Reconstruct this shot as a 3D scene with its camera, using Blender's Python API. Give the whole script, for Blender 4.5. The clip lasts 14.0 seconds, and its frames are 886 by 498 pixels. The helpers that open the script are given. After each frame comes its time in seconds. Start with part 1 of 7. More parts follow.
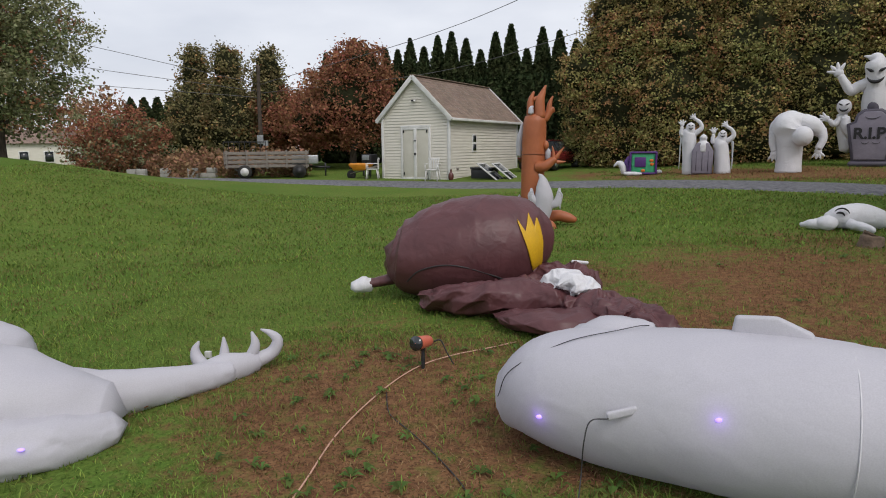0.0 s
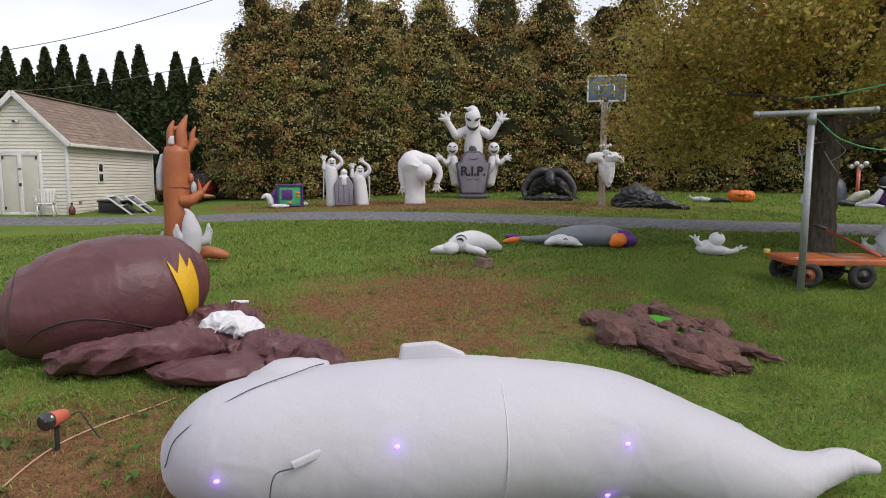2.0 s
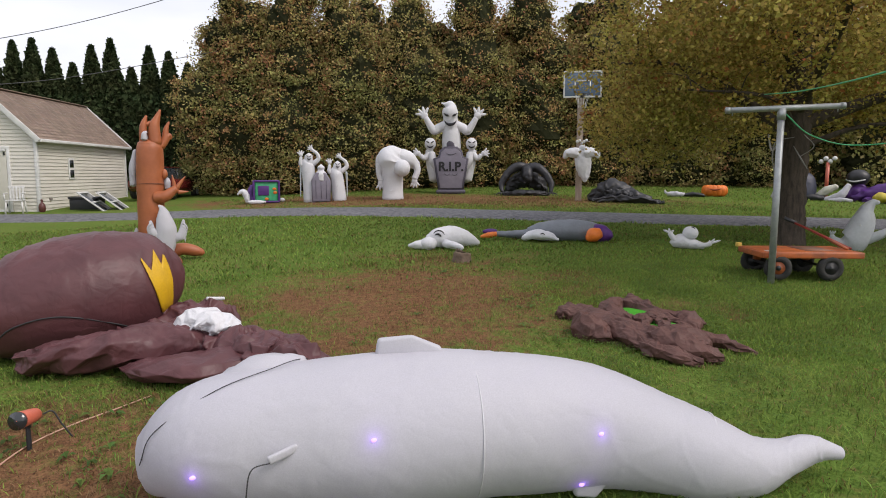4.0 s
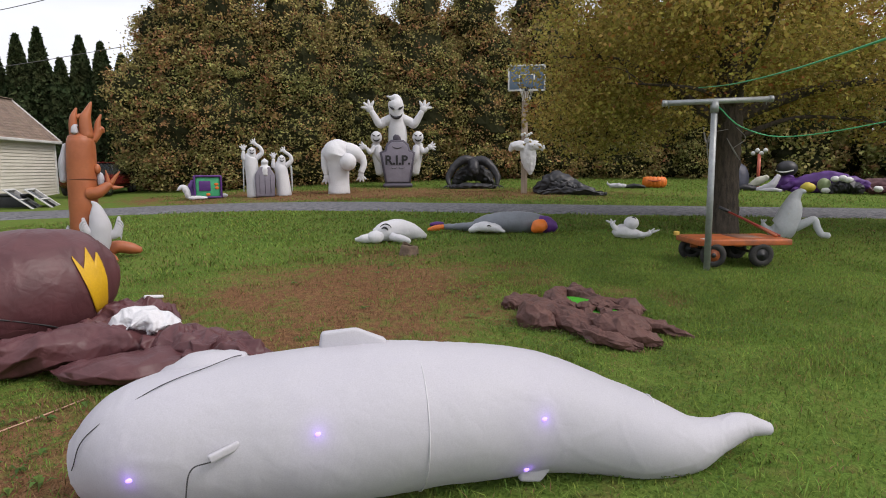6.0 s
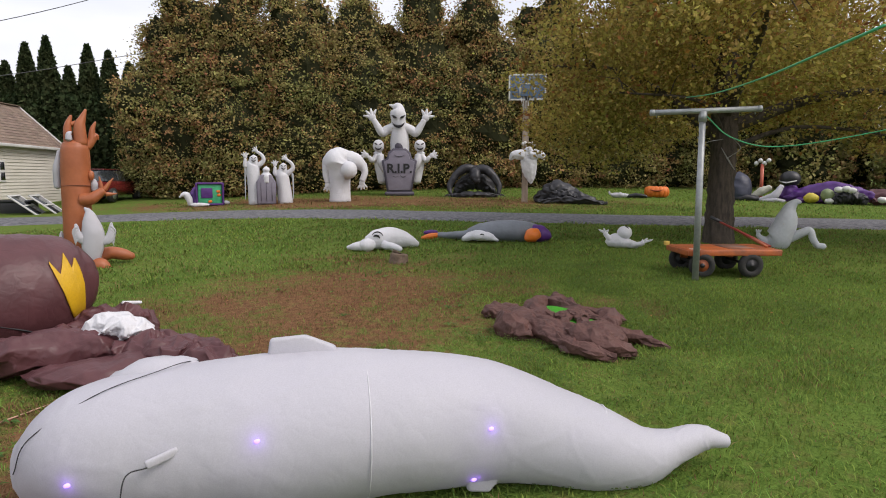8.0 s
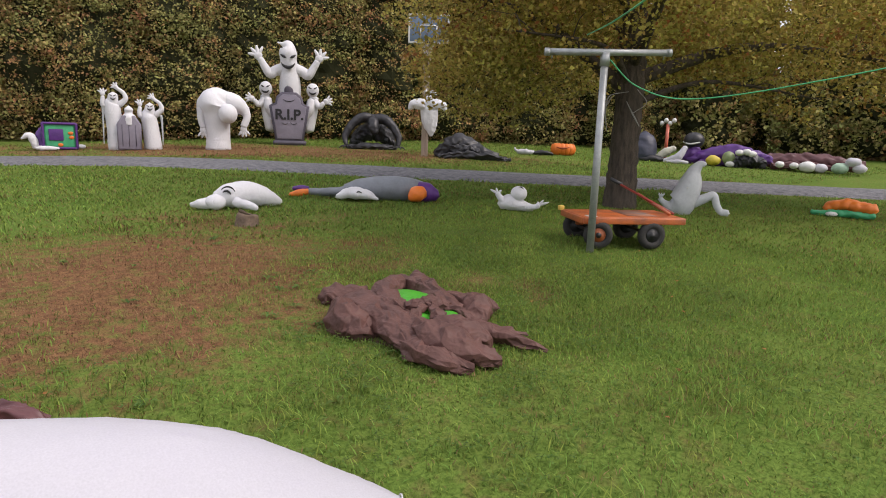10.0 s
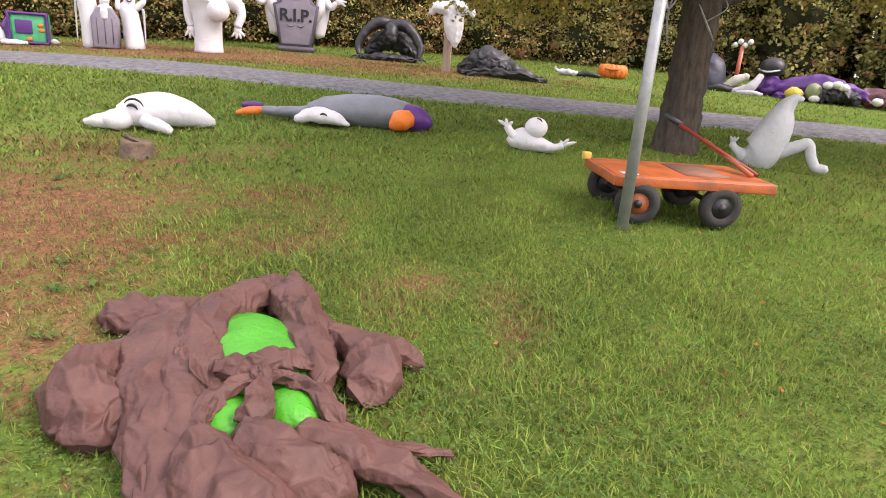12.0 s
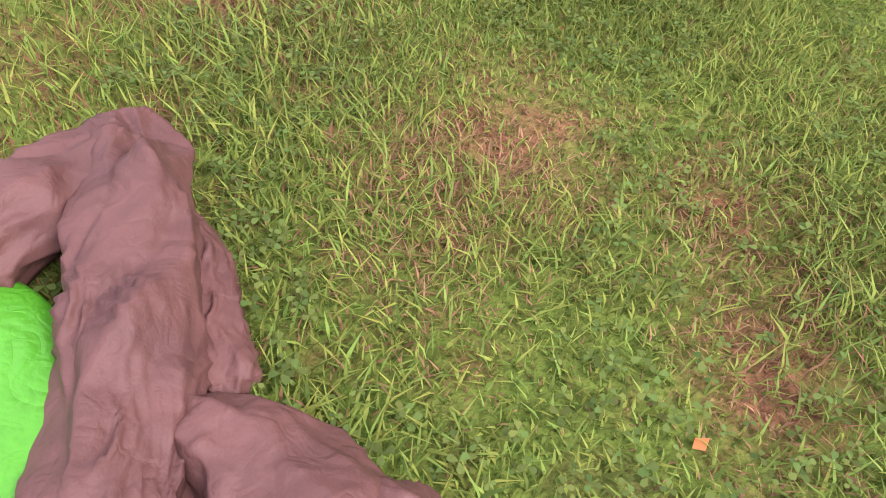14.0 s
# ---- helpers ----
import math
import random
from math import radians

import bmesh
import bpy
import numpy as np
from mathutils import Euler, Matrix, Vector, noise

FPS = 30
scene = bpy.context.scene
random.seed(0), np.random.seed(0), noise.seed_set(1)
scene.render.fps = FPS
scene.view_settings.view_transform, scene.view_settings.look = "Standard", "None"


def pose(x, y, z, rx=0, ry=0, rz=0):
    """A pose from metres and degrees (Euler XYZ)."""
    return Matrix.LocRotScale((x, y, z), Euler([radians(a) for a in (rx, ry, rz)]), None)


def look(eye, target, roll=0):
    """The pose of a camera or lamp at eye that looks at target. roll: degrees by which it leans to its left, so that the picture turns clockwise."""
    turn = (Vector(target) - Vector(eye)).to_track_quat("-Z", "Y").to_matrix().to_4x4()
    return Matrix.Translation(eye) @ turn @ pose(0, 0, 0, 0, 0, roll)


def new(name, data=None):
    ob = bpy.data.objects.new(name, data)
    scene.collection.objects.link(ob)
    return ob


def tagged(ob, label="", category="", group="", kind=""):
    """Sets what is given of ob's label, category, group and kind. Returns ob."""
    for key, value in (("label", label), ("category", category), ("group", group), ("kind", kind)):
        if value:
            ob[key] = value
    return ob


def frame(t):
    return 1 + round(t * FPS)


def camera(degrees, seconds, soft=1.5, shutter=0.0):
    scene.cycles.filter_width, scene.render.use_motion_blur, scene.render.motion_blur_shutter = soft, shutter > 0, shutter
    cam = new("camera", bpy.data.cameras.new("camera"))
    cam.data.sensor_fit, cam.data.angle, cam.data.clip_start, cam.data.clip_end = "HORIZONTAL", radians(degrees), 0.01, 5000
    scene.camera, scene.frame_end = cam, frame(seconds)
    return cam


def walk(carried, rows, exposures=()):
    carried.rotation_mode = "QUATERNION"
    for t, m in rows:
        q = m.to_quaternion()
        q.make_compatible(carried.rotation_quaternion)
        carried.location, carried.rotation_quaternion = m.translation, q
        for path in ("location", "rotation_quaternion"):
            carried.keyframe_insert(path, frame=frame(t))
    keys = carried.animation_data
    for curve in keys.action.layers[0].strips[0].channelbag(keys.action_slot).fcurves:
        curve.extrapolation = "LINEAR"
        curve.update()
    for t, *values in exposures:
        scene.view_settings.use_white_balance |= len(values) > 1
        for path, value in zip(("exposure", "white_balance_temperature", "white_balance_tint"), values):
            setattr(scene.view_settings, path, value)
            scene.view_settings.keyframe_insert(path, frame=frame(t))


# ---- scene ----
from mathutils.bvhtree import BVHTree

cam = camera(70.4, 14.0, soft=1.0)
PATH = [
    (0, (-0.267, -0.135, 1.684), (-0.444, 1.832, 1.369), -0.6),
    (0.5, (-0.308, -0.135, 1.731), (0.068, 1.816, 1.507), -0.8),
    (1, (-0.349, -0.108, 1.714), (0.355, 1.751, 1.498), 0.3),
    (1.5, (-0.343, -0.084, 1.729), (0.552, 1.693, 1.523), 1.5),
    (2, (-0.352, -0.042, 1.73), (0.532, 1.738, 1.508), 0.2),
    (2.5, (-0.336, -0.041, 1.725), (0.561, 1.731, 1.49), 0.0),
    (3, (-0.34, -0.054, 1.734), (0.58, 1.708, 1.509), 0.0),
    (5.3, (-0.351, -0.071, 1.712), (0.664, 1.632, 1.446), -0.3),
    (5.5, (-0.337, -0.072, 1.711), (0.701, 1.617, 1.446), -0.4),
    (6, (-0.322, -0.082, 1.711), (0.76, 1.581, 1.456), -0.3),
    (6.5, (-0.295, -0.107, 1.707), (0.844, 1.52, 1.469), -0.5),
    (7, (-0.228, -0.156, 1.713), (0.952, 1.443, 1.491), -0.3),
    (7.5, (-0.166, -0.21, 1.722), (0.96, 1.429, 1.501), 0.3),
    (8, (-0.072, -0.239, 1.707), (0.987, 1.442, 1.479), 0.0),
    (8.5, (0.087, -0.205, 1.664), (1.213, 1.419, 1.357), -1.2),
    (9, (0.315, 0.106, 1.646), (1.462, 1.678, 1.184), -1.9),
    (9.2, (0.471, 0.201, 1.652), (1.72, 1.696, 1.199), 0.3),
    (11.3, (2.696, 1.508, 1.651), (3.904, 3.08, 1.38), 3.9),
    (11.5, (2.872, 1.68, 1.646), (4.043, 3.231, 1.177), 3.3),
    (12, (3.352, 2.062, 1.563), (4.486, 3.589, 0.944), 4.6),
    (12.5, (3.667, 2.529, 1.589), (4.574, 4.158, 0.865), -0.3),
    (13, (4.012, 2.987, 1.503), (4.909, 4.553, 0.641), 2.7),
    (13.3, (4.191, 3.210, 1.448), (4.792, 4.785, 0.372), 2.3),
    (13.5, (4.287, 3.419, 1.383), (4.956, 4.954, 0.290), 6.0),
    (13.6, (4.338, 3.541, 1.337), (5.102, 4.983, 0.181), 5.8),
    (13.8, (4.412, 3.700, 1.255), (5.149, 4.926, -0.142), 6.1),
    (14, (4.500, 3.815, 1.190), (5.171, 4.939, -0.321), 8.9),
]
walk(cam, [(t, look(eye, target, roll)) for t, eye, target, roll in PATH], exposures=[(0.0, 0.1, 6500, 12), (0.5, 0.2, 6500, 13), (1.5, 0.45, 6600, 14), (9.2, 0.45, 6700, 15), (11.3, 1.42, 7050, 23), (12.5, 1.52, 7000, 25), (13.3, 1.6, 6750, 33), (13.6, 1.78, 6700, 38), (14.0, 1.8, 6700, 39)])

# ---- world, light ----
SUN_DIR = (0.35, -0.55, 0.75)
world = bpy.data.worlds.new("overcast_sky")
scene.world = world
world.use_nodes = True
wn, wl = world.node_tree.nodes, world.node_tree.links
wn.clear()
w_out = wn.new("ShaderNodeOutputWorld")
w_bg = wn.new("ShaderNodeBackground")
w_sky = wn.new("ShaderNodeTexSky")
w_sky.sky_type = "NISHITA"
w_sky.sun_disc = False
w_sky.sun_elevation = radians(38)
w_sky.sun_rotation = radians(150)
w_sky.dust_density = 4.0
w_co = wn.new("ShaderNodeTexCoord")
w_map = wn.new("ShaderNodeMapping")
w_map.inputs["Scale"].default_value = (1.6, 1.6, 5.0)
w_noise = wn.new("ShaderNodeTexNoise")
w_noise.inputs["Scale"].default_value = 1.7
w_noise.inputs["Detail"].default_value = 5.0
w_ramp = wn.new("ShaderNodeValToRGB")
w_ramp.color_ramp.elements[0].position, w_ramp.color_ramp.elements[0].color = 0.3, (6.4, 6.8, 7.6, 1)
w_ramp.color_ramp.elements[1].position, w_ramp.color_ramp.elements[1].color = 0.7, (8.8, 9.1, 9.6, 1)
w_mix = wn.new("ShaderNodeMixRGB")
w_mix.inputs["Fac"].default_value = 0.86
wl.new(w_co.outputs["Generated"], w_map.inputs["Vector"])
wl.new(w_map.outputs["Vector"], w_noise.inputs["Vector"])
wl.new(w_noise.outputs["Fac"], w_ramp.inputs["Fac"])
wl.new(w_sky.outputs["Color"], w_mix.inputs["Color1"])
wl.new(w_ramp.outputs["Color"], w_mix.inputs["Color2"])
wl.new(w_mix.outputs["Color"], w_bg.inputs["Color"])
w_bg.inputs["Strength"].default_value = 0.1
wl.new(w_bg.outputs["Background"], w_out.inputs["Surface"])

sun = new("sun", bpy.data.lights.new("sun", "SUN"))
sun.data.energy = 1.5
sun.data.angle = radians(25)
sun.data.color = (1.0, 0.96, 0.9)
sun.matrix_world = look(Vector(SUN_DIR) * 50, (0, 0, 0))


# ---- materials ----
def mat(name, color, rough=0.6, color2=None, scale=8.0, bump=0.2, bump_scale=60.0, metallic=0.0, thin=0.0, island=0.0,
        coat=0.0, spec=0.5, stretch=(1, 1, 1), emit=None, wrinkle=None):
    """A surface with two-scale colour variation and fine relief. thin: share of light that shines through. island: random shade per piece."""
    m = bpy.data.materials.new(name)
    m.use_nodes = True
    n, l = m.node_tree.nodes, m.node_tree.links
    b = n["Principled BSDF"]
    b.inputs["Roughness"].default_value = rough
    b.inputs["Metallic"].default_value = metallic
    b.inputs["Specular IOR Level"].default_value = spec
    b.inputs["Coat Weight"].default_value = coat
    co = n.new("ShaderNodeTexCoord")
    mp = n.new("ShaderNodeMapping")
    mp.inputs["Scale"].default_value = stretch
    l.new(co.outputs["Object"], mp.inputs["Vector"])
    big = n.new("ShaderNodeTexNoise")
    big.inputs["Scale"].default_value, big.inputs["Detail"].default_value = scale, 6.0
    fine = n.new("ShaderNodeTexNoise")
    fine.inputs["Scale"].default_value, fine.inputs["Detail"].default_value = bump_scale, 4.0
    l.new(mp.outputs["Vector"], big.inputs["Vector"])
    l.new(mp.outputs["Vector"], fine.inputs["Vector"])
    mix = n.new("ShaderNodeMixRGB")
    c2 = color2 or tuple(c * 0.78 for c in color)
    mix.inputs["Color1"].default_value, mix.inputs["Color2"].default_value = (*color, 1), (*c2, 1)
    ramp = n.new("ShaderNodeValToRGB")
    ramp.color_ramp.elements[0].position, ramp.color_ramp.elements[1].position = 0.35, 0.68
    l.new(big.outputs["Fac"], ramp.inputs["Fac"])
    l.new(ramp.outputs["Color"], mix.inputs["Fac"])
    last = mix.outputs["Color"]
    mul = n.new("ShaderNodeMixRGB")
    mul.blend_type = "MULTIPLY"
    mul.inputs["Fac"].default_value = 0.25
    l.new(last, mul.inputs["Color1"])
    l.new(fine.outputs["Fac"], mul.inputs["Color2"])
    last = mul.outputs["Color"]
    if island:
        geo = n.new("ShaderNodeNewGeometry")
        hsv = n.new("ShaderNodeHueSaturation")
        span = n.new("ShaderNodeMapRange")
        span.inputs["To Min"].default_value, span.inputs["To Max"].default_value = 1 - island, 1 + island
        hue = n.new("ShaderNodeMapRange")
        hue.inputs["To Min"].default_value, hue.inputs["To Max"].default_value = 0.5 - island * 0.06, 0.5 + island * 0.06
        far = n.new("ShaderNodeMath")
        far.operation = "FRACT"
        times = n.new("ShaderNodeMath")
        times.operation = "MULTIPLY"
        times.inputs[1].default_value = 17.3
        l.new(geo.outputs["Random Per Island"], span.inputs["Value"])
        l.new(geo.outputs["Random Per Island"], times.inputs[0])
        l.new(times.outputs[0], far.inputs[0])
        l.new(far.outputs[0], hue.inputs["Value"])
        l.new(span.outputs["Result"], hsv.inputs["Value"])
        l.new(hue.outputs["Result"], hsv.inputs["Hue"])
        l.new(last, hsv.inputs["Color"])
        last = hsv.outputs["Color"]
    l.new(last, b.inputs["Base Color"])
    if bump:
        bp = n.new("ShaderNodeBump")
        bp.inputs["Strength"].default_value, bp.inputs["Distance"].default_value = bump, 0.02
        l.new(fine.outputs["Fac"], bp.inputs["Height"])
        l.new(bp.outputs["Normal"], b.inputs["Normal"])
    if wrinkle:
        # creased cloth: the ridges of a warped noise at two sizes
        depth, size = wrinkle
        last_h = None
        for k, (f, share) in enumerate(((1.0, 1.0), (2.7, 0.45))):
            wz = n.new("ShaderNodeTexNoise")
            wz.inputs["Scale"].default_value, wz.inputs["Detail"].default_value, wz.inputs["Distortion"].default_value = size * f, 1.5, 0.9
            l.new(mp.outputs["Vector"], wz.inputs["Vector"])
            half = n.new("ShaderNodeMath")
            half.operation = "SUBTRACT"
            half.inputs[1].default_value = 0.5
            fold = n.new("ShaderNodeMath")
            fold.operation = "ABSOLUTE"
            lift = n.new("ShaderNodeMath")
            lift.operation = "MULTIPLY"
            lift.inputs[1].default_value = share
            l.new(wz.outputs["Fac"], half.inputs[0])
            l.new(half.outputs[0], fold.inputs[0])
            l.new(fold.outputs[0], lift.inputs[0])
            if last_h is None:
                last_h = lift.outputs[0]
            else:
                both = n.new("ShaderNodeMath")
                l.new(last_h, both.inputs[0])
                l.new(lift.outputs[0], both.inputs[1])
                last_h = both.outputs[0]
        wb = n.new("ShaderNodeBump")
        wb.inputs["Strength"].default_value, wb.inputs["Distance"].default_value = 1.0, depth
        l.new(last_h, wb.inputs["Height"])
        if bump:
            l.new(bp.outputs["Normal"], wb.inputs["Normal"])
        l.new(wb.outputs["Normal"], b.inputs["Normal"])
    if emit:
        b.inputs["Emission Color"].default_value, b.inputs["Emission Strength"].default_value = (*emit[0], 1), emit[1]
    if thin:
        tr = n.new("ShaderNodeBsdfTranslucent")
        ms = n.new("ShaderNodeMixShader")
        ms.inputs["Fac"].default_value = thin
        l.new(last, tr.inputs["Color"])
        l.new(b.outputs["BSDF"], ms.inputs[1])
        l.new(tr.outputs["BSDF"], ms.inputs[2])
        l.new(ms.outputs["Shader"], n["Material Output"].inputs["Surface"])
    return m


NYLON_WHITE = mat("white_nylon", (0.67, 0.66, 0.71), 0.55, (0.63, 0.62, 0.68), 1.6, 0.015, 160, thin=0.25, spec=0.35, wrinkle=(0.006, 3.2))
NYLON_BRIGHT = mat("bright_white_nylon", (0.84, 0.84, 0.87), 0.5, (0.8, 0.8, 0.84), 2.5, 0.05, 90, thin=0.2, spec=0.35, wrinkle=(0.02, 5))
NYLON_GHOST = mat("grey_white_nylon", (0.7, 0.72, 0.75), 0.5, (0.62, 0.65, 0.69), 3, 0.15, 20, thin=0.25)
NYLON_BROWN = mat("brown_nylon", (0.118, 0.044, 0.048), 0.46, (0.088, 0.032, 0.036), 5, 0.06, 160, spec=0.4, wrinkle=(0.016, 3.4))
NYLON_BROWN2 = mat("wet_brown_nylon", (0.13, 0.063, 0.053), 0.6, (0.09, 0.044, 0.038), 7, 0.12, 240, spec=0.28, wrinkle=(0.013, 8.0))
NYLON_YELLOW = mat("yellow_nylon", (0.72, 0.42, 0.01), 0.5, scale=4)
NYLON_GREEN = mat("lime_nylon", (0.055, 0.4, 0.018), 0.45, (0.045, 0.34, 0.015), 9, 0.1, 90, thin=0.15, wrinkle=(0.012, 10))
NYLON_ORANGE = mat("orange_brown_nylon", (0.44, 0.135, 0.05), 0.5, (0.36, 0.105, 0.04), 3, 0.15, 20)
NYLON_BLACK = mat("black_nylon", (0.022, 0.022, 0.027), 0.45, (0.012, 0.012, 0.015), 4, 0.3, 25)
NYLON_GREY = mat("slate_grey_nylon", (0.2, 0.22, 0.25), 0.5, (0.16, 0.175, 0.2), 4, 0.2, 25)
NYLON_PURPLE = mat("purple_nylon", (0.1, 0.025, 0.2), 0.5, (0.07, 0.018, 0.15), 4, 0.2, 25)
NYLON_PUMPKIN = mat("pumpkin_orange_nylon", (0.8, 0.2, 0.02), 0.5, (0.7, 0.16, 0.02), 5, 0.15, 25)
NYLON_STONE = mat("tombstone_grey_nylon", (0.24, 0.22, 0.27), 0.55, (0.17, 0.155, 0.2), 2.0, 0.1, 20)
NYLON_STONE_DARK = mat("dark_tombstone_nylon", (0.09, 0.08, 0.11), 0.55, scale=3)
NYLON_TEAL = mat("teal_green_nylon", (0.05, 0.42, 0.19), 0.5, scale=6)
INK = mat("black_print", (0.012, 0.012, 0.014), 0.6, bump=0)
SEAM = mat("seam_thread", (0.74, 0.73, 0.77), 0.7, bump=0)
CORD_DARK = mat("dark_cord", (0.03, 0.03, 0.032), 0.6, bump=0.1)
STRAP = mat("pale_webbing", (0.38, 0.37, 0.36), 0.8, (0.28, 0.27, 0.26), 9, 0.2, 90)
CORD_GREEN = mat("green_clothesline", (0.06, 0.46, 0.2), 0.5, bump=0.1)
CORD_PEACH = mat("peach_extension_cord", (0.62, 0.36, 0.26), 0.55, bump=0.1)
LED = mat("violet_led", (0.5, 0.4, 0.95), 0.4, bump=0, emit=((0.34, 0.2, 1.0), 1.5))
GALV = mat("galvanised_steel", (0.42, 0.44, 0.45), 0.45, (0.33, 0.35, 0.36), 12, 0.15, 70, metallic=0.55)
RUST_ORANGE = mat("worn_orange_paint", (0.52, 0.125, 0.028), 0.5, (0.24, 0.075, 0.035), 5, 0.25, 60)
RUBBER = mat("tyre_rubber", (0.02, 0.02, 0.021), 0.8, (0.035, 0.032, 0.028), 14, 0.4, 80)
BLACK_STEEL = mat("black_steel", (0.02, 0.02, 0.022), 0.5, scale=12)
PVC_WHITE = mat("white_siding", (0.74, 0.71, 0.63), 0.55, (0.66, 0.63, 0.55), 1.2, 0.08, 60, stretch=(1, 1, 4))
DOOR_CREAM = mat("cream_door_paint", (0.62, 0.6, 0.52), 0.55, (0.56, 0.54, 0.46), 2.5, 0.08, 50)
TRIM_WHITE = mat("white_trim_paint", (0.78, 0.78, 0.76), 0.5, scale=3, bump=0.05)
SHINGLE = mat("tan_asphalt_shingle", (0.3, 0.22, 0.17), 0.9, (0.22, 0.16, 0.125), 3.5, 0.5, 120, island=0.16)
PLASTIC_WHITE = mat("white_plastic", (0.72, 0.72, 0.7), 0.4, scale=5, bump=0.05)
PLASTIC_BLACK = mat("black_plastic", (0.025, 0.026, 0.03), 0.5, scale=5, bump=0.1)
PLASTIC_ORANGE = mat("orange_plastic", (0.62, 0.15, 0.09), 0.35, scale=6, bump=0.08)
CAR_RED = mat("dark_red_car_paint", (0.17, 0.02, 0.02), 0.25, coat=0.6, bump=0.0)
CAR_YELLOW = mat("yellow_machine_paint", (0.7, 0.27, 0.02), 0.4, scale=4)
WOOD_GREY = mat("weathered_wood", (0.26, 0.23, 0.2), 0.8, (0.17, 0.15, 0.13), 5, 0.4, 50, stretch=(1, 1, 6))
WOOD_POST = mat("pale_weathered_post", (0.42, 0.34, 0.27), 0.8, (0.3, 0.23, 0.18), 4, 0.4, 60, stretch=(6, 6, 0.6))
BARK = mat("grey_brown_bark", (0.105, 0.08, 0.062), 0.95, (0.04, 0.032, 0.025), 7, 1.0, 30, stretch=(3, 3, 0.7))
STUMP = mat("cut_stump_wood", (0.2, 0.14, 0.1), 0.9, (0.12, 0.085, 0.06), 14, 0.6, 40)
GLASS_DARK = mat("window_glass", (0.03, 0.035, 0.04), 0.08, bump=0, coat=0.4)
PANEL_BLUE = mat("backboard_acrylic", (0.14, 0.2, 0.29), 0.25, scale=3, bump=0)
GRAVEL = mat("grey_gravel", (0.2, 0.2, 0.215), 0.9, (0.075, 0.075, 0.085), 9, 1.0, 55)
SOFA_STONE = mat("pale_block_stone", (0.45, 0.44, 0.42), 0.85, scale=5)

LEAF_HEDGE = mat("hedge_leaves", (0.31, 0.31, 0.11), 0.75, (0.42, 0.32, 0.135), 0.35, 0, 20, thin=0.25, island=0.55, spec=0.12)
LEAF_HEDGE_RUST = mat("rusty_hedge_leaves", (0.37, 0.25, 0.105), 0.75, (0.42, 0.225, 0.105), 0.4, 0, 20, thin=0.25, island=0.55, spec=0.12)
# near-black: the shade in the hollows of crowns, painted as a colour
FOLIAGE_SHADE = mat("painted_foliage_shade", (0.04, 0.042, 0.02), 0.9, (0.022, 0.024, 0.012), 2.5, 0.8, 9, spec=0.05)
LEAF_ARB = mat("arborvitae_leaves", (0.045, 0.072, 0.03), 0.8, (0.06, 0.07, 0.03), 1.0, 0, 20, thin=0.15, island=0.4, spec=0.1)
LEAF_MAPLE = mat("yellowing_maple_leaves", (0.37, 0.33, 0.08), 0.7, (0.5, 0.36, 0.105), 0.5, 0, 20, thin=0.4, island=0.45, spec=0.15)
LEAF_MAPLE_ORANGE = mat("orange_maple_leaves", (0.45, 0.2, 0.06), 0.6, (0.24, 0.13, 0.035), 1, 0, 20, thin=0.35, island=0.4, spec=0.3)
LEAF_RED = mat("russet_leaves", (0.36, 0.15, 0.09), 0.75, (0.3, 0.16, 0.085), 0.5, 0, 20, thin=0.25, island=0.4, spec=0.12)
LEAF_CEDAR = mat("cedar_needles", (0.2, 0.19, 0.085), 0.8, (0.24, 0.19, 0.09), 0.7, 0, 20, thin=0.15, island=0.4, spec=0.1)
LEAF_OLIVE = mat("olive_leaves", (0.22, 0.25, 0.11), 0.6, (0.32, 0.31, 0.18), 0.8, 0, 20, thin=0.35, island=0.5, spec=0.3)
LEAF_BROWN = mat("dry_weed_leaves", (0.36, 0.2, 0.115), 0.8, (0.26, 0.17, 0.1), 1, 0, 20, thin=0.2, island=0.4, spec=0.2)
GRASS = mat("grass_blades", (0.205, 0.295, 0.06), 0.7, (0.14, 0.215, 0.045), 0.6, 0, 20, thin=0.35, island=0.5, spec=0.1)
GRASS_DRY = mat("dry_grass_blades", (0.31, 0.21, 0.11), 0.85, (0.17, 0.085, 0.045), 0.8, 0, 20, thin=0.25, island=0.4, spec=0.1)
CLOVER = mat("clover_leaves", (0.085, 0.15, 0.036), 0.7, (0.115, 0.175, 0.042), 2, 0, 20, thin=0.3, island=0.4, spec=0.12)


# ---- ground shape ----
def ease(a, b, x):
    k = min(1.0, max(0.0, (x - a) / (b - a)))
    return k * k * (3 - 2 * k)


def gz(x, y):
    """Height of the lawn, which climbs gently towards the hedge and has a knoll to the north-west."""
    s = 0.463 * (x - 0.2) + 0.886 * (y + 0.4)
    u = 0.886 * (x - 0.2) - 0.463 * (y + 0.4)
    s = min(34.0, max(-10.0, s))
    hill = 1.9 * math.exp(-((x + 17) ** 2 + (y - 15) ** 2) / 50.0)
    return 0.0437 * s - 0.34 * ease(0, -13, u) + hill


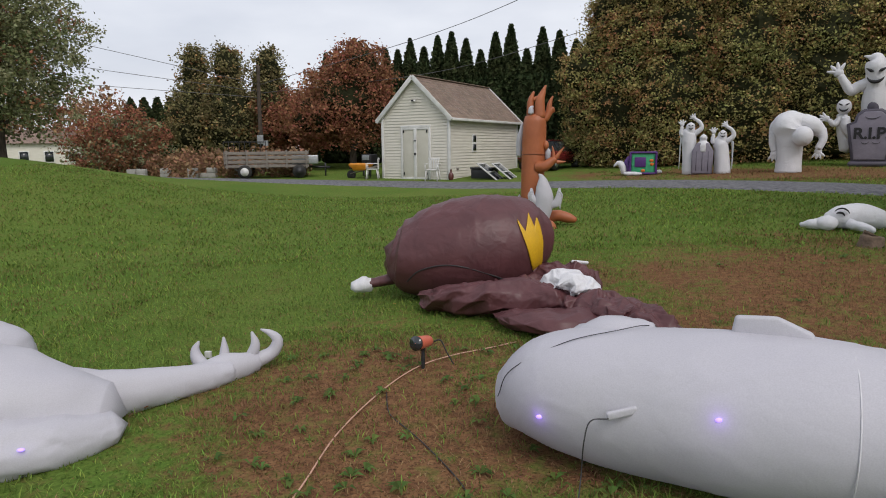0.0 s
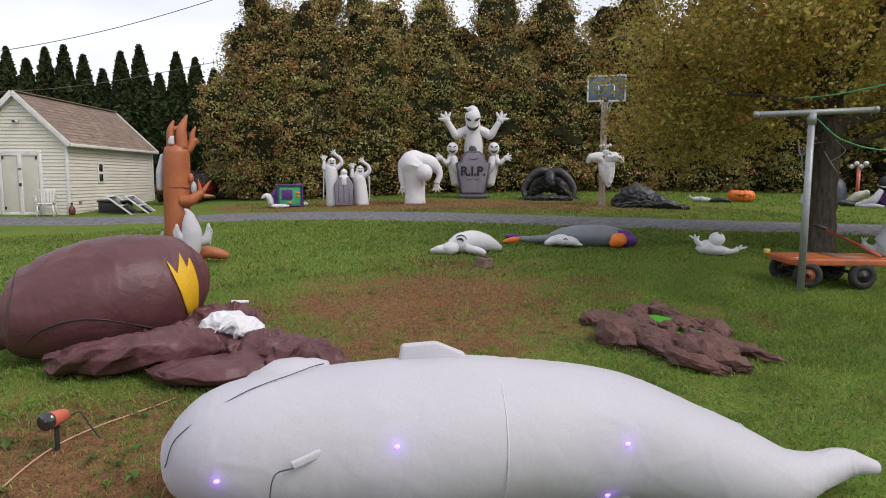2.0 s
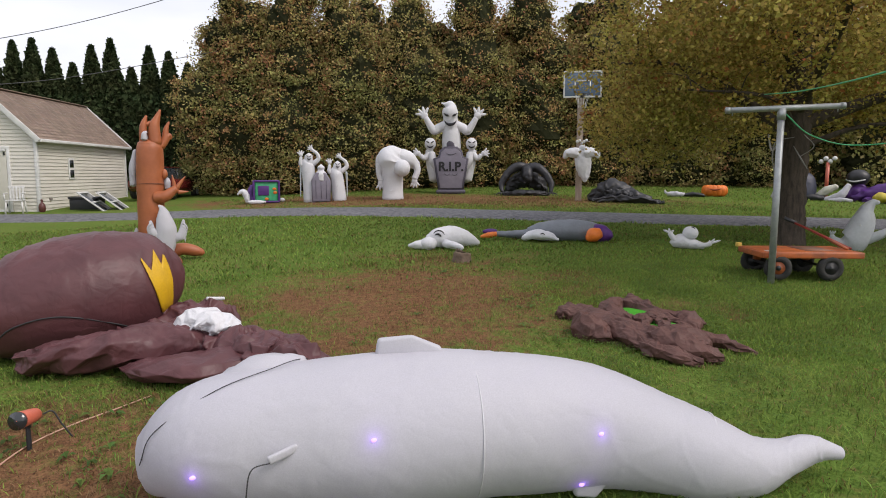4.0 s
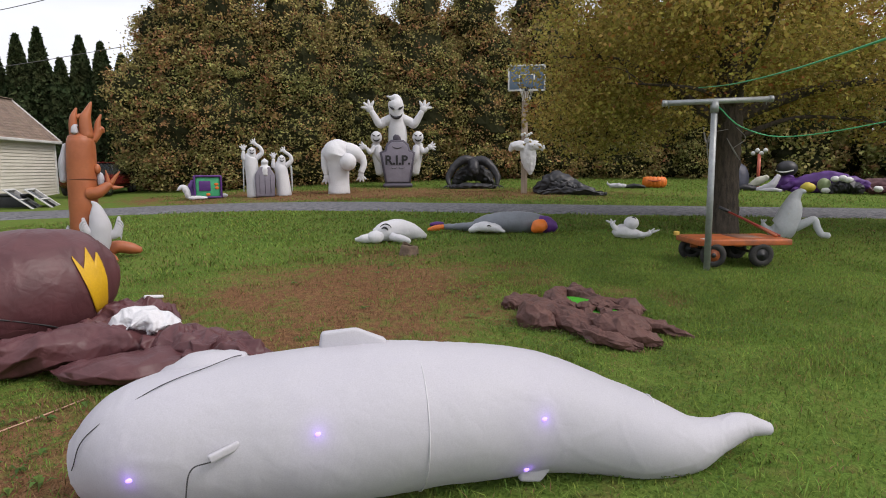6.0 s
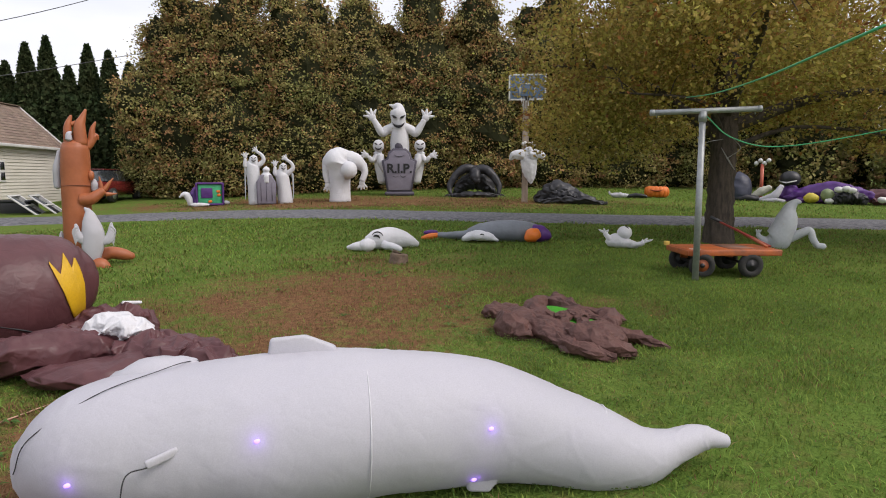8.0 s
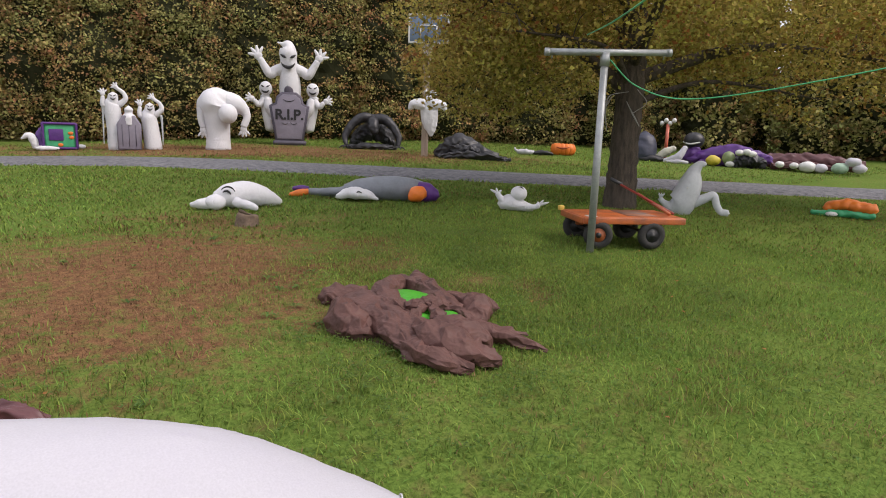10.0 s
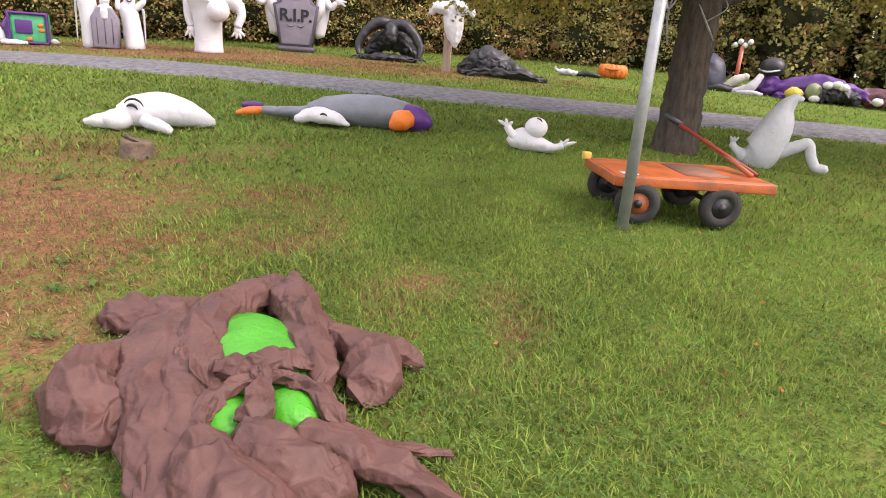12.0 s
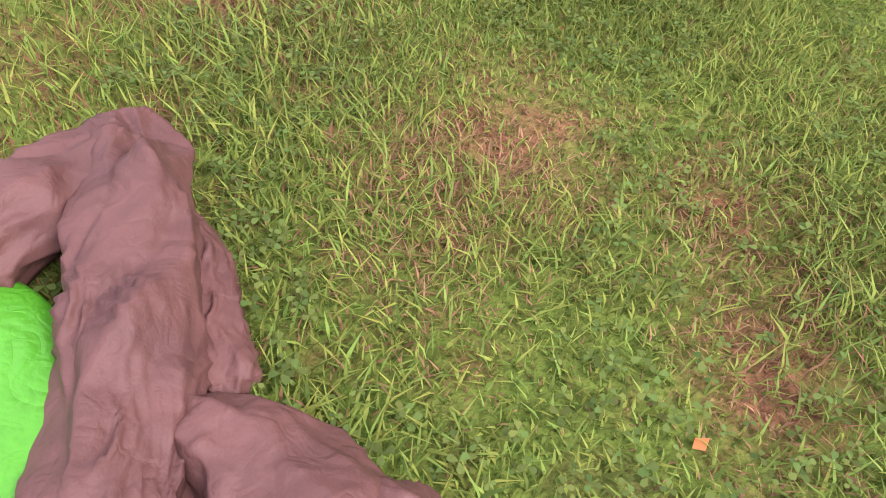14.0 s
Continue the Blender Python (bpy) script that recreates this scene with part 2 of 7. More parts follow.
def bare(x, y):
    """How worn the lawn is: 1 in the brown thatch, 0 in full grass."""
    def spot(cx, cy, rx, ry, turn):
        c, s = math.cos(turn), math.sin(turn)
        a, b = (x - cx) * c + (y - cy) * s, -(x - cx) * s + (y - cy) * c
        return max(0.0, 1.25 - math.hypot(a / rx, b / ry))
    v = max(spot(2.7, 6.4, 3.4, 2.35, 0.75), 1.2 * spot(-0.9, 3.5, 1.6, 2.0, 0.2), 1.15 * spot(9.0, 18.5, 10.0, 2.8, -0.62), 0.95 * spot(5.15, 4.7, 0.6, 0.32, 0.6), 0.75 * spot(4.75, 5.5, 0.55, 0.3, 0.3), 0.8 * spot(5.4, 4.2, 0.5, 0.26, 1.0), 0.6 * spot(5.0, 6.6, 1.2, 0.5, 0.5))
    w = noise.noise(Vector((x * 0.9, y * 0.9, 3))) * 0.5 + noise.noise(Vector((x * 3, y * 3, 7))) * 0.35
    return min(0.9, max(0.0, v * 1.05 + w * (0.25 + 0.8 * min(1, v * 2)) - 0.08))


# ---- mesh helpers ----
def link(name, bm, material, parent=None, label="", smooth=True):
    me = bpy.data.meshes.new(name)
    bm.normal_update()
    bm.to_mesh(me)
    bm.free()
    if material:
        me.materials.append(material)
    if smooth:
        me.polygons.foreach_set("use_smooth", [True] * len(me.polygons))
    ob = new(name, me)
    if parent:
        ob.parent = parent
    if label:
        ob["label"] = label
    return ob


def part(name, bm, material, parent, label="", smooth=True):
    return link(name, bm, material, parent, label, smooth)


def thing(name, m, label, category, group="", kind=""):
    ob = new(name)
    ob.empty_display_size = 0.2
    ob.matrix_world = m
    return tagged(ob, label, category, group, kind)


def spline(pts, n):
    """n + 1 points on a smooth curve through rows of numbers."""
    p = np.array(pts, float)
    p = np.vstack([2 * p[0] - p[1], p, 2 * p[-1] - p[-2]])
    out = []
    for k in range(n + 1):
        u = k / n * (len(pts) - 1)
        i = min(int(u), len(pts) - 2)
        f = u - i
        a, b, c, d = p[i:i + 4]
        out.append(0.5 * (2 * b + (c - a) * f + (2 * a - 5 * b + 4 * c - d) * f * f + (3 * b - a - 3 * c + d) * f ** 3))
    return np.array(out)


def loft(rows, seg=16, rings=24, flat=1.0, bm=None, up=(0, 0, 1), blunt=True, pleat=None):
    """A closed tube through rows of (x, y, z, radius); flat squashes it along up."""
    bm = bm or bmesh.new()
    pts = spline(rows, rings)
    loops, side = [], None
    for k, (x, y, z, r) in enumerate(pts):
        a, b = pts[max(0, k - 1)][:3], pts[min(rings, k + 1)][:3]
        way = Vector(b - a).normalized()
        ref = Vector(up)
        if abs(way.dot(ref)) > 0.93:
            ref = Vector((0, 1, 0)) if abs(way.y) < 0.9 else Vector((1, 0, 0))
        if side is None:
            side = way.cross(ref).normalized()
        else:
            side = (side - way * side.dot(way)).normalized()
        top = side.cross(way).normalized()
        r = max(0.002, r)
        loop = []
        for i in range(seg):
            t = 2 * math.pi * i / seg
            q = r
            if pleat:
                # sharp folds that run along the tube and wander from side to side
                amp, count, seed = pleat
                ph = t * count / (2 * math.pi) + 0.55 * noise.noise(Vector((k * 2.6 / rings + seed * 7.7, seed, 0.3))) + 0.3 * noise.noise(Vector((math.cos(t), math.sin(t), k * 3.5 / rings + seed)))
                tri = abs((ph % 1.0) * 2 - 1)
                q = r * (1 + amp * (tri ** 0.8 - 0.5) * (0.35 + 1.3 * abs(noise.noise(Vector((k * 3.5 / rings, math.cos(t) * 1.2, math.sin(t) * 1.2 + seed))))))
            loop.append(bm.verts.new(Vector((x, y, z)) + side * (q * math.cos(t)) + top * (q * flat * math.sin(t))))
        loops.append(loop)
    for a, b in zip(loops, loops[1:]):
        for i in range(seg):
            bm.faces.new((a[i], a[(i + 1) % seg], b[(i + 1) % seg], b[i]))
    for row, e, nx in ((loops[0], 0, 1), (loops[-1], -1, -2)):
        way = Vector(pts[e][:3] - pts[nx][:3]).normalized()
        tip = bm.verts.new(Vector(pts[e][:3]) + way * (pts[e][3] * (0.6 if blunt else 0.05)))
        for i in range(seg):
            f = (row[(i + 1) % seg], row[i], tip) if e == 0 else (row[i], row[(i + 1) % seg], tip)
            bm.faces.new(f)
    return bm


def crumple(bm, amp, scale, seed=0, ridge=True, floor=None):
    """Push the skin in and out along its normals, in folds."""
    bm.normal_update()
    for v in bm.verts:
        q = v.co * scale + Vector((seed * 3.1, seed * 1.7, seed * 0.9))
        d = noise.noise(q)
        if ridge:
            d = 0.45 - abs(d) * 1.6 + 0.5 * (0.5 - abs(noise.noise(q * 2.3)) * 1.5)
        v.co += v.normal * (d * amp)
        if floor is not None:
            v.co.z = max(floor, v.co.z)
    return bm


def crease(bm, amp, scale, seed, width=0.11, floor=None):
    """Pillowed cloth between thin, sharp, wandering creases."""
    bm.normal_update()
    turn = Matrix.Rotation(seed * 1.3, 3, "Z") @ Matrix.Rotation(seed * 0.7, 3, "X")
    for v in bm.verts:
        q = turn @ v.co
        q = Vector((q.x, q.y * 1.9, q.z)) * scale + Vector((seed * 3.1, seed * 1.7, seed))
        q += Vector((noise.noise(q * 0.9), noise.noise(q * 0.9 + Vector((9, 2, 5))), 0)) * 0.55
        d = noise.voronoi(q)[0]
        e = noise.voronoi(q * 2.1 + Vector((4, 4, 4)))[0]
        deep = 0.35 + 0.9 * max(0.0, noise.noise(q * 0.5) + 0.4)
        v.co += v.normal * (amp * (0.45 - deep * math.exp(-(d[1] - d[0]) / width) - 0.3 * math.exp(-(e[1] - e[0]) / (width * 1.3)) + 0.5 * noise.noise(q * 0.6)))
        if floor is not None:
            v.co.z = max(floor, v.co.z)
    return bm


def nylon(rows, amp, seed, seg=11, rings=11, flat=0.8, floor=None, scale=4.2, cuts=5, soften=2):
    """A slack fabric tube: uneven flat facets that meet in crisp folds, with faint creases between."""
    bm = loft(rows, seg, rings, flat)
    bm.normal_update()
    pick = random.Random(seed)
    for v in bm.verts:
        v.co += v.normal * pick.uniform(-amp, amp) + Vector([pick.uniform(-1, 1) for _ in range(3)]) * (amp * 0.7)
    for f in list(bm.faces):
        if len(f.verts) == 4:
            i = pick.randrange(2)
            bmesh.utils.face_split(f, f.verts[i], f.verts[i + 2])
    bmesh.ops.subdivide_edges(bm, edges=bm.edges, cuts=cuts, use_grid_fill=True)
    for _ in range(soften):
        bmesh.ops.smooth_vert(bm, verts=bm.verts, factor=0.5, use_axis_x=True, use_axis_y=True, use_axis_z=True)
    return crease(bm, amp * 0.22, scale, seed, 0.1, floor=floor)


def cloth(rows, amp, seed, flat=0.8, seg=15, rings=14, cuts=5, pleats=5, floor=None):
    """Slack nylon: angular planes with crisp ridges, and narrow gathers that run along the roll."""
    bm = nylon(rows, amp * 0.95, seed, seg, rings, flat, None, 5.0, cuts, 1)
    bm.normal_update()
    p = np.array(rows, float)[:, :3]
    way = Vector(p[-1] - p[0]).normalized()
    side = way.cross(Vector((0, 0, 1))).normalized()
    top = side.cross(way)
    size = float(np.max(np.array(rows)[:, 3]))
    for v in bm.verts:
        al, ac, up = v.co.dot(way) / size, v.co.dot(side) / size, v.co.dot(top) / size
        bend = noise.noise(Vector((al * 0.8, ac * 0.8, seed))) * 0.9
        ph = (ac + 0.35 * up + bend) * pleats * 0.5 + 0.4 * noise.noise(Vector((al * 1.7, seed, ac)))
        tri = abs((ph % 1.0) * 2 - 1)
        deep = max(0.0, 0.25 + noise.noise(Vector((al * 0.9 + seed, ac * 1.3, 3.3))))
        kink = 0.5 - abs(noise.noise(Vector((al * 2.4 + seed * 2, ac * 1.2, up)))) * 2.2
        v.co += v.normal * (amp * (0.95 * deep * (tri ** 0.4 - 0.8) + 0.1 * max(-0.4, kink)))
        if floor is not None:
            v.co.z = max(floor, v.co.z)
    return bm


def box(sx, sy, sz, at=(0, 0, 0), bevel=0.0, bm=None, turn=None):
    bm = bm or bmesh.new()
    m = Matrix.Translation(at) @ (turn or Matrix()) @ Matrix.Diagonal((sx, sy, sz, 1))
    vs = bmesh.ops.create_cube(bm, size=1, matrix=m)["verts"]
    if bevel:
        es = list({e for v in vs for e in v.link_edges})
        bmesh.ops.bevel(bm, geom=es, offset=bevel, segments=2, affect="EDGES", profile=0.6)
    return bm


def rod(a, b, r, r2=None, seg=10, bm=None):
    bm = bm or bmesh.new()
    a, b = Vector(a), Vector(b)
    m = Matrix.Translation((a + b) / 2) @ (b - a).to_track_quat("Z", "Y").to_matrix().to_4x4()
    bmesh.ops.create_cone(bm, cap_ends=True, segments=seg, radius1=r, radius2=r if r2 is None else r2, depth=(b - a).length, matrix=m)
    return bm


def ball(r, at=(0, 0, 0), scale=(1, 1, 1), seg=18, bm=None, turn=None):
    bm = bm or bmesh.new()
    m = Matrix.Translation(at) @ (turn or Matrix()) @ Matrix.Diagonal((*[r * s for s in scale], 1))
    bmesh.ops.create_uvsphere(bm, u_segments=seg, v_segments=max(6, seg * 2 // 3), radius=1, matrix=m)
    return bm


def cable(name, pts, r, material, label, category, parent=None, n=40):
    p = spline(pts, n)
    ob = part(name, loft([(*q, r) for q in p], 6, n, blunt=False), material, parent)
    return ob if parent else tagged(ob, label, category)


def pieces(name, verts, material, parent=None):
    """One mesh of many separate flat pieces: verts has the shape (pieces, corners, 3)."""
    n, k, _ = verts.shape
    me = bpy.data.meshes.new(name)
    me.vertices.add(n * k)
    me.vertices.foreach_set("co", verts.astype(np.float32).ravel())
    me.loops.add(n * k)
    me.loops.foreach_set("vertex_index", np.arange(n * k, dtype=np.int32))
    me.polygons.add(n)
    me.polygons.foreach_set("loop_start", np.arange(0, n * k, k, dtype=np.int32))
    me.polygons.foreach_set("loop_total", np.full(n, k, dtype=np.int32))
    me.update()
    me.validate()
    me.materials.append(material)
    ob = new(name, me)
    if parent:
        ob.parent = parent
    return ob


def leaf_cards(centres, size, rng, droop=0.3):
    """Kite-shaped leaves of mixed size and tilt round the given centres."""
    n = len(centres)
    a = rng.normal(size=(n, 3))
    a[:, 2] = a[:, 2] * 0.7 - droop
    a /= np.linalg.norm(a, axis=1)[:, None]
    b = np.cross(a, rng.normal(size=(n, 3)))
    b /= np.linalg.norm(b, axis=1)[:, None]
    c = np.cross(a, b)
    s = (size * rng.uniform(0.55, 1.35, n))[:, None]
    return np.stack([centres - a * s * 0.5, centres + b * s * 0.36 + c * s * 0.08, centres + a * s * 0.6, centres - b * s * 0.36 + c * s * 0.08], 1)

# ---- ground ----
def steps(*spans):
    out = []
    for a, b, d in spans:
        out += list(np.arange(a, b, d))
    return out


GX = [-1500, -700, -300, -150, -90] + steps((-60, -14, 2.0), (-14, -4, 0.6), (-4, 10, 0.16), (10, 26, 0.7), (26, 60, 3.0)) + [60, 90, 150, 300, 700, 1500]
GY = [-1500, -700, -300, -120, -60] + steps((-30, -2, 2.0), (-2, 11, 0.16), (11, 30, 0.6), (30, 60, 3.0)) + [60, 90, 150, 300, 700, 1500]
ground_mesh = bpy.data.meshes.new("ground")
co = [(x, y, gz(x, y)) for y in GY for x in GX]
w = len(GX)
ground_mesh.from_pydata(co, [], [(j * w + i, j * w + i + 1, (j + 1) * w + i + 1, (j + 1) * w + i)
                                 for j in range(len(GY) - 1) for i in range(w - 1)])
worn = ground_mesh.attributes.new("worn", "FLOAT", "POINT")
worn.data.foreach_set("value", [bare(x, y) if -20 < x < 40 and -10 < y < 40 else 0.0 for x, y, _ in co])
ground_mesh.polygons.foreach_set("use_smooth", [True] * len(ground_mesh.polygons))


def ground_material():
    m = bpy.data.materials.new("lawn_soil")
    m.use_nodes = True
    n, l = m.node_tree.nodes, m.node_tree.links
    b = n["Principled BSDF"]
    b.inputs["Roughness"].default_value = 0.9
    b.inputs["Specular IOR Level"].default_value = 0.04
    co = n.new("ShaderNodeTexCoord")
    at = n.new("ShaderNodeAttribute")
    at.attribute_name = "worn"

    def nz(scale, detail=6.0):
        t = n.new("ShaderNodeTexNoise")
        t.inputs["Scale"].default_value, t.inputs["Detail"].default_value = scale, detail
        l.new(co.outputs["Object"], t.inputs["Vector"])
        return t.outputs["Fac"]

    def mix(a, b_, f, kind="MIX"):
        t = n.new("ShaderNodeMixRGB")
        t.blend_type = kind
        for k, v in (("Color1", a), ("Color2", b_), ("Fac", f)):
            if isinstance(v, (tuple, float)):
                t.inputs[k].default_value = v
            else:
                l.new(v, t.inputs[k])
        return t.outputs["Color"]

    def ramp(v, lo, hi):
        t = n.new("ShaderNodeMapRange")
        t.inputs["From Min"].default_value, t.inputs["From Max"].default_value = lo, hi
        l.new(v, t.inputs["Value"])
        return t.outputs["Result"]

    green = mix((0.098, 0.168, 0.03, 1), (0.14, 0.192, 0.042, 1), ramp(nz(0.55), 0.35, 0.65))
    green = mix(green, (0.055, 0.095, 0.017, 1), ramp(nz(38), 0.46, 0.7))
    green = mix(green, (0.16, 0.125, 0.05, 1), ramp(nz(5.5), 0.55, 0.85))
    brown = mix((0.15, 0.075, 0.04, 1), (0.23, 0.125, 0.062, 1), ramp(nz(14), 0.35, 0.65))
    brown = mix(brown, (0.06, 0.033, 0.019, 1), ramp(nz(60), 0.5, 0.72))
    add = n.new("ShaderNodeMath")
    add.operation = "ADD"
    sub = ramp(nz(9), 0.3, 0.7)
    half = n.new("ShaderNodeMath")
    half.operation = "MULTIPLY_ADD"
    half.inputs[1].default_value, half.inputs[2].default_value = 0.8, -0.4
    l.new(sub, half.inputs[0])
    l.new(at.outputs["Fac"], add.inputs[0])
    l.new(half.outputs[0], add.inputs[1])
    l.new(mix(green, brown, ramp(add.outputs[0], 0.18, 0.85)), b.inputs["Base Color"])
    bp = n.new("ShaderNodeBump")
    bp.inputs["Strength"].default_value, bp.inputs["Distance"].default_value = 0.9, 0.03
    l.new(nz(45), bp.inputs["Height"])
    l.new(bp.outputs["Normal"], b.inputs["Normal"])
    return m


ground_mesh.materials.append(ground_material())
ground = tagged(new("ground", ground_mesh), "green lawn with worn brown thatch patches, sloping gently up", "lawn", kind="structure")

# gravel drive
ROAD = [(-34, 24.6), (-14, 24.0), (-6, 22.6), (-1, 20.6), (3.7, 17.9), (9.1, 12.9), (16.3, 6.7), (26, -1.2), (50, -18)]
bm = bmesh.new()
line = spline(ROAD, 110)
rows = []
for k, p in enumerate(line):
    d = line[min(110, k + 1)] - line[max(0, k - 1)]
    side = np.array([-d[1], d[0]]) / np.hypot(*d)
    row = []
    for j in range(7):
        o = (j / 6 - 0.5) * (2.35 + 0.25 * noise.noise(Vector((k * 0.31, j * 0.5, 0)))) + (0.12 * noise.noise(Vector((k * 0.7, j, 4))) if j in (0, 6) else 0)
        q = p + side * o
        row.append(bm.verts.new((q[0], q[1], gz(*q) + (0.045 if 0 < j < 6 else -0.03) + 0.012 * noise.noise(Vector((q[0], q[1], 1))))))
    rows.append(row)
for a, b in zip(rows, rows[1:]):
    for j in range(6):
        bm.faces.new((a[j], b[j], b[j + 1], a[j + 1]))
road = tagged(link("road", bm, GRAVEL), "grey gravel drive crossing the yard", "gravel drive", kind="structure")


# ---- shed ----
SHED = pose(-2.1, 23.4, 0.5, 0, 0, -25.8)
SW, SL, EAVE, PEAK = 3.1, 6.1, 2.42, 3.9


def shed():
    """Clapboard shed: local x runs along the gable (from -SW to 0), y into the depth, origin at the near corner."""
    top = thing("shed", SHED, "white clapboard garden shed with tan shingle roof", "shed")
    bm = box(SW - 0.08, SL - 0.08, EAVE + 0.1, (-SW / 2, SL / 2, EAVE / 2 - 0.05))
    a = [bm.verts.new(v) for v in ((-SW + 0.04, 0.04, EAVE), (-0.04, 0.04, EAVE), (-SW / 2, 0.04, PEAK - 0.06))]
    b = [bm.verts.new(v) for v in ((-SW + 0.04, SL - 0.04, EAVE), (-0.04, SL - 0.04, EAVE), (-SW / 2, SL - 0.04, PEAK - 0.06))]
    bm.faces.new(a), bm.faces.new(b[::-1])
    for i in range(3):
        j = (i + 1) % 3
        bm.faces.new((a[j], a[i], b[i], b[j]))
    wall = part("wall", bm, PVC_WHITE, top, smooth=False)

    def board(x0, x1, z, side):
        m = bmesh.new()
        h, d = 0.112, 0.03
        prof = [(0, 0.0), (-d, 0.004), (-d * 0.35, h), (0, h)]
        if side:
            ends = [[m.verts.new((-0.04 - o, x, z + k)) for o, k in prof] for x in (x0, x1)]
        else:
            ends = [[m.verts.new((x, 0.04 + o, z + k)) for o, k in prof] for x in (x0, x1)]
        for i in range(3):
            m.faces.new((ends[0][i], ends[1][i], ends[1][i + 1], ends[0][i + 1]))
        m.faces.new(ends[0]), m.faces.new(ends[1][::-1])
        bmesh.ops.recalc_face_normals(m, faces=m.faces)
        return m

    z = 0.02
    while z < PEAK - 0.22:
        cut = 0.0 if z < EAVE - 0.08 else (z - EAVE + 0.12) / (PEAK - EAVE) * SW / 2
        spans = [(-SW + 0.08 + cut, -0.08 - cut)]
        if z < 2.02:
            spans = [(-SW + 0.08, -2.17), (-0.83, -0.08)]
        for x0, x1 in spans:
            if x1 - x0 > 0.1:
                part("clapboard", board(x0, x1, z, False), PVC_WHITE, wall, smooth=False)
        if z < EAVE - 0.1:
            part("clapboard", board(0.08, SL - 0.08, z, True), PVC_WHITE, wall, smooth=False)
        z += 0.112
    for x, y in ((-0.04, 0.04), (-SW + 0.04, 0.04), (-0.04, SL - 0.04)):
        part("corner_board", box(0.1, 0.1, EAVE, (x, y, EAVE / 2), 0.01), TRIM_WHITE, wall)
    # roof slopes, each with courses of shingles
    roof = part("roof", bmesh.new(), SHINGLE, top)
    run, rise = SW / 2 + 0.16, (PEAK - EAVE) * (SW / 2 + 0.16) / (SW / 2)
    slope = math.hypot(run, rise)
    tilt = math.atan2(rise, run)
    for sgn in (1, -1):
        m = Matrix.Translation((-SW / 2, -0.12, PEAK + 0.02)) @ (Matrix.Rotation(math.pi, 4, "Z") if sgn < 0 else Matrix()) @ Matrix.Rotation(tilt, 4, "Y")
        n_c = 15
        y0, y1 = (0, SL + 0.24) if sgn > 0 else (-SL - 0.24, 0)
        part("roof_deck", box(slope, SL + 0.24, 0.05, (slope / 2, (y0 + y1) / 2, -0.045), bm=bmesh.new()), TRIM_WHITE, top, smooth=False).data.transform(m)
        tabs = []
        rng = np.random.default_rng(5)
        for c in range(n_c):
            yy = y0 - rng.uniform(0, 0.3)
            while yy < y1:
                ya, yb = max(y0, yy), min(y1, yy + 0.32)
                if yb > ya + 0.02:
                    h = 0.004 * rng.uniform(0.6, 1.4)
                    tabs.append([(c / n_c * slope - 0.02, ya, 0.0), ((c + 1) / n_c * slope, ya, 0.012 + h), ((c + 1) / n_c * slope, yb - 0.008, 0.012 + h), (c / n_c * slope - 0.02, yb - 0.008, 0.0)])
                yy += 0.32
        ob = pieces("shingles", np.array(tabs), SHINGLE, roof)
        ob["kind"] = "stuff"
        ob.data.transform(m)
    part("ridge_cap", box(0.22, SL + 0.24, 0.03, (-SW / 2, SL / 2, PEAK + 0.035), 0.012), SHINGLE, roof)
    for sgn in (1, -1):
        for y in (-0.125, SL + 0.125):
            a = Vector((-SW / 2, y, PEAK - 0.02))
            e = Vector((-SW / 2 + sgn * run, y, PEAK - 0.02 - rise))
            mid, way = (a + e) / 2, (e - a)
            m = way.to_track_quat("X", "Z").to_matrix().to_4x4()
            part("rake_board", box(way.length, 0.03, 0.16, mid, 0.006, turn=m), TRIM_WHITE, roof)
    part("gutter", box(0.11, SL + 0.2, 0.1, (0.17, SL / 2, EAVE - 0.16), 0.02), TRIM_WHITE, roof)
    part("gutter", box(0.11, SL + 0.2, 0.1, (-SW - 0.17, SL / 2, EAVE - 0.16), 0.02), TRIM_WHITE, roof)
    # double door
    frame_ = part("door_frame", box(1.36, 0.05, 0.1, (-1.5, 0.0, 2.03), 0.008), TRIM_WHITE, top)
    for x in (-2.13, -0.87):
        part("door_post", box(0.09, 0.05, 2.0, (x, 0.0, 1.0), 0.008), TRIM_WHITE, frame_)
    for x in (-1.79, -1.21):
        d = part("door", box(0.565, 0.04, 1.93, (x, 0.0, 0.99), 0.006), DOOR_CREAM, top, "cream painted shed door leaf")
        for z_, hgt in ((1.95, 0.06), (0.06, 0.1)):
            part("door_rail", box(0.56, 0.02, hgt, (x, -0.03, z_), 0.004), TRIM_WHITE, d)
        part("hinge", box(0.05, 0.02, 0.1, (x + (-0.24 if x < -1.5 else 0.24), -0.035, 1.85), 0.003), BLACK_STEEL, d)
        part("hinge", box(0.05, 0.02, 0.1, (x + (-0.24 if x < -1.5 else 0.24), -0.035, 0.25), 0.003), BLACK_STEEL, d)
    part("astragal", box(0.12, 0.03, 1.95, (-1.5, -0.035, 0.99), 0.004), TRIM_WHITE, frame_)
    part("door_latch", box(0.07, 0.05, 0.1, (-1.5, -0.06, 1.0), 0.01), BLACK_STEEL, frame_)
    part("hasp", box(0.1, 0.03, 0.04, (-1.5, -0.055, 1.5), 0.006), BLACK_STEEL, frame_)
    # flood light in the gable
    lamp = part("gable_lamp", box(0.16, 0.1, 0.06, (-1.55, -0.03, 3.0), 0.015), BLACK_STEEL, top)
    part("lamp_head", rod((-1.5, -0.05, 3.0), (-1.42, -0.16, 2.97), 0.04, 0.055), PLASTIC_WHITE, lamp)
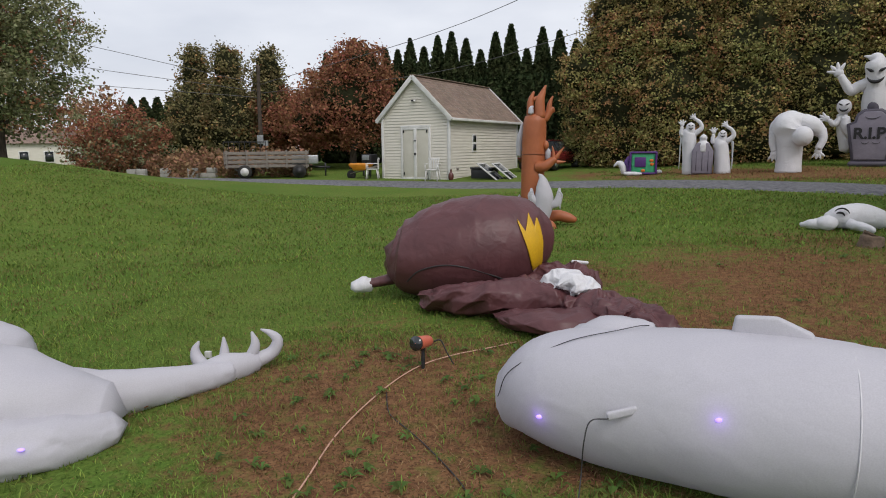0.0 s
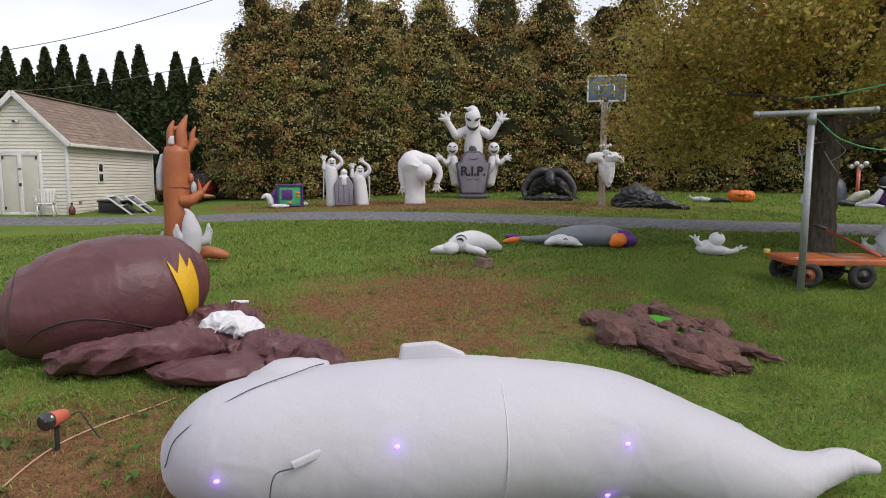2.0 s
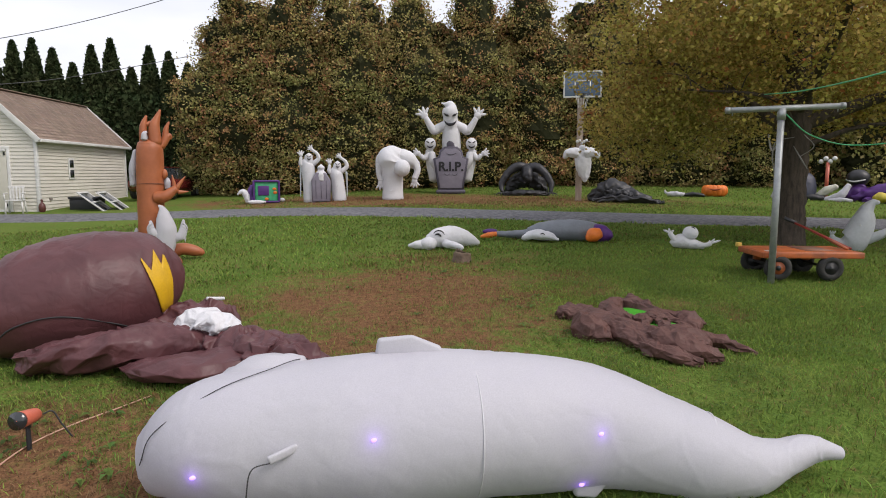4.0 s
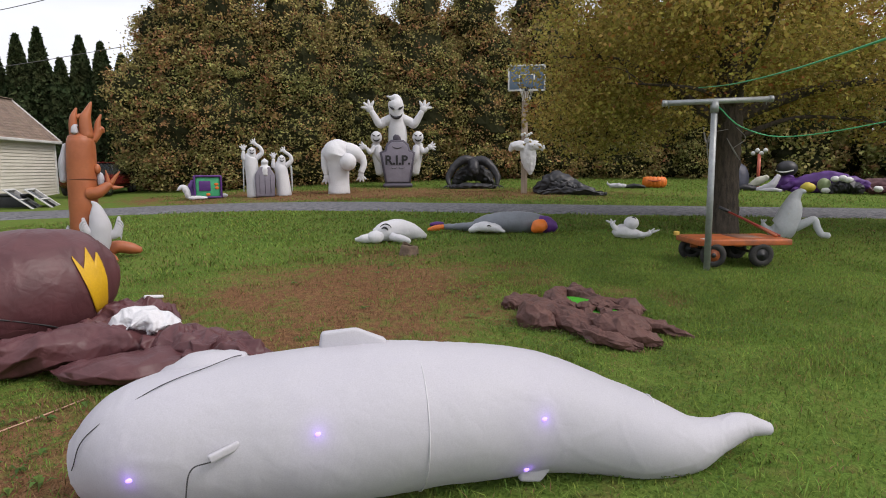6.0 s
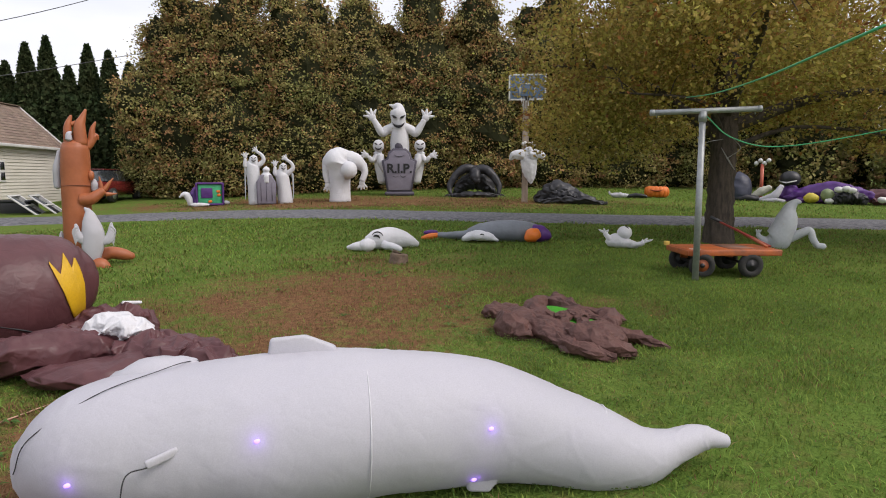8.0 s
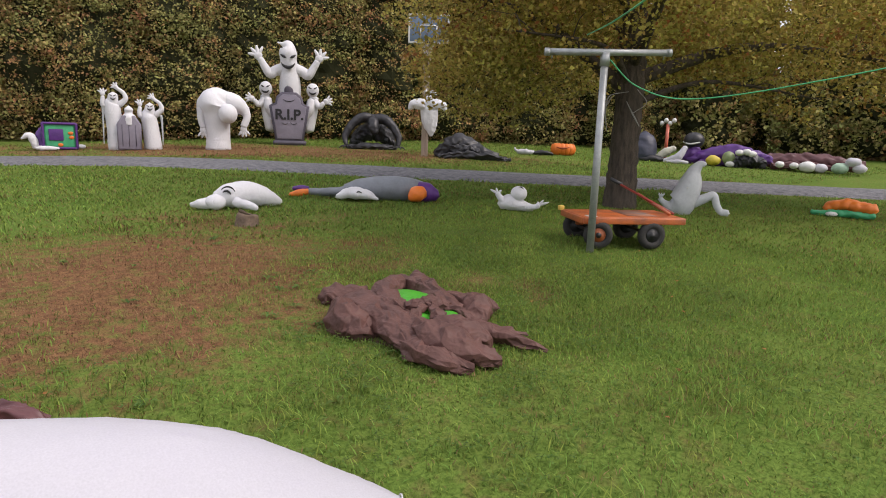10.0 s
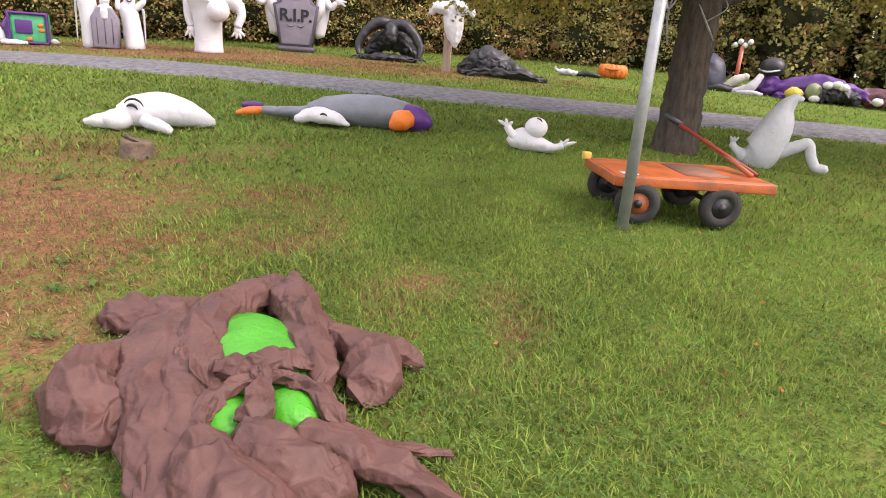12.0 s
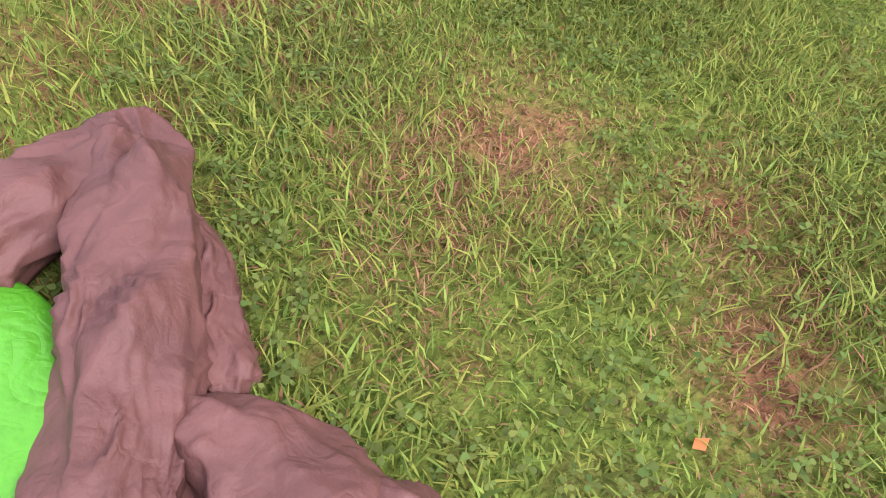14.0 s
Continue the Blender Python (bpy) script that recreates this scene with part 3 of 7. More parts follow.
    # small window in the long wall
    win = part("window", box(0.03, 0.34, 0.72, (0.0, 1.95, 1.4), 0.006), TRIM_WHITE, top)
    for z_ in (1.57, 1.23):
        part("pane", box(0.02, 0.24, 0.25, (0.012, 1.95, z_)), GLASS_DARK, win)
    part("outlet_box", box(0.05, 0.12, 0.08, (0.0, 0.6, 0.42), 0.01), WOOD_GREY, top)


shed()


# ---- trees and hedge ----
def crown_points(rng, n, centre, radii, seed, shell=0.35, bottom=-1.0):
    """Places for leaves in an uneven crown with clumps and gaps."""
    out = []
    while len(out) < n:
        v = rng.normal(size=(n, 3))
        v /= np.linalg.norm(v, axis=1)[:, None]
        r = 1 - shell * rng.random(n) ** 1.6
        for d, k in zip(v, r):
            if d[2] < bottom:
                continue
            lump = 1 + 0.2 * noise.noise(Vector(d) * 2.6 + Vector((seed, 0, 0))) + 0.17 * noise.noise(Vector(d) * 7 + Vector((0, seed, 0)))
            if noise.noise(Vector(d) * 9 + Vector((seed, seed, 0))) < -0.38:
                continue
            out.append(d * k * lump)
            if len(out) == n:
                break
    return np.array(out) * np.array(radii) + np.array(centre)


# a solid lump inside the crown, coloured as the shade behind the leaves
def core(centre, radii, seed, material, name="shade_core", parent=None, k=0.82):
    bm = ball(1.0, (0, 0, 0), seg=28)
    for v in bm.verts:
        d = v.co.normalized()
        lump = 1 + 0.2 * noise.noise(d * 2.6 + Vector((seed, 0, 0))) + 0.17 * noise.noise(d * 7 + Vector((0, seed, 0)))
        v.co = Vector([d[i] * k * lump * radii[i] + centre[i] for i in range(3)])
    return part(name, bm, material, parent, smooth=False)


def limb_tree(rng, base, height, spread, r0, n_limbs, trunk_mat, parent, first=0.25, rise=0.55):
    """A tapered trunk with limbs; returns the limb ends."""
    h = height
    part("trunk", crumple(loft([(0, 0, -0.2, r0 * 1.35), (0.02, 0, 0.25, r0 * 1.05), (0.05, 0.02, h * 0.3, r0 * 0.86), (0.0, 0.08, h * 0.6, r0 * 0.5), (0.05, 0.0, h * 0.95, r0 * 0.1)], 16, 40), r0 * 0.1, 5), trunk_mat, parent)
    tips = []
    for i in range(n_limbs):
        z0 = h * (first + (0.8 - first) * i / n_limbs)
        a = i * 2.4 + rng.uniform(-0.4, 0.4)
        ln = spread * (1.0 - 0.45 * i / n_limbs) * rng.uniform(0.75, 1.1)
        up = ln * rise * rng.uniform(0.5, 1.2)
        e = Vector((math.cos(a) * ln, math.sin(a) * ln, z0 + up))
        mid = Vector((math.cos(a) * ln * 0.5, math.sin(a) * ln * 0.5, z0 + up * 0.65))
        part("limb", loft([(0, 0, z0 - 0.1, r0 * 0.4), (*mid, r0 * 0.24), (*e, r0 * 0.06)], 8, 12), trunk_mat, parent)
        tips += [mid, e, (mid + e) / 2]
    return tips


def leafy(parent, blobs, n, size, materials, seed, rng, inner=None, shell=0.4, bottom=-1.0, kcore=0.78, per=30, clump=0.2):
    """Crowns of leaves in sprays round a list of (centre, radii); one part a material. inner: colour of the cores
    painted as shade.
    """
    vol = [r[0] * r[1] + r[0] * r[2] + r[1] * r[2] for _, r in blobs]
    mids = np.concatenate([crown_points(rng, max(6, int(n / per * v / sum(vol))), c, r, seed + i, shell, bottom) for i, ((c, r), v) in enumerate(zip(blobs, vol))])
    wide = clump * rng.uniform(0.55, 1.5, len(mids))
    pts = np.repeat(mids, per, 0) + rng.normal(size=(len(mids) * per, 3)) * np.repeat(wide, per)[:, None] * [1, 1, 0.6]
    pts[:, 2] -= np.repeat(wide, per) * 0.5 * rng.random(len(pts))
    pick = np.repeat(rng.integers(0, 100, len(mids)), per)
    lo = 0
    for share, m in materials:
        sel = pts[(pick >= lo) & (pick < lo + share)]
        lo += share
        if len(sel):
            pieces("crown", leaf_cards(sel, size, rng), m, parent)
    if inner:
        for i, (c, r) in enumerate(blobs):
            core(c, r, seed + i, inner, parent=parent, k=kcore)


HEDGE = [(4.3, 28.0, 7.0), (5.1, 26.6, 7.4), (6.6, 25.4, 7.5), (8.9, 24.6, 7.0), (11.4, 24.2, 7.3), (13.9, 23.6, 8.2), (16.7, 22.8, 8.0), (19.6, 21.6, 8.3), (22.6, 19.8, 8.2), (25.6, 17.6, 8.2), (28.6, 15.0, 8.0), (31.4, 12.0, 8.0), (32.8, 10.2, 7.6), (33.8, 8.5, 8.0), (35.2, 5.4, 7.8), (36.2, 2.2, 8.0)]
for i, (x, y, h) in enumerate(HEDGE):
    rng = np.random.default_rng(40 + i)
    t = thing("hedge_tree", pose(x, y, gz(x, y)), "tall dense evergreen screen tree with rusty patches", "tree", "hedge row")
    part("trunk", loft([(0, 0, -0.2, 0.2), (0.05, 0, h * 0.4, 0.14), (0, 0.03, h * 0.8, 0.05)], 10, 12), BARK, t)
    blobs = [((0, 0, 0.9), (1.8, 1.5, 1.2)), ((0, 0, h * 0.34), (2.0, 1.65, h * 0.32)), ((rng.uniform(-0.4, 0.4), 0.1, h * 0.63), (1.7, 1.5, h * 0.28)), ((rng.uniform(-0.5, 0.5), 0, h * 0.88), (1.15, 1.0, h * 0.2)), ((rng.uniform(-0.8, 0.8), 0, h * 1.04), (0.6, 0.6, h * 0.12)), ((rng.uniform(-1, 1), -0.7, h * rng.uniform(0.2, 0.7)), (1.2, 0.9, 1.1)), ((rng.uniform(-1.2, 1.2), -0.6, h * rng.uniform(0.2, 0.7)), (0.9, 0.8, 0.9))]
    rust = int(rng.integers(12, 45)) if i < 9 else 15
    leafy(t, blobs, 42000 if i < 10 else 20000, 0.095 if i < 10 else 0.16, [(100 - rust, LEAF_HEDGE), (rust, LEAF_HEDGE_RUST)], 10 + i * 3, rng, FOLIAGE_SHADE, 0.3, kcore=0.74, per=36, clump=0.17)

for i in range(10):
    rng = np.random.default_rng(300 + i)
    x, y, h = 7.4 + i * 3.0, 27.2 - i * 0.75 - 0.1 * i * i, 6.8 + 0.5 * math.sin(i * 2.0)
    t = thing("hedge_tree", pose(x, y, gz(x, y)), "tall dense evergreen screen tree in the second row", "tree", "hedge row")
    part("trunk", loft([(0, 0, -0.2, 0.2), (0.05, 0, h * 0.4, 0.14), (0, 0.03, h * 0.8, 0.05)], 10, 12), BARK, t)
    leafy(t, [((0, 0, 1.3), (2.7, 1.3, 2.2)), ((0, 0, h * 0.45), (2.1, 1.2, h * 0.42)), ((0.3, 0, h * 0.8), (1.7, 1.0, h * 0.24)), ((-0.4, 0, h * 1.0), (0.9, 0.8, h * 0.13))], 15000, 0.17, [(70, LEAF_HEDGE), (30, LEAF_HEDGE_RUST)], 400 + i, rng, FOLIAGE_SHADE, 0.4)

arb_x = np.linspace(3.4, -10.5, 19)
for i, x in enumerate(arb_x):
    rng = np.random.default_rng(80 + i)
    y = 31.6 + (3.2 - x) * 0.42 + rng.uniform(-0.3, 0.3)
    h = 6.1 + rng.uniform(-0.5, 0.5) + 0.3 * math.sin(i * 1.7)
    t = thing("arborvitae", pose(x, y, gz(x, y)), "tall narrow dark green arborvitae with a pointed top", "tree", "arborvitae row")
    part("trunk", loft([(0, 0, -0.2, 0.12), (0, 0, h * 0.7, 0.04)], 8, 8), BARK, t)
    n = 4200
    u = rng.random(n) ** 0.8
    a = rng.uniform(0, 2 * math.pi, n)
    r = (0.66 * (1 - u ** 2.6) + 0.03) * (0.8 + 0.25 * rng.random(n)) * (1 + 0.12 * np.sin(a * 5 + u * 19))
    pts = np.stack([r * np.cos(a), r * np.sin(a), 0.15 + u * h], 1)
    cards = leaf_cards(pts, 0.22, rng, droop=-0.9)
    pieces("crown", cards, LEAF_ARB, t)
    # dark core: its colour paints the shade between the sprays
    part("shade_core", crumple(loft([(0, 0, 0.1, 0.5), (0, 0, h * 0.35, 0.54), (0, 0, h * 0.7, 0.36), (0, 0, h * 0.93, 0.07)], 12, 20), 0.06, 3, i), FOLIAGE_SHADE, t)


# inner: near-black colour for the cores, painted shade seen through the crown
def plain_tree(name, x, y, h, radii, zc, n, size, mats, label, seed, r0=0.18, inner=FOLIAGE_SHADE, limbs=6, extra=(), shell=0.5, kcore=0.62):
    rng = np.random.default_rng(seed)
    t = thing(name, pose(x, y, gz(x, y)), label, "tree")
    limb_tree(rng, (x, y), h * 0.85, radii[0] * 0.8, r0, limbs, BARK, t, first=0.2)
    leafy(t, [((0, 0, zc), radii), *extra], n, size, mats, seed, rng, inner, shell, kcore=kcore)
    return t


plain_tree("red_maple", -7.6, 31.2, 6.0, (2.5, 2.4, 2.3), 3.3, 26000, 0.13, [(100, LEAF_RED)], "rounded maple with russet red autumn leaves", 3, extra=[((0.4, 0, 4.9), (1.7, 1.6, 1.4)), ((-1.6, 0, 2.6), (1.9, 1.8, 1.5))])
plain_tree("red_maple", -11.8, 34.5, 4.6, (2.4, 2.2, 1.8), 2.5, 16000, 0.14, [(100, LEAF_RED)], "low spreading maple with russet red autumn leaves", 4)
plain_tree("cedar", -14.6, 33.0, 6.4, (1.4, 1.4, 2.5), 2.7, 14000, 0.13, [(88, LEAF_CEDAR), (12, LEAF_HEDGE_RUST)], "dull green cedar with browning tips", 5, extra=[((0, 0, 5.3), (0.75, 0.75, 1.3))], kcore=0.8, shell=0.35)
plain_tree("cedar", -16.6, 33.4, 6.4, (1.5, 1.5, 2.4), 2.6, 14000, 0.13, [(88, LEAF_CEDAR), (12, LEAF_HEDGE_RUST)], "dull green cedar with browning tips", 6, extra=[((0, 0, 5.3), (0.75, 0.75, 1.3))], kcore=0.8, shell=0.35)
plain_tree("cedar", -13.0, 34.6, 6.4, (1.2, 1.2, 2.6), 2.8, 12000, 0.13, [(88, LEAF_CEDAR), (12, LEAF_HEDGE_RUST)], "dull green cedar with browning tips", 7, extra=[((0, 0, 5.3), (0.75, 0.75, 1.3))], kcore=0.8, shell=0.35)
plain_tree("olive_tree", -16.6, 19.4, 6.8, (2.9, 2.8, 3.1), 3.9, 44000, 0.11, [(94, LEAF_OLIVE), (6, LEAF_RED)], "loose olive-green tree with pale leaf undersides", 8, r0=0.16, inner=None, shell=0.8)
plain_tree("olive_tree", -18.3, 28.5, 3.6, (2.4, 2.3, 1.7), 1.6, 14000, 0.13, [(30, LEAF_OLIVE), (70, LEAF_RED)], "thin tree with olive and reddish leaves", 9, r0=0.14, inner=None, shell=0.8)
for i in range(7):
    rng = np.random.default_rng(140 + i)
    x, y = -22.5 + i * 0.75, 37 + i * 0.15
    t = thing("arborvitae", pose(x, y, gz(x, y)), "short clipped dark green arborvitae", "tree", "small arborvitae row")
    u, a = rng.random(1200), rng.uniform(0, 6.283, 1200)
    r = 0.55 * (1 - u ** 4) + 0.03
    pieces("crown", leaf_cards(np.stack([r * np.cos(a), r * np.sin(a), 0.1 + u * 4.1], 1), 0.26, rng, -0.9), LEAF_ARB, t)
    # dark core, coloured as inner shade
    part("shade_core", loft([(0, 0, 0, 0.45), (0, 0, 2, 0.45), (0, 0, 3.8, 0.1)], 10, 12), FOLIAGE_SHADE, t)

# far woods
rng = np.random.default_rng(77)
pts = []
for i in range(60):
    a = radians(100 + i * 1.55)
    d = rng.uniform(55, 75)
    c = np.array([d * math.cos(a), d * math.sin(a), 1.0])
    h = rng.uniform(2.2, 4.6)
    pts.append(crown_points(rng, 1300, c + [0, 0, h * 0.6], (2.6, 2.6, h), i))
woods = tagged(pieces("far_woods", leaf_cards(np.concatenate(pts), 0.32, rng), LEAF_BROWN), "distant autumn woodland in brown and dull green", "woods", kind="stuff")
rng = np.random.default_rng(78)
pts = []
for i in range(22):
    t_ = i / 21
    x, y = -17 + 7.5 * t_ + rng.uniform(-0.5, 0.5), 26.4 + rng.uniform(0, 3)
    pts.append(crown_points(rng, 260, (x, y, gz(x, y) + 0.5), (0.8, 0.7, rng.uniform(0.5, 0.9)), i))
tagged(pieces("dry_weeds", leaf_cards(np.concatenate(pts), 0.16, rng), LEAF_BROWN), "tall dry brown weeds along a fence", "weeds", kind="stuff")


def maple():
    """The yellowing maple over the wagon."""
    rng = np.random.default_rng(11)
    x, y = 10.5, 6.9
    t = thing("maple_tree", pose(x, y, gz(x, y)), "maple with yellow-green leaves and a stout grey trunk", "tree")
    part("trunk", crumple(loft([(0, 0, -0.25, 0.36), (0.0, 0, 0.05, 0.29), (0, 0, 0.6, 0.245), (0.02, 0, 1.6, 0.23), (0.05, 0.03, 2.4, 0.24), (0.1, 0.05, 4.2, 0.17), (0.1, 0, 6.5, 0.07)], 22, 60), 0.03, 7), BARK, t)
    limbs = [((0.02, 0, 1.9), (-1.2, 1.2, 3.1), (-2.4, 2.1, 3.3), 0.12), ((0.03, 0, 2.1), (1.6, -1.2, 2.7), (4.0, -2.6, 2.6), 0.13),
             ((0.04, 0, 2.3), (-1.4, -1.5, 3.4), (-2.9, -2.6, 3.7), 0.1), ((0.05, 0, 2.6), (1.2, 1.7, 3.6), (2.4, 3.4, 4.1), 0.1),
             ((0.05, 0, 3.0), (-1.3, 0.4, 4.6), (-2.3, 0.9, 5.8), 0.09), ((0.08, 0, 3.2), (0.9, -0.6, 4.8), (1.7, -1.3, 6.0), 0.08),
             ((0.02, 0, 1.7), (0.9, -0.9, 2.1), (2.6, -2.0, 1.9), 0.06), ((0.02, 0, 1.95), (-1.0, -0.2, 2.5), (-2.7, 0.3, 2.6), 0.06)]
    for a, b, c, r in limbs:
        part("limb", loft([(*a, r), (*b, r * 0.6), (*c, r * 0.16)], 9, 16), BARK, t)
        for k in range(4):
            f = 0.35 + 0.16 * k
            q = Vector(b).lerp(Vector(c), f)
            e = q + Vector((rng.uniform(-1, 1), rng.uniform(-1, 1), rng.uniform(-0.5, 0.7))) * 0.9
            part("twig", loft([(*q, r * 0.22), (*((q + e) / 2 + Vector((0, 0, 0.1))), r * 0.14), (*e, r * 0.05)], 6, 6), BARK, t)
    blobs = [((-1.5, 1.3, 3.3), (2.0, 1.9, 1.7)), ((-0.3, 0.2, 4.8), (3.1, 3.0, 2.2)), ((2.8, -1.9, 3.5), (2.6, 2.6, 1.7)), ((-2.2, -1.9, 4.0), (2.1, 2.0, 1.5)),
             ((1.6, 2.0, 3.9), (2.2, 2.0, 1.8)), ((0.2, 0.3, 6.4), (2.6, 2.6, 1.8)), ((4.6, -3.6, 3.1), (2.2, 2.2, 1.4)), ((-1.6, 1.7, 2.3), (1.3, 1.3, 0.9)), ((1.9, -0.2, 2.9), (1.9, 1.6, 0.9))]
    leafy(t, blobs, 150000, 0.066, [(94, LEAF_MAPLE), (6, LEAF_MAPLE_ORANGE)], 31, rng, None, 0.75, per=40, clump=0.2)


maple()


# ---- things on the near lawn ----
def facing(x, y, z=None, eye=(-0.1, -0.1), turn=0.0):
    """A pose on the lawn whose x axis runs across the line of sight from eye, and whose y axis points away from it."""
    return pose(x, y, gz(x, y) if z is None else z, 0, 0, -math.degrees(math.atan2(x - eye[0], y - eye[1])) + turn)


def rolls(rows, amp, scale, seed, seg=22, rings=40, flat=0.8, floor=None):
    return crumple(loft(rows, seg, rings, flat), amp, scale, seed, floor=floor)


def slab_fin(outline, thick, m):
    """A padded fin: an outline in x-z with soft edges."""
    bm = bmesh.new()
    f = bm.faces.new([bm.verts.new((x, -thick / 2, z)) for x, z in outline])
    ex = bmesh.ops.extrude_face_region(bm, geom=[f])
    bmesh.ops.translate(bm, verts=[v for v in ex["geom"] if isinstance(v, bmesh.types.BMVert)], vec=(0, thick, 0))
    bmesh.ops.recalc_face_normals(bm, faces=bm.faces)
    bmesh.ops.bevel(bm, geom=list(bm.edges), offset=0.02, segments=3, affect="EDGES", profile=0.5)
    bm.transform(m)
    return bm


def big_ghost():
    t = thing("inflatable_ghost", pose(0, 0, 0), "large white inflatable ghost lying on its side on the lawn", "inflatable")
    spine = [(-0.18, 3.2, 0.33, 0.2), (0.05, 3.07, 0.42, 0.34), (0.4, 2.91, 0.45, 0.39), (0.85, 2.72, 0.47, 0.42), (1.35, 2.54, 0.465, 0.405), (1.8, 2.38, 0.42, 0.36),
             (2.12, 2.18, 0.34, 0.295), (2.33, 2.02, 0.28, 0.245), (2.5, 1.9, 0.255, 0.18), (2.66, 1.83, 0.28, 0.12), (2.83, 1.78, 0.31, 0.092), (2.98, 1.71, 0.28, 0.05)]
    body = part("body", crease(crumple(loft(spine, 110, 230, 0.88), 0.016, 2.2, 2, ridge=False), 0.005, 2.6, 5, 0.05), NYLON_WHITE, t)
    part("flap", crumple(slab_fin([(-0.17, -0.1), (0.2, -0.1), (0.18, 0.03), (0.03, 0.1), (-0.15, 0.085)], 0.06, Matrix.Translation((0.96, 2.74, 0.83)) @ Matrix.Rotation(radians(-20), 4, "Z")), 0.012, 4, 3, ridge=False), NYLON_WHITE, t)
    part("flap", crumple(loft([(0.1, 3.2, 0.62, 0.1), (0.3, 3.1, 0.74, 0.13), (0.5, 3.0, 0.76, 0.08)], 16, 16, 0.6), 0.02, 5, 4), NYLON_WHITE, t)
    # seams are raised rings of thread
    for k, name in ((0.34, "seam"), (0.63, "seam")):
        p = spline(spine, 200)
        c = p[int(k * 200)]
        d = Vector(p[int(k * 200) + 2][:3] - p[int(k * 200) - 2][:3]).normalized()
        side = d.cross(Vector((0, 0, 1))).normalized()
        up = side.cross(d)
        ring = [(*(Vector(c[:3]) + (side * math.cos(a) + up * math.sin(a) * 0.88) * (c[3] + 0.0)), 0.003) for a in np.linspace(-1.2, 4.4, 30)]
        part(name, loft(ring, 6, 60, blunt=False), SEAM, t)

    def on_skin(k, a, lift=0.0):
        p = spline(spine, 200)
        i = int(k * 200)
        d = Vector(p[i + 2][:3] - p[i - 2][:3]).normalized()
        side = d.cross(Vector((0, 0, 1))).normalized()
        up = side.cross(d)
        return Vector(p[i][:3]) + (side * math.cos(a) + up * math.sin(a) * 0.88) * (p[i][3] + lift)

    for k, a in ((0.1, -0.05), (0.26, 0.3), (0.45, 0.3), (0.44, -0.6)):
        part("led_light", ball(0.011, on_skin(k, a, 0.0), (1.4, 0.7, 0.9)), LED, t, "violet light glowing through the fabric")
        glow = new("led_lamp", bpy.data.lights.new("led_lamp", "POINT"))
        glow.data.energy, glow.data.color, glow.data.shadow_soft_size = 0.13, (0.35, 0.12, 1.0), 0.01
        glow.location, glow.parent = on_skin(k, a, -0.035), t
    part("pump_tab", crease(slab_fin([(-0.09, -0.05), (0.02, -0.07), (0.1, 0.02), (0.09, 0.1), (-0.1, 0.1)], 0.045, Matrix.Translation(on_skin(0.46, -0.75, -0.02)) @ Matrix.Rotation(radians(-20), 4, "Z")), 0.004, 9, 2), NYLON_WHITE, t)
    q = on_skin(0.19, 0.22, 0.012)
    tab = part("tether_tab", crumple(box(0.13, 0.02, 0.035, q, 0.008, turn=Matrix.Rotation(radians(-15), 4, "Y")), 0.006, 20, 1), NYLON_WHITE, t)
    w = [q + Vector((-0.06, -0.02, -0.02)), q + Vector((-0.14, -0.03, -0.03)), q + Vector((-0.17, -0.06, -0.12)), q + Vector((-0.18, -0.07, -0.28)), Vector((q.x - 0.22, q.y - 0.22, gz(q.x, q.y) + 0.01))]
    cable("tether_cord", w, 0.003, CORD_DARK, "", "", tab)
    w = [on_skin(0.02, 0.3, 0.01), on_skin(0.06, 0.75, 0.01), on_skin(0.12, 1.15, 0.012), on_skin(0.17, 1.5, 0.012), on_skin(0.19, 1.75, 0.014), on_skin(0.2, 2.0, 0.012)]
    cable("tether_cord", w, 0.0025, CORD_DARK, "", "", body)


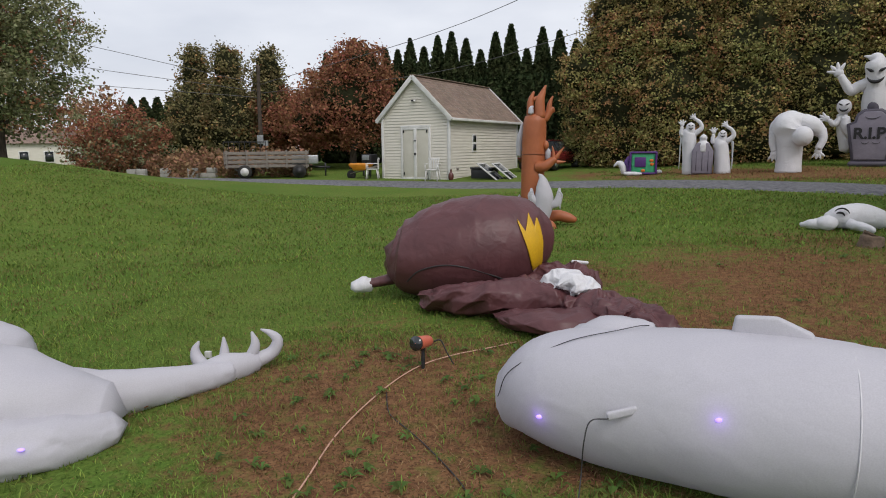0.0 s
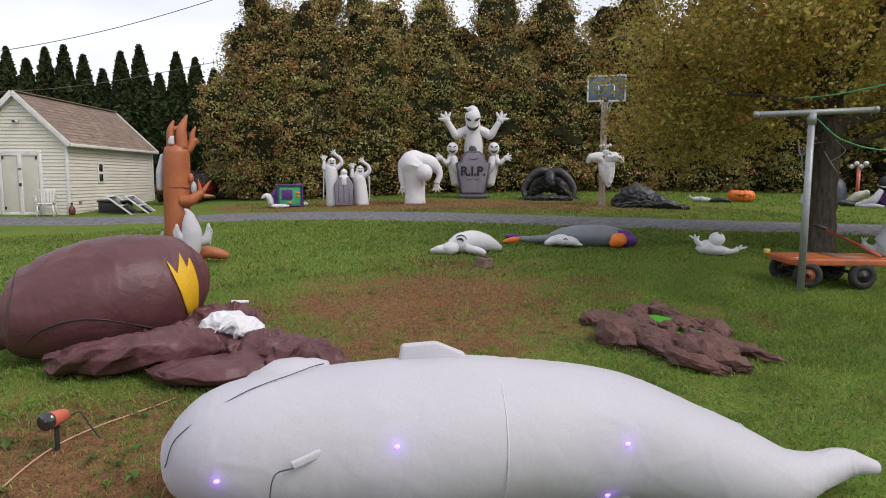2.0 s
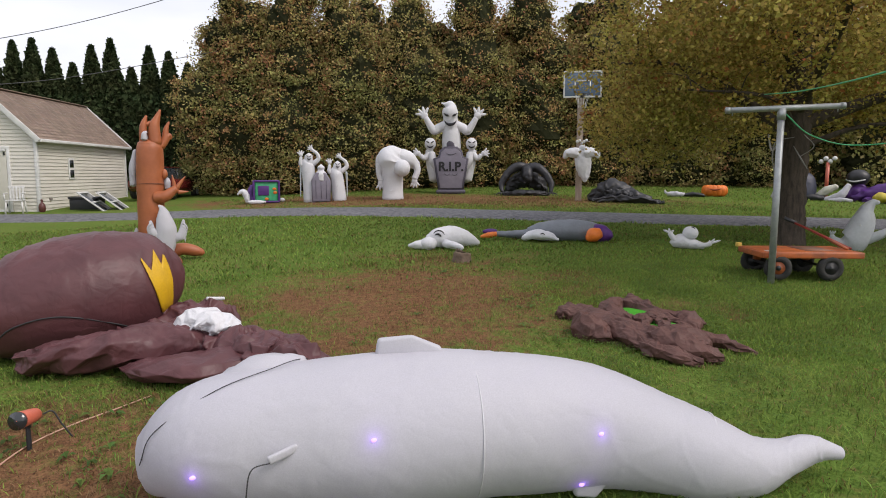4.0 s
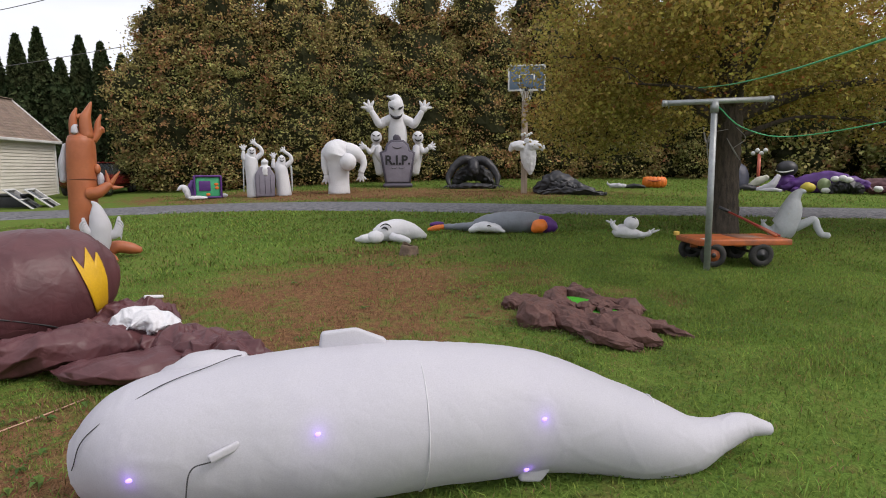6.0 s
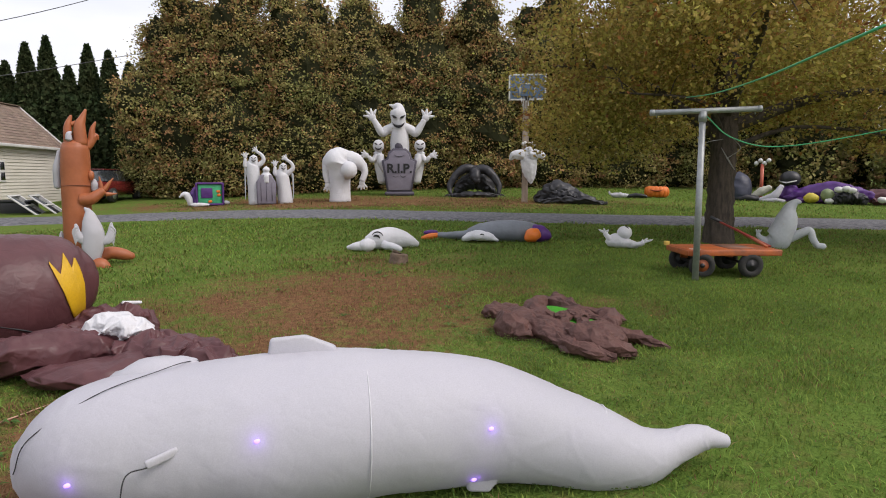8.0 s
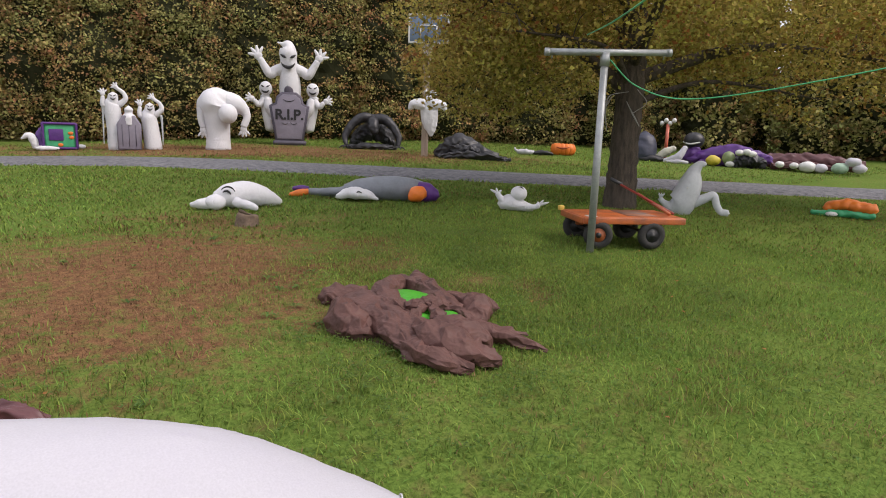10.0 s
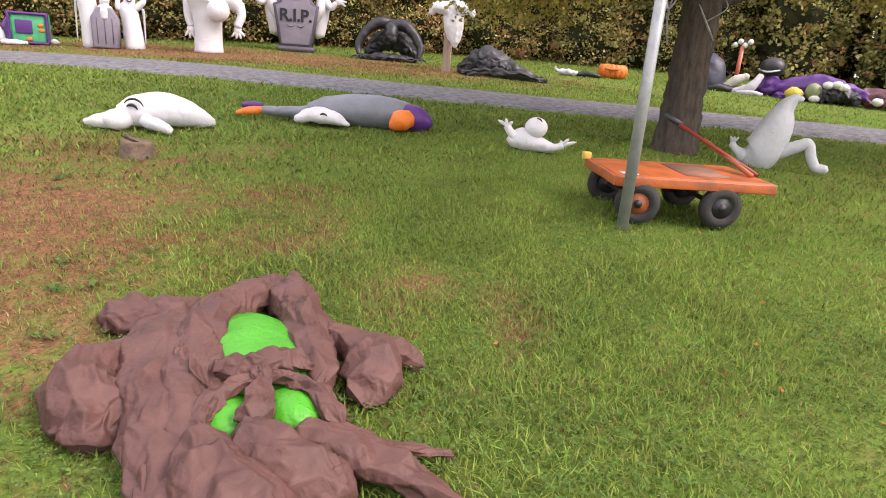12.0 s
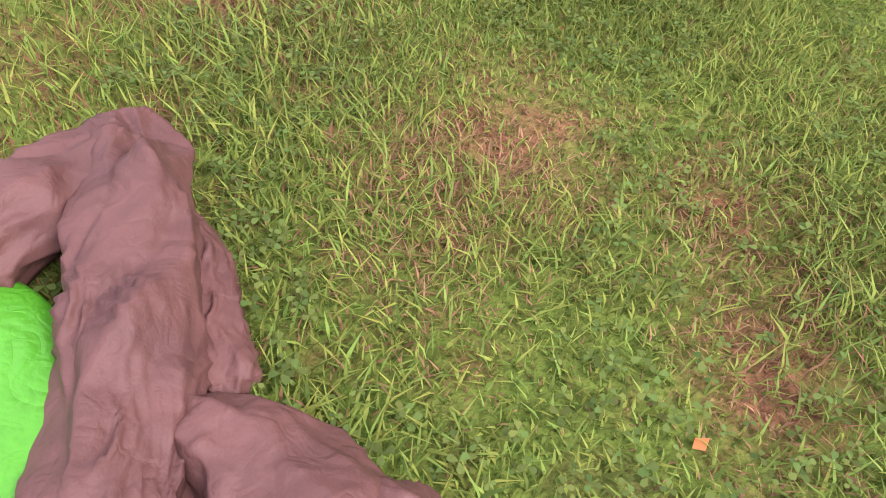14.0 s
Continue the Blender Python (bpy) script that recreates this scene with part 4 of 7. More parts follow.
def left_ghost():
    t = thing("inflatable_ghost", pose(0, 0, 0), "white inflatable ghost lying flat with a clawed arm stretched out", "inflatable")
    part("body", crumple(loft([(-4.6, 2.7, 0.26, 0.4), (-3.9, 3.0, 0.27, 0.42), (-3.3, 3.12, 0.24, 0.4), (-2.95, 3.18, 0.18, 0.32), (-2.65, 3.3, 0.12, 0.2)], 40, 80, 0.85, pleat=(0.05, 5, 4)), 0.012, 3, 5, floor=0.0), NYLON_WHITE, t)
    part("robe", crumple(loft([(-4.7, 3.6, 0.26, 0.34), (-4.2, 3.8, 0.27, 0.33), (-3.82, 3.92, 0.22, 0.25), (-3.68, 3.96, 0.18, 0.16)], 30, 50), 0.015, 3, 6), NYLON_WHITE, t)
    part("hem", crease(loft([(-3.9, 2.72, 0.08, 0.2), (-3.2, 2.78, 0.08, 0.24), (-2.8, 2.95, 0.08, 0.22), (-2.55, 3.2, 0.07, 0.14)], 56, 70, 0.75, pleat=(0.12, 5, 2)), 0.012, 4.0, 7, floor=-0.02), NYLON_WHITE, t)
    arm = part("arm", crumple(loft([(-3.15, 3.3, 0.19, 0.22), (-2.8, 3.5, 0.14, 0.165), (-2.5, 3.75, 0.12, 0.125), (-2.3, 3.96, 0.11, 0.1), (-2.2, 4.06, 0.11, 0.085)], 40, 60, pleat=(0.08, 4, 3)), 0.008, 5, 8), NYLON_WHITE, t)
    hand = part("hand", crumple(loft([(-2.4, 3.93, 0.1, 0.095), (-2.24, 4.1, 0.11, 0.115), (-2.08, 4.26, 0.12, 0.075)], 24, 24), 0.01, 6, 9), NYLON_WHITE, arm)
    for rows in ([(-2.37, 4.06, 0.12, 0.046), (-2.44, 4.06, 0.2, 0.045), (-2.45, 4.06, 0.27, 0.03), (-2.42, 4.06, 0.33, 0.008)], [(-2.27, 4.12, 0.14, 0.042), (-2.27, 4.14, 0.24, 0.032), (-2.27, 4.14, 0.34, 0.008)],
                 [(-2.12, 4.24, 0.15, 0.046), (-2.08, 4.25, 0.25, 0.036), (-2.1, 4.25, 0.35, 0.009)], [(-2.1, 4.24, 0.12, 0.06), (-1.98, 4.32, 0.17, 0.05), (-1.94, 4.34, 0.26, 0.042), (-1.99, 4.33, 0.32, 0.026), (-2.06, 4.32, 0.35, 0.007)]):
        part("finger", loft(rows, 14, 14), NYLON_WHITE, hand)
    part("led_light", ball(0.014, (-2.74, 2.72, 0.16), (1.4, 1, 0.6)), LED, t)
    ob = part("name_tag", box(0.05, 0.03, 0.05, (-2.55, 4.45, 0.1), 0.004), PLASTIC_WHITE, t)


def brown_figure():
    t = thing("inflatable_monster", facing(-0.55, 6.45), "half-collapsed brown inflatable monster slumped on the lawn", "inflatable")
    sack = [(-0.87, -0.1, 0.47, 0.1), (-0.84, -0.1, 0.46, 0.24), (-0.75, -0.1, 0.44, 0.36), (-0.55, -0.12, 0.42, 0.46), (-0.15, -0.12, 0.46, 0.54), (0.2, -0.1, 0.49, 0.55), (0.48, -0.06, 0.54, 0.49), (0.65, -0.03, 0.54, 0.38), (0.73, 0.0, 0.53, 0.22)]
    bm = crumple(loft(sack, 120, 130, pleat=(0.018, 9, 3)), 0.035, 1.6, 3, ridge=False)
    bm = crease(bm, 0.014, 1.3, 6, 0.035, floor=0.0)
    tree = BVHTree.FromBMesh(bm)
    part("body", bm, NYLON_BROWN, t)

    def skin(x, z, lift):
        """The point of the body's near side at (x, z), a little in front of it."""
        hit = tree.ray_cast(Vector((x, -2.0, z)), Vector((0, 1, 0)))[0]
        return (x, (hit.y if hit else 0.0) - lift, z)

    # yellow crown: columns between a lower and a zigzag upper edge
    bm = bmesh.new()
    cols = []
    for k in range(21):
        x = 0.43 + 0.26 * k / 20
        lo = float(np.interp(x, (0.43, 0.52, 0.59, 0.63, 0.69), (0.8, 0.55, 0.3, 0.26, 0.3)))
        hi = float(np.interp(x, (0.43, 0.51, 0.545, 0.6, 0.63, 0.67, 0.69), (0.82, 0.7, 0.88, 0.74, 0.84, 0.72, 0.6)))
        cols.append([[bm.verts.new(Vector(skin(x, lo + (hi - lo) * j / 8, 0.016)) + Vector((0, d, 0))) for j in range(9)] for d in (0, 0.02)])
    for a, b in zip(cols, cols[1:]):
        for d in (0, 1):
            for j in range(8):
                bm.faces.new((a[d][j], b[d][j], b[d][j + 1], a[d][j + 1]))
        for j in (0, 8):
            bm.faces.new((a[0][j], a[1][j], b[1][j], b[0][j]))
    bmesh.ops.recalc_face_normals(bm, faces=bm.faces)
    part("crown_print", bm, NYLON_YELLOW, t, "yellow zigzag crown patch")
    seam = [skin(x, z, 0.004) for x, z in ((-0.66, 0.2), (-0.54, 0.32), (-0.32, 0.39), (-0.1, 0.38), (0.2, 0.28), (0.32, 0.22))]
    part("seam", loft([(*p, 0.007) for p in seam], 6, 40, blunt=False), CORD_DARK, t)
    arm = part("arm", rolls([(-0.7, -0.12, 0.2, 0.1), (-0.95, -0.15, 0.14, 0.07), (-1.08, -0.17, 0.12, 0.065)], 0.008, 9, 2), NYLON_BROWN, t)
    part("hand", crumple(loft([(-1.06, -0.17, 0.11, 0.07), (-1.15, -0.19, 0.11, 0.085), (-1.24, -0.21, 0.08, 0.06)], 16, 14), 0.02, 9, 3), NYLON_BRIGHT, arm, "white inflatable hand")
    rolls_ = [("leg", [(-0.5, -0.68, 0.06, 0.07), (-0.22, -0.9, 0.13, 0.14), (0.14, -1.06, 0.17, 0.17), (0.45, -1.13, 0.2, 0.17), (0.75, -1.2, 0.2, 0.17), (0.98, -1.3, 0.16, 0.13)], 0.03, 0.85, 5),
              ("leg", [(0.42, -0.45, 0.1, 0.13), (0.62, -0.4, 0.17, 0.17), (0.85, -0.42, 0.22, 0.17), (1.05, -0.42, 0.22, 0.16), (1.2, -0.37, 0.15, 0.1)], 0.034, 0.9, 5),
              ("slack_cloth", [(0.2, -1.22, 0.06, 0.05), (0.38, -1.48, 0.09, 0.2), (0.7, -1.62, 0.1, 0.28), (1.05, -1.7, 0.1, 0.22), (1.25, -1.82, 0.07, 0.1)], 0.016, 0.4, 3),
              ("slack_cloth", [(0.25, -0.72, 0.1, 0.18), (0.6, -0.82, 0.13, 0.22), (0.98, -0.98, 0.12, 0.2)], 0.035, 0.8, 5),
              ("slack_cloth", [(0.82, -1.4, 0.14, 0.14), (1.02, -1.58, 0.19, 0.16), (1.18, -1.82, 0.16, 0.15), (1.26, -2.0, 0.11, 0.1)], 0.034, 0.85, 5),
              ("slack_cloth", [(0.98, -1.85, 0.09, 0.13), (1.22, -2.05, 0.14, 0.15), (1.4, -2.2, 0.12, 0.14), (1.55, -2.32, 0.1, 0.12), (1.75, -2.5, 0.08, 0.11), (1.98, -2.72, 0.05, 0.07)], 0.032, 0.85, 5),
              ("slack_cloth", [(1.02, -1.2, 0.1, 0.12), (1.22, -1.4, 0.14, 0.14), (1.38, -1.65, 0.12, 0.13), (1.5, -1.95, 0.08, 0.1)], 0.03, 0.85, 5)]
    for i, (name, rows, amp, flat, pleats) in enumerate(rolls_):
        part(name, cloth(rows, amp * 1.3, 20 + i, flat, 11, 12, 7, pleats, floor=-0.04), NYLON_BROWN, t)
    face = part("mask", cloth([(0.62, -1.16, 0.28, 0.09), (0.78, -1.18, 0.36, 0.15), (0.92, -1.3, 0.33, 0.15), (1.0, -1.4, 0.25, 0.1)], 0.03, 21, 0.55, 12, 9), NYLON_BRIGHT, t, "white deflated mask fabric")
    part("mask_tip", loft([(0.94, -1.36, 0.24, 0.08), (1.1, -1.34, 0.22, 0.05), (1.3, -1.32, 0.18, 0.012)], 12, 16, 0.5), NYLON_BRIGHT, face)
    part("mask_tip", loft([(0.98, -0.44, 0.385, 0.02), (1.14, -0.42, 0.37, 0.015)], 8, 8), NYLON_BRIGHT, face)


def spotlight():
    x, y = -0.81, 4.2
    t = thing("spotlight", facing(x, y), "small orange garden spotlight on a black ground stake", "spotlight")
    part("stake", loft([(0, 0, -0.05, 0.012), (0, 0, 0.06, 0.014), (0, 0, 0.15, 0.012)], 8, 10), PLASTIC_BLACK, t)
    part("bracket", box(0.035, 0.03, 0.04, (0, 0, 0.155), 0.008), PLASTIC_BLACK, t)
    m = Matrix.Translation((0.01, 0, 0.2)) @ Matrix.Rotation(radians(52), 4, "Z") @ Matrix.Rotation(radians(-82), 4, "Y") @ Matrix.Diagonal((0.8, 0.8, 0.8, 1))
    bm = loft([(0, 0, -0.085, 0.042), (0, 0, -0.05, 0.052), (0, 0, 0.06, 0.06), (0, 0, 0.1, 0.062)], 20, 14)
    bm.transform(m)
    head = part("housing", bm, PLASTIC_ORANGE, t)
    bm = rod((0, 0, 0.105), (0, 0, 0.135), 0.062, 0.066, 24)
    bm.transform(m)
    part("lens", bm, GLASS_DARK, head)
    cable("lead", [(0.08, 0.03, 0.19), (0.13, 0.02, 0.2), (0.17, 0.0, 0.12), (0.22, -0.02, 0.03)], 0.005, CORD_DARK, "", "", t)


def lie(pts, h=0.012):
    return [(x, y, gz(x, y) + h) for x, y in pts]


def brown_pile():
    """The collapsed robed figure with its lime green face showing."""
    t = thing("deflated_costume", pose(0, 0, 0), "deflated brown robed inflatable with a lime green face", "inflatable")
    bm = bmesh.new()
    n_r, n_a = 22, 72
    rows = []
    for i in range(n_r + 1):
        row = []
        for j in range(n_a):
            a = 2 * math.pi * j / n_a
            k = i / n_r
            rad = 1 + 0.18 * noise.noise(Vector((math.cos(a) * 1.7, math.sin(a) * 1.7, 2)))
            x, y = 3.96 + math.cos(a) * k * 0.42 * rad, 4.06 + math.sin(a) * k * 0.7 * rad
            h = 0.1 * (1 - k ** 3) + 0.035 * (0.4 - abs(noise.noise(Vector((x * 6, y * 6, 1)))) * 2) * (1 - k ** 4)
            row.append(bm.verts.new((x, y, gz(x, y) + max(0.0, h) - 0.01)))
        rows.append(row)
    for a, b in zip(rows, rows[1:]):
        for j in range(n_a):
            bm.faces.new((a[j], b[j], b[(j + 1) % n_a], a[(j + 1) % n_a]))
    bmesh.ops.remove_doubles(bm, verts=rows[0], dist=0.001)
    part("robe", bm, NYLON_BROWN2, t)
    folds = [("hood", [(4.4, 4.84, 0.4, 0.07), (4.22, 4.69, 0.42, 0.105), (4.02, 4.54, 0.425, 0.115), (3.91, 4.3, 0.415, 0.11), (3.86, 4.12, 0.4, 0.09), (3.86, 4.02, 0.37, 0.05)], 0.022, 0.85, 6),
             ("hood", [(4.42, 4.9, 0.38, 0.07), (4.4, 4.66, 0.42, 0.12), (4.37, 4.42, 0.42, 0.105), (4.31, 4.16, 0.415, 0.1), (4.25, 3.97, 0.39, 0.07), (4.2, 3.86, 0.36, 0.04)], 0.024, 0.85, 7),
             ("robe_fold", [(3.97, 4.86, 0.34, 0.1), (3.84, 4.62, 0.36, 0.14), (3.74, 4.3, 0.36, 0.14), (3.69, 4.0, 0.35, 0.13), (3.65, 3.75, 0.32, 0.11), (3.64, 3.5, 0.29, 0.09)], 0.022, 0.75, 5),
             ("robe_fold", [(3.92, 4.62, 0.37, 0.09), (3.81, 4.26, 0.38, 0.11), (3.77, 3.96, 0.37, 0.1), (3.74, 3.7, 0.36, 0.09)], 0.02, 0.8, 5),
             ("sleeve", [(3.96, 4.74, 0.36, 0.1), (3.84, 4.8, 0.365, 0.12), (3.72, 4.85, 0.35, 0.105), (3.65, 4.87, 0.32, 0.05)], 0.02, 0.8, 5),
             ("sleeve", [(3.82, 4.47, 0.34, 0.09), (3.62, 4.45, 0.36, 0.12), (3.51, 4.3, 0.355, 0.15), (3.52, 4.14, 0.33, 0.14), (3.55, 4.04, 0.29, 0.07)], 0.026, 0.85, 4),
             ("sleeve", [(4.34, 4.3, 0.33, 0.08), (4.45, 4.22, 0.35, 0.1), (4.52, 4.08, 0.36, 0.125), (4.46, 3.93, 0.34, 0.13), (4.38, 3.84, 0.3, 0.08)], 0.024, 0.9, 4),
             ("cuff", [(4.54, 4.1, 0.35, 0.09), (4.62, 4.04, 0.34, 0.08), (4.7, 3.98, 0.3, 0.045)], 0.014, 0.85, 5),
             ("robe_fold", [(4.44, 4.78, 0.32, 0.05), (4.47, 4.56, 0.33, 0.07), (4.46, 4.34, 0.33, 0.06)], 0.016, 0.85, 5),
             ("trouser_leg", [(3.75, 3.74, 0.38, 0.11), (3.75, 3.56, 0.37, 0.145), (3.79, 3.4, 0.35, 0.145), (3.86, 3.28, 0.31, 0.11), (3.95, 3.17, 0.27, 0.04)], 0.022, 0.8, 5),
             ("trouser_leg", [(3.88, 3.74, 0.37, 0.1), (3.94, 3.6, 0.38, 0.13), (4.0, 3.48, 0.35, 0.12), (4.08, 3.42, 0.29, 0.07)], 0.02, 0.8, 5),
             ("trouser_leg", [(4.02, 3.7, 0.34, 0.08), (4.12, 3.6, 0.36, 0.1), (4.22, 3.46, 0.33, 0.09), (4.3, 3.33, 0.29, 0.06), (4.39, 3.19, 0.25, 0.015)], 0.016, 0.75, 4),
             ("trouser_tip", [(4.2, 3.58, 0.32, 0.05), (4.36, 3.5, 0.3, 0.035), (4.48, 3.44, 0.27, 0.01)], 0.008, 0.6, 3),
             ("robe_fold", [(3.62, 3.72, 0.3, 0.09), (3.6, 3.52, 0.3, 0.1), (3.65, 3.35, 0.28, 0.09), (3.74, 3.22, 0.25, 0.03)], 0.02, 0.75, 5),
             ("bow", [(3.93, 4.11, 0.41, 0.05), (3.98, 4.07, 0.43, 0.075), (4.07, 4.04, 0.44, 0.07), (4.16, 4.03, 0.43, 0.075), (4.21, 3.99, 0.4, 0.045)], 0.014, 0.6, 5),
             ("bow_strap", [(4.03, 3.99, 0.45, 0.035), (3.98, 3.86, 0.44, 0.055), (3.93, 3.75, 0.42, 0.09)], 0.014, 0.6, 8),
             ("bow_strap", [(4.03, 3.96, 0.44, 0.035), (3.92, 3.94, 0.425, 0.045), (3.82, 3.9, 0.41, 0.06), (3.75, 3.8, 0.38, 0.06)], 0.014, 0.7, 5),
             ("bow_strap", [(4.02, 3.95, 0.44, 0.035), (4.12, 3.9, 0.42, 0.045), (4.17, 3.78, 0.4, 0.055), (4.18, 3.68, 0.36, 0.05)], 0.014, 0.7, 5)]
    slim = {"hood": 1.0, "bow": 0.95, "bow_strap": 0.85}
    for i, (name, rows, amp, flat, pleats) in enumerate(folds):
        rows = [(x, y, 0.25 + (z - 0.25) * 0.8 + (0.025 if name.startswith("bow") else 0.0), r * 0.88 * slim.get(name, 1.0)) for x, y, z, r in rows]
        part(name, cloth(rows, amp, 30 + i, flat, 10, max(6, int(len(rows) * 2.1)), 8, pleats), NYLON_BROWN2, t)
    part("face", crumple(ball(1, (4.1, 4.28, 0.345), (0.22, 0.37, 0.085), 80), 0.008, 7.0, 3, ridge=False), NYLON_GREEN, t, "lime green face fabric")
    part("face", crumple(ball(1, (3.88, 3.87, 0.345), (0.11, 0.11, 0.06), 40), 0.006, 8, 4, ridge=False), NYLON_GREEN, t, "lime green face fabric")
    part("face", crumple(ball(1, (4.08, 3.82, 0.345), (0.1, 0.12, 0.06), 40), 0.006, 8, 5, ridge=False), NYLON_GREEN, t, "lime green face fabric")


def tee_pole():
    x, y = 7.13, 4.93
    z = gz(x, y)
    t = thing("clothesline_pole", pose(x, y, z), "galvanised steel T-shaped clothesline pole", "clothesline pole")
    part("post", rod((0, 0, -0.1), (0, 0, 2.16), 0.043, 0.04, 18), GALV, t)
    part("collar", rod((0, 0, 2.06), (0, 0, 2.2), 0.052, None, 18), GALV, t)
    a, b = Vector((-0.54, 0.36, 2.18)), Vector((0.6, -0.4, 2.23))
    arm = part("crossarm", rod(a, b, 0.036, None, 18), GALV, t)
    for e, s in ((a, -1), (b, 1)):
        d = (b - a).normalized() * s
        part("end_cap", rod(e - d * 0.03, e + d * 0.02, 0.042, None, 18), GALV, arm)
        p = e - d * 0.06
        part("eye_bolt", rod(p, p + Vector((0, 0, -0.07)), 0.007, None, 8), GALV, arm)


def wagon():
    t = thing("garden_wagon", pose(0, 0, 0), "flat orange garden wagon with four rubber tyres", "wagon")
    c = [Vector((6.93, 4.98, 0.69)), Vector((8.04, 4.32, 0.69)), Vector((8.76, 5.06, 0.72)), Vector((7.42, 5.6, 0.72))]
    ux = (c[1] - c[0]).normalized()
    lx = 1.32
    uy = Vector((-ux.y, ux.x, 0))
    ux = Vector((ux.x, ux.y, 0)).normalized()
    m = Matrix.Translation((7.17, 5.015, gz(7.6, 5.2))) @ Matrix(((ux.x, uy.x, 0, 0), (ux.y, uy.y, 0, 0), (0, 0, 1, 0), (0, 0, 0, 1)))
    t.matrix_world = m
    W, D, H = 1.24, 0.74, 0.36
    deck = part("deck", box(W, D, 0.03, (W / 2 - 0.05, D / 2, H), 0.01), RUST_ORANGE, t, "worn orange painted steel deck")
    part("rim", box(W + 0.02, 0.03, 0.075, (W / 2 - 0.05, -0.005, H - 0.03), 0.01), RUST_ORANGE, deck)
    part("rim", box(W + 0.02, 0.03, 0.075, (W / 2 - 0.05, D + 0.005, H - 0.03), 0.01), RUST_ORANGE, deck)
    part("rim", box(0.03, D, 0.075, (-0.06, D / 2, H - 0.03), 0.01), RUST_ORANGE, deck)
    part("rim", box(0.03, D, 0.075, (W - 0.04, D / 2, H - 0.03), 0.01), RUST_ORANGE, deck)
    part("worn_patch", box(0.36, 0.5, 0.006, (0.72, D / 2, H + 0.018)), mat("bare_worn_steel", (0.3, 0.12, 0.06), 0.7, (0.16, 0.11, 0.1), 7), deck)
    part("scuff", box(0.12, 0.1, 0.006, (0.06, 0.08, H + 0.019)), PLASTIC_WHITE, deck)
    part("corner_tag", box(0.07, 0.06, 0.06, (-0.07, D + 0.0, H + 0.03), 0.01), mat("yellow_tape", (0.75, 0.5, 0.1), 0.6), deck)
    for x in (0.14, 0.8):
        part("axle", rod((x, -0.02, 0.17), (x, D + 0.02, 0.17), 0.02), BLACK_STEEL, t)
        part("bracket", box(0.1, 0.05, 0.15, (x, 0.12, 0.27), 0.01), RUST_ORANGE, t)
        part("bracket", box(0.1, 0.05, 0.15, (x, D - 0.12, 0.27), 0.01), RUST_ORANGE, t)
    for i, (x, y, turn) in enumerate(((0.14, 0.02, -14), (0.8, 0.02, 0), (0.14, D - 0.02, -14), (0.8, D - 0.02, 0))):
        mm = Matrix.Translation((x, y, 0.165)) @ Matrix.Rotation(radians(turn), 4, "Z") @ Matrix.Rotation(radians(90), 4, "X")
        bm = bmesh.new()
        seg, ring = 36, 12
        vs = []
        for a in range(seg):
            ta = 2 * math.pi * a / seg
            loop = []
            for b in range(ring):
                tb = 2 * math.pi * b / ring
                rr = 0.118 + 0.05 * math.cos(tb) * (1.0 + (0.05 if a % 2 and abs(tb) < 1.2 else 0))
                loop.append(bm.verts.new((rr * math.cos(ta), rr * math.sin(ta), 0.05 * math.sin(tb))))
            vs.append(loop)
        for a in range(seg):
            for b in range(ring):
                bm.faces.new((vs[a][b], vs[(a + 1) % seg][b], vs[(a + 1) % seg][(b + 1) % ring], vs[a][(b + 1) % ring]))
        bm.transform(mm)
        tyre = part("wheel", bm, RUBBER, t, "black pneumatic tyre")
        bm = rod((0, 0, -0.035), (0, 0, 0.035), 0.082, None, 24)
        bm.transform(mm)
        part("rim", bm, RUST_ORANGE if i == 0 else BLACK_STEEL, tyre)
        bm = rod((0, 0, -0.05), (0, 0, 0.05), 0.032, None, 14)
        bm.transform(mm)
        part("hub", bm, BLACK_STEEL, tyre)
    h = part("handle", rod((W - 0.05, D * 0.35, H + 0.03), (0.82, D + 0.3, H + 0.32), 0.016), mat("red_handle_paint", (0.3, 0.03, 0.02), 0.5), t, "red tow handle folded back")
    part("grip", rod((0.85, D + 0.28, H + 0.31), (0.72, D + 0.37, H + 0.38), 0.026), PLASTIC_BLACK, h)
    part("handle_bar", rod((W - 0.12, D * 0.3, H + 0.03), (1.0, D + 0.12, H + 0.21), 0.02), RUST_ORANGE, h)


def crescent(r, at, a0, a1, w, material, parent, name="print", y=0.0):
    """A printed arc, as a thin raised band in the x-z plane."""
    rows = [(at[0] + r * math.cos(a), at[1], at[2] + r * math.sin(a), w * (0.35 + 0.65 * math.sin(math.pi * k / 12))) for k, a in enumerate(np.linspace(a0, a1, 13))]
    return part(name, loft(rows, 6, 24, 1.0), material, parent)


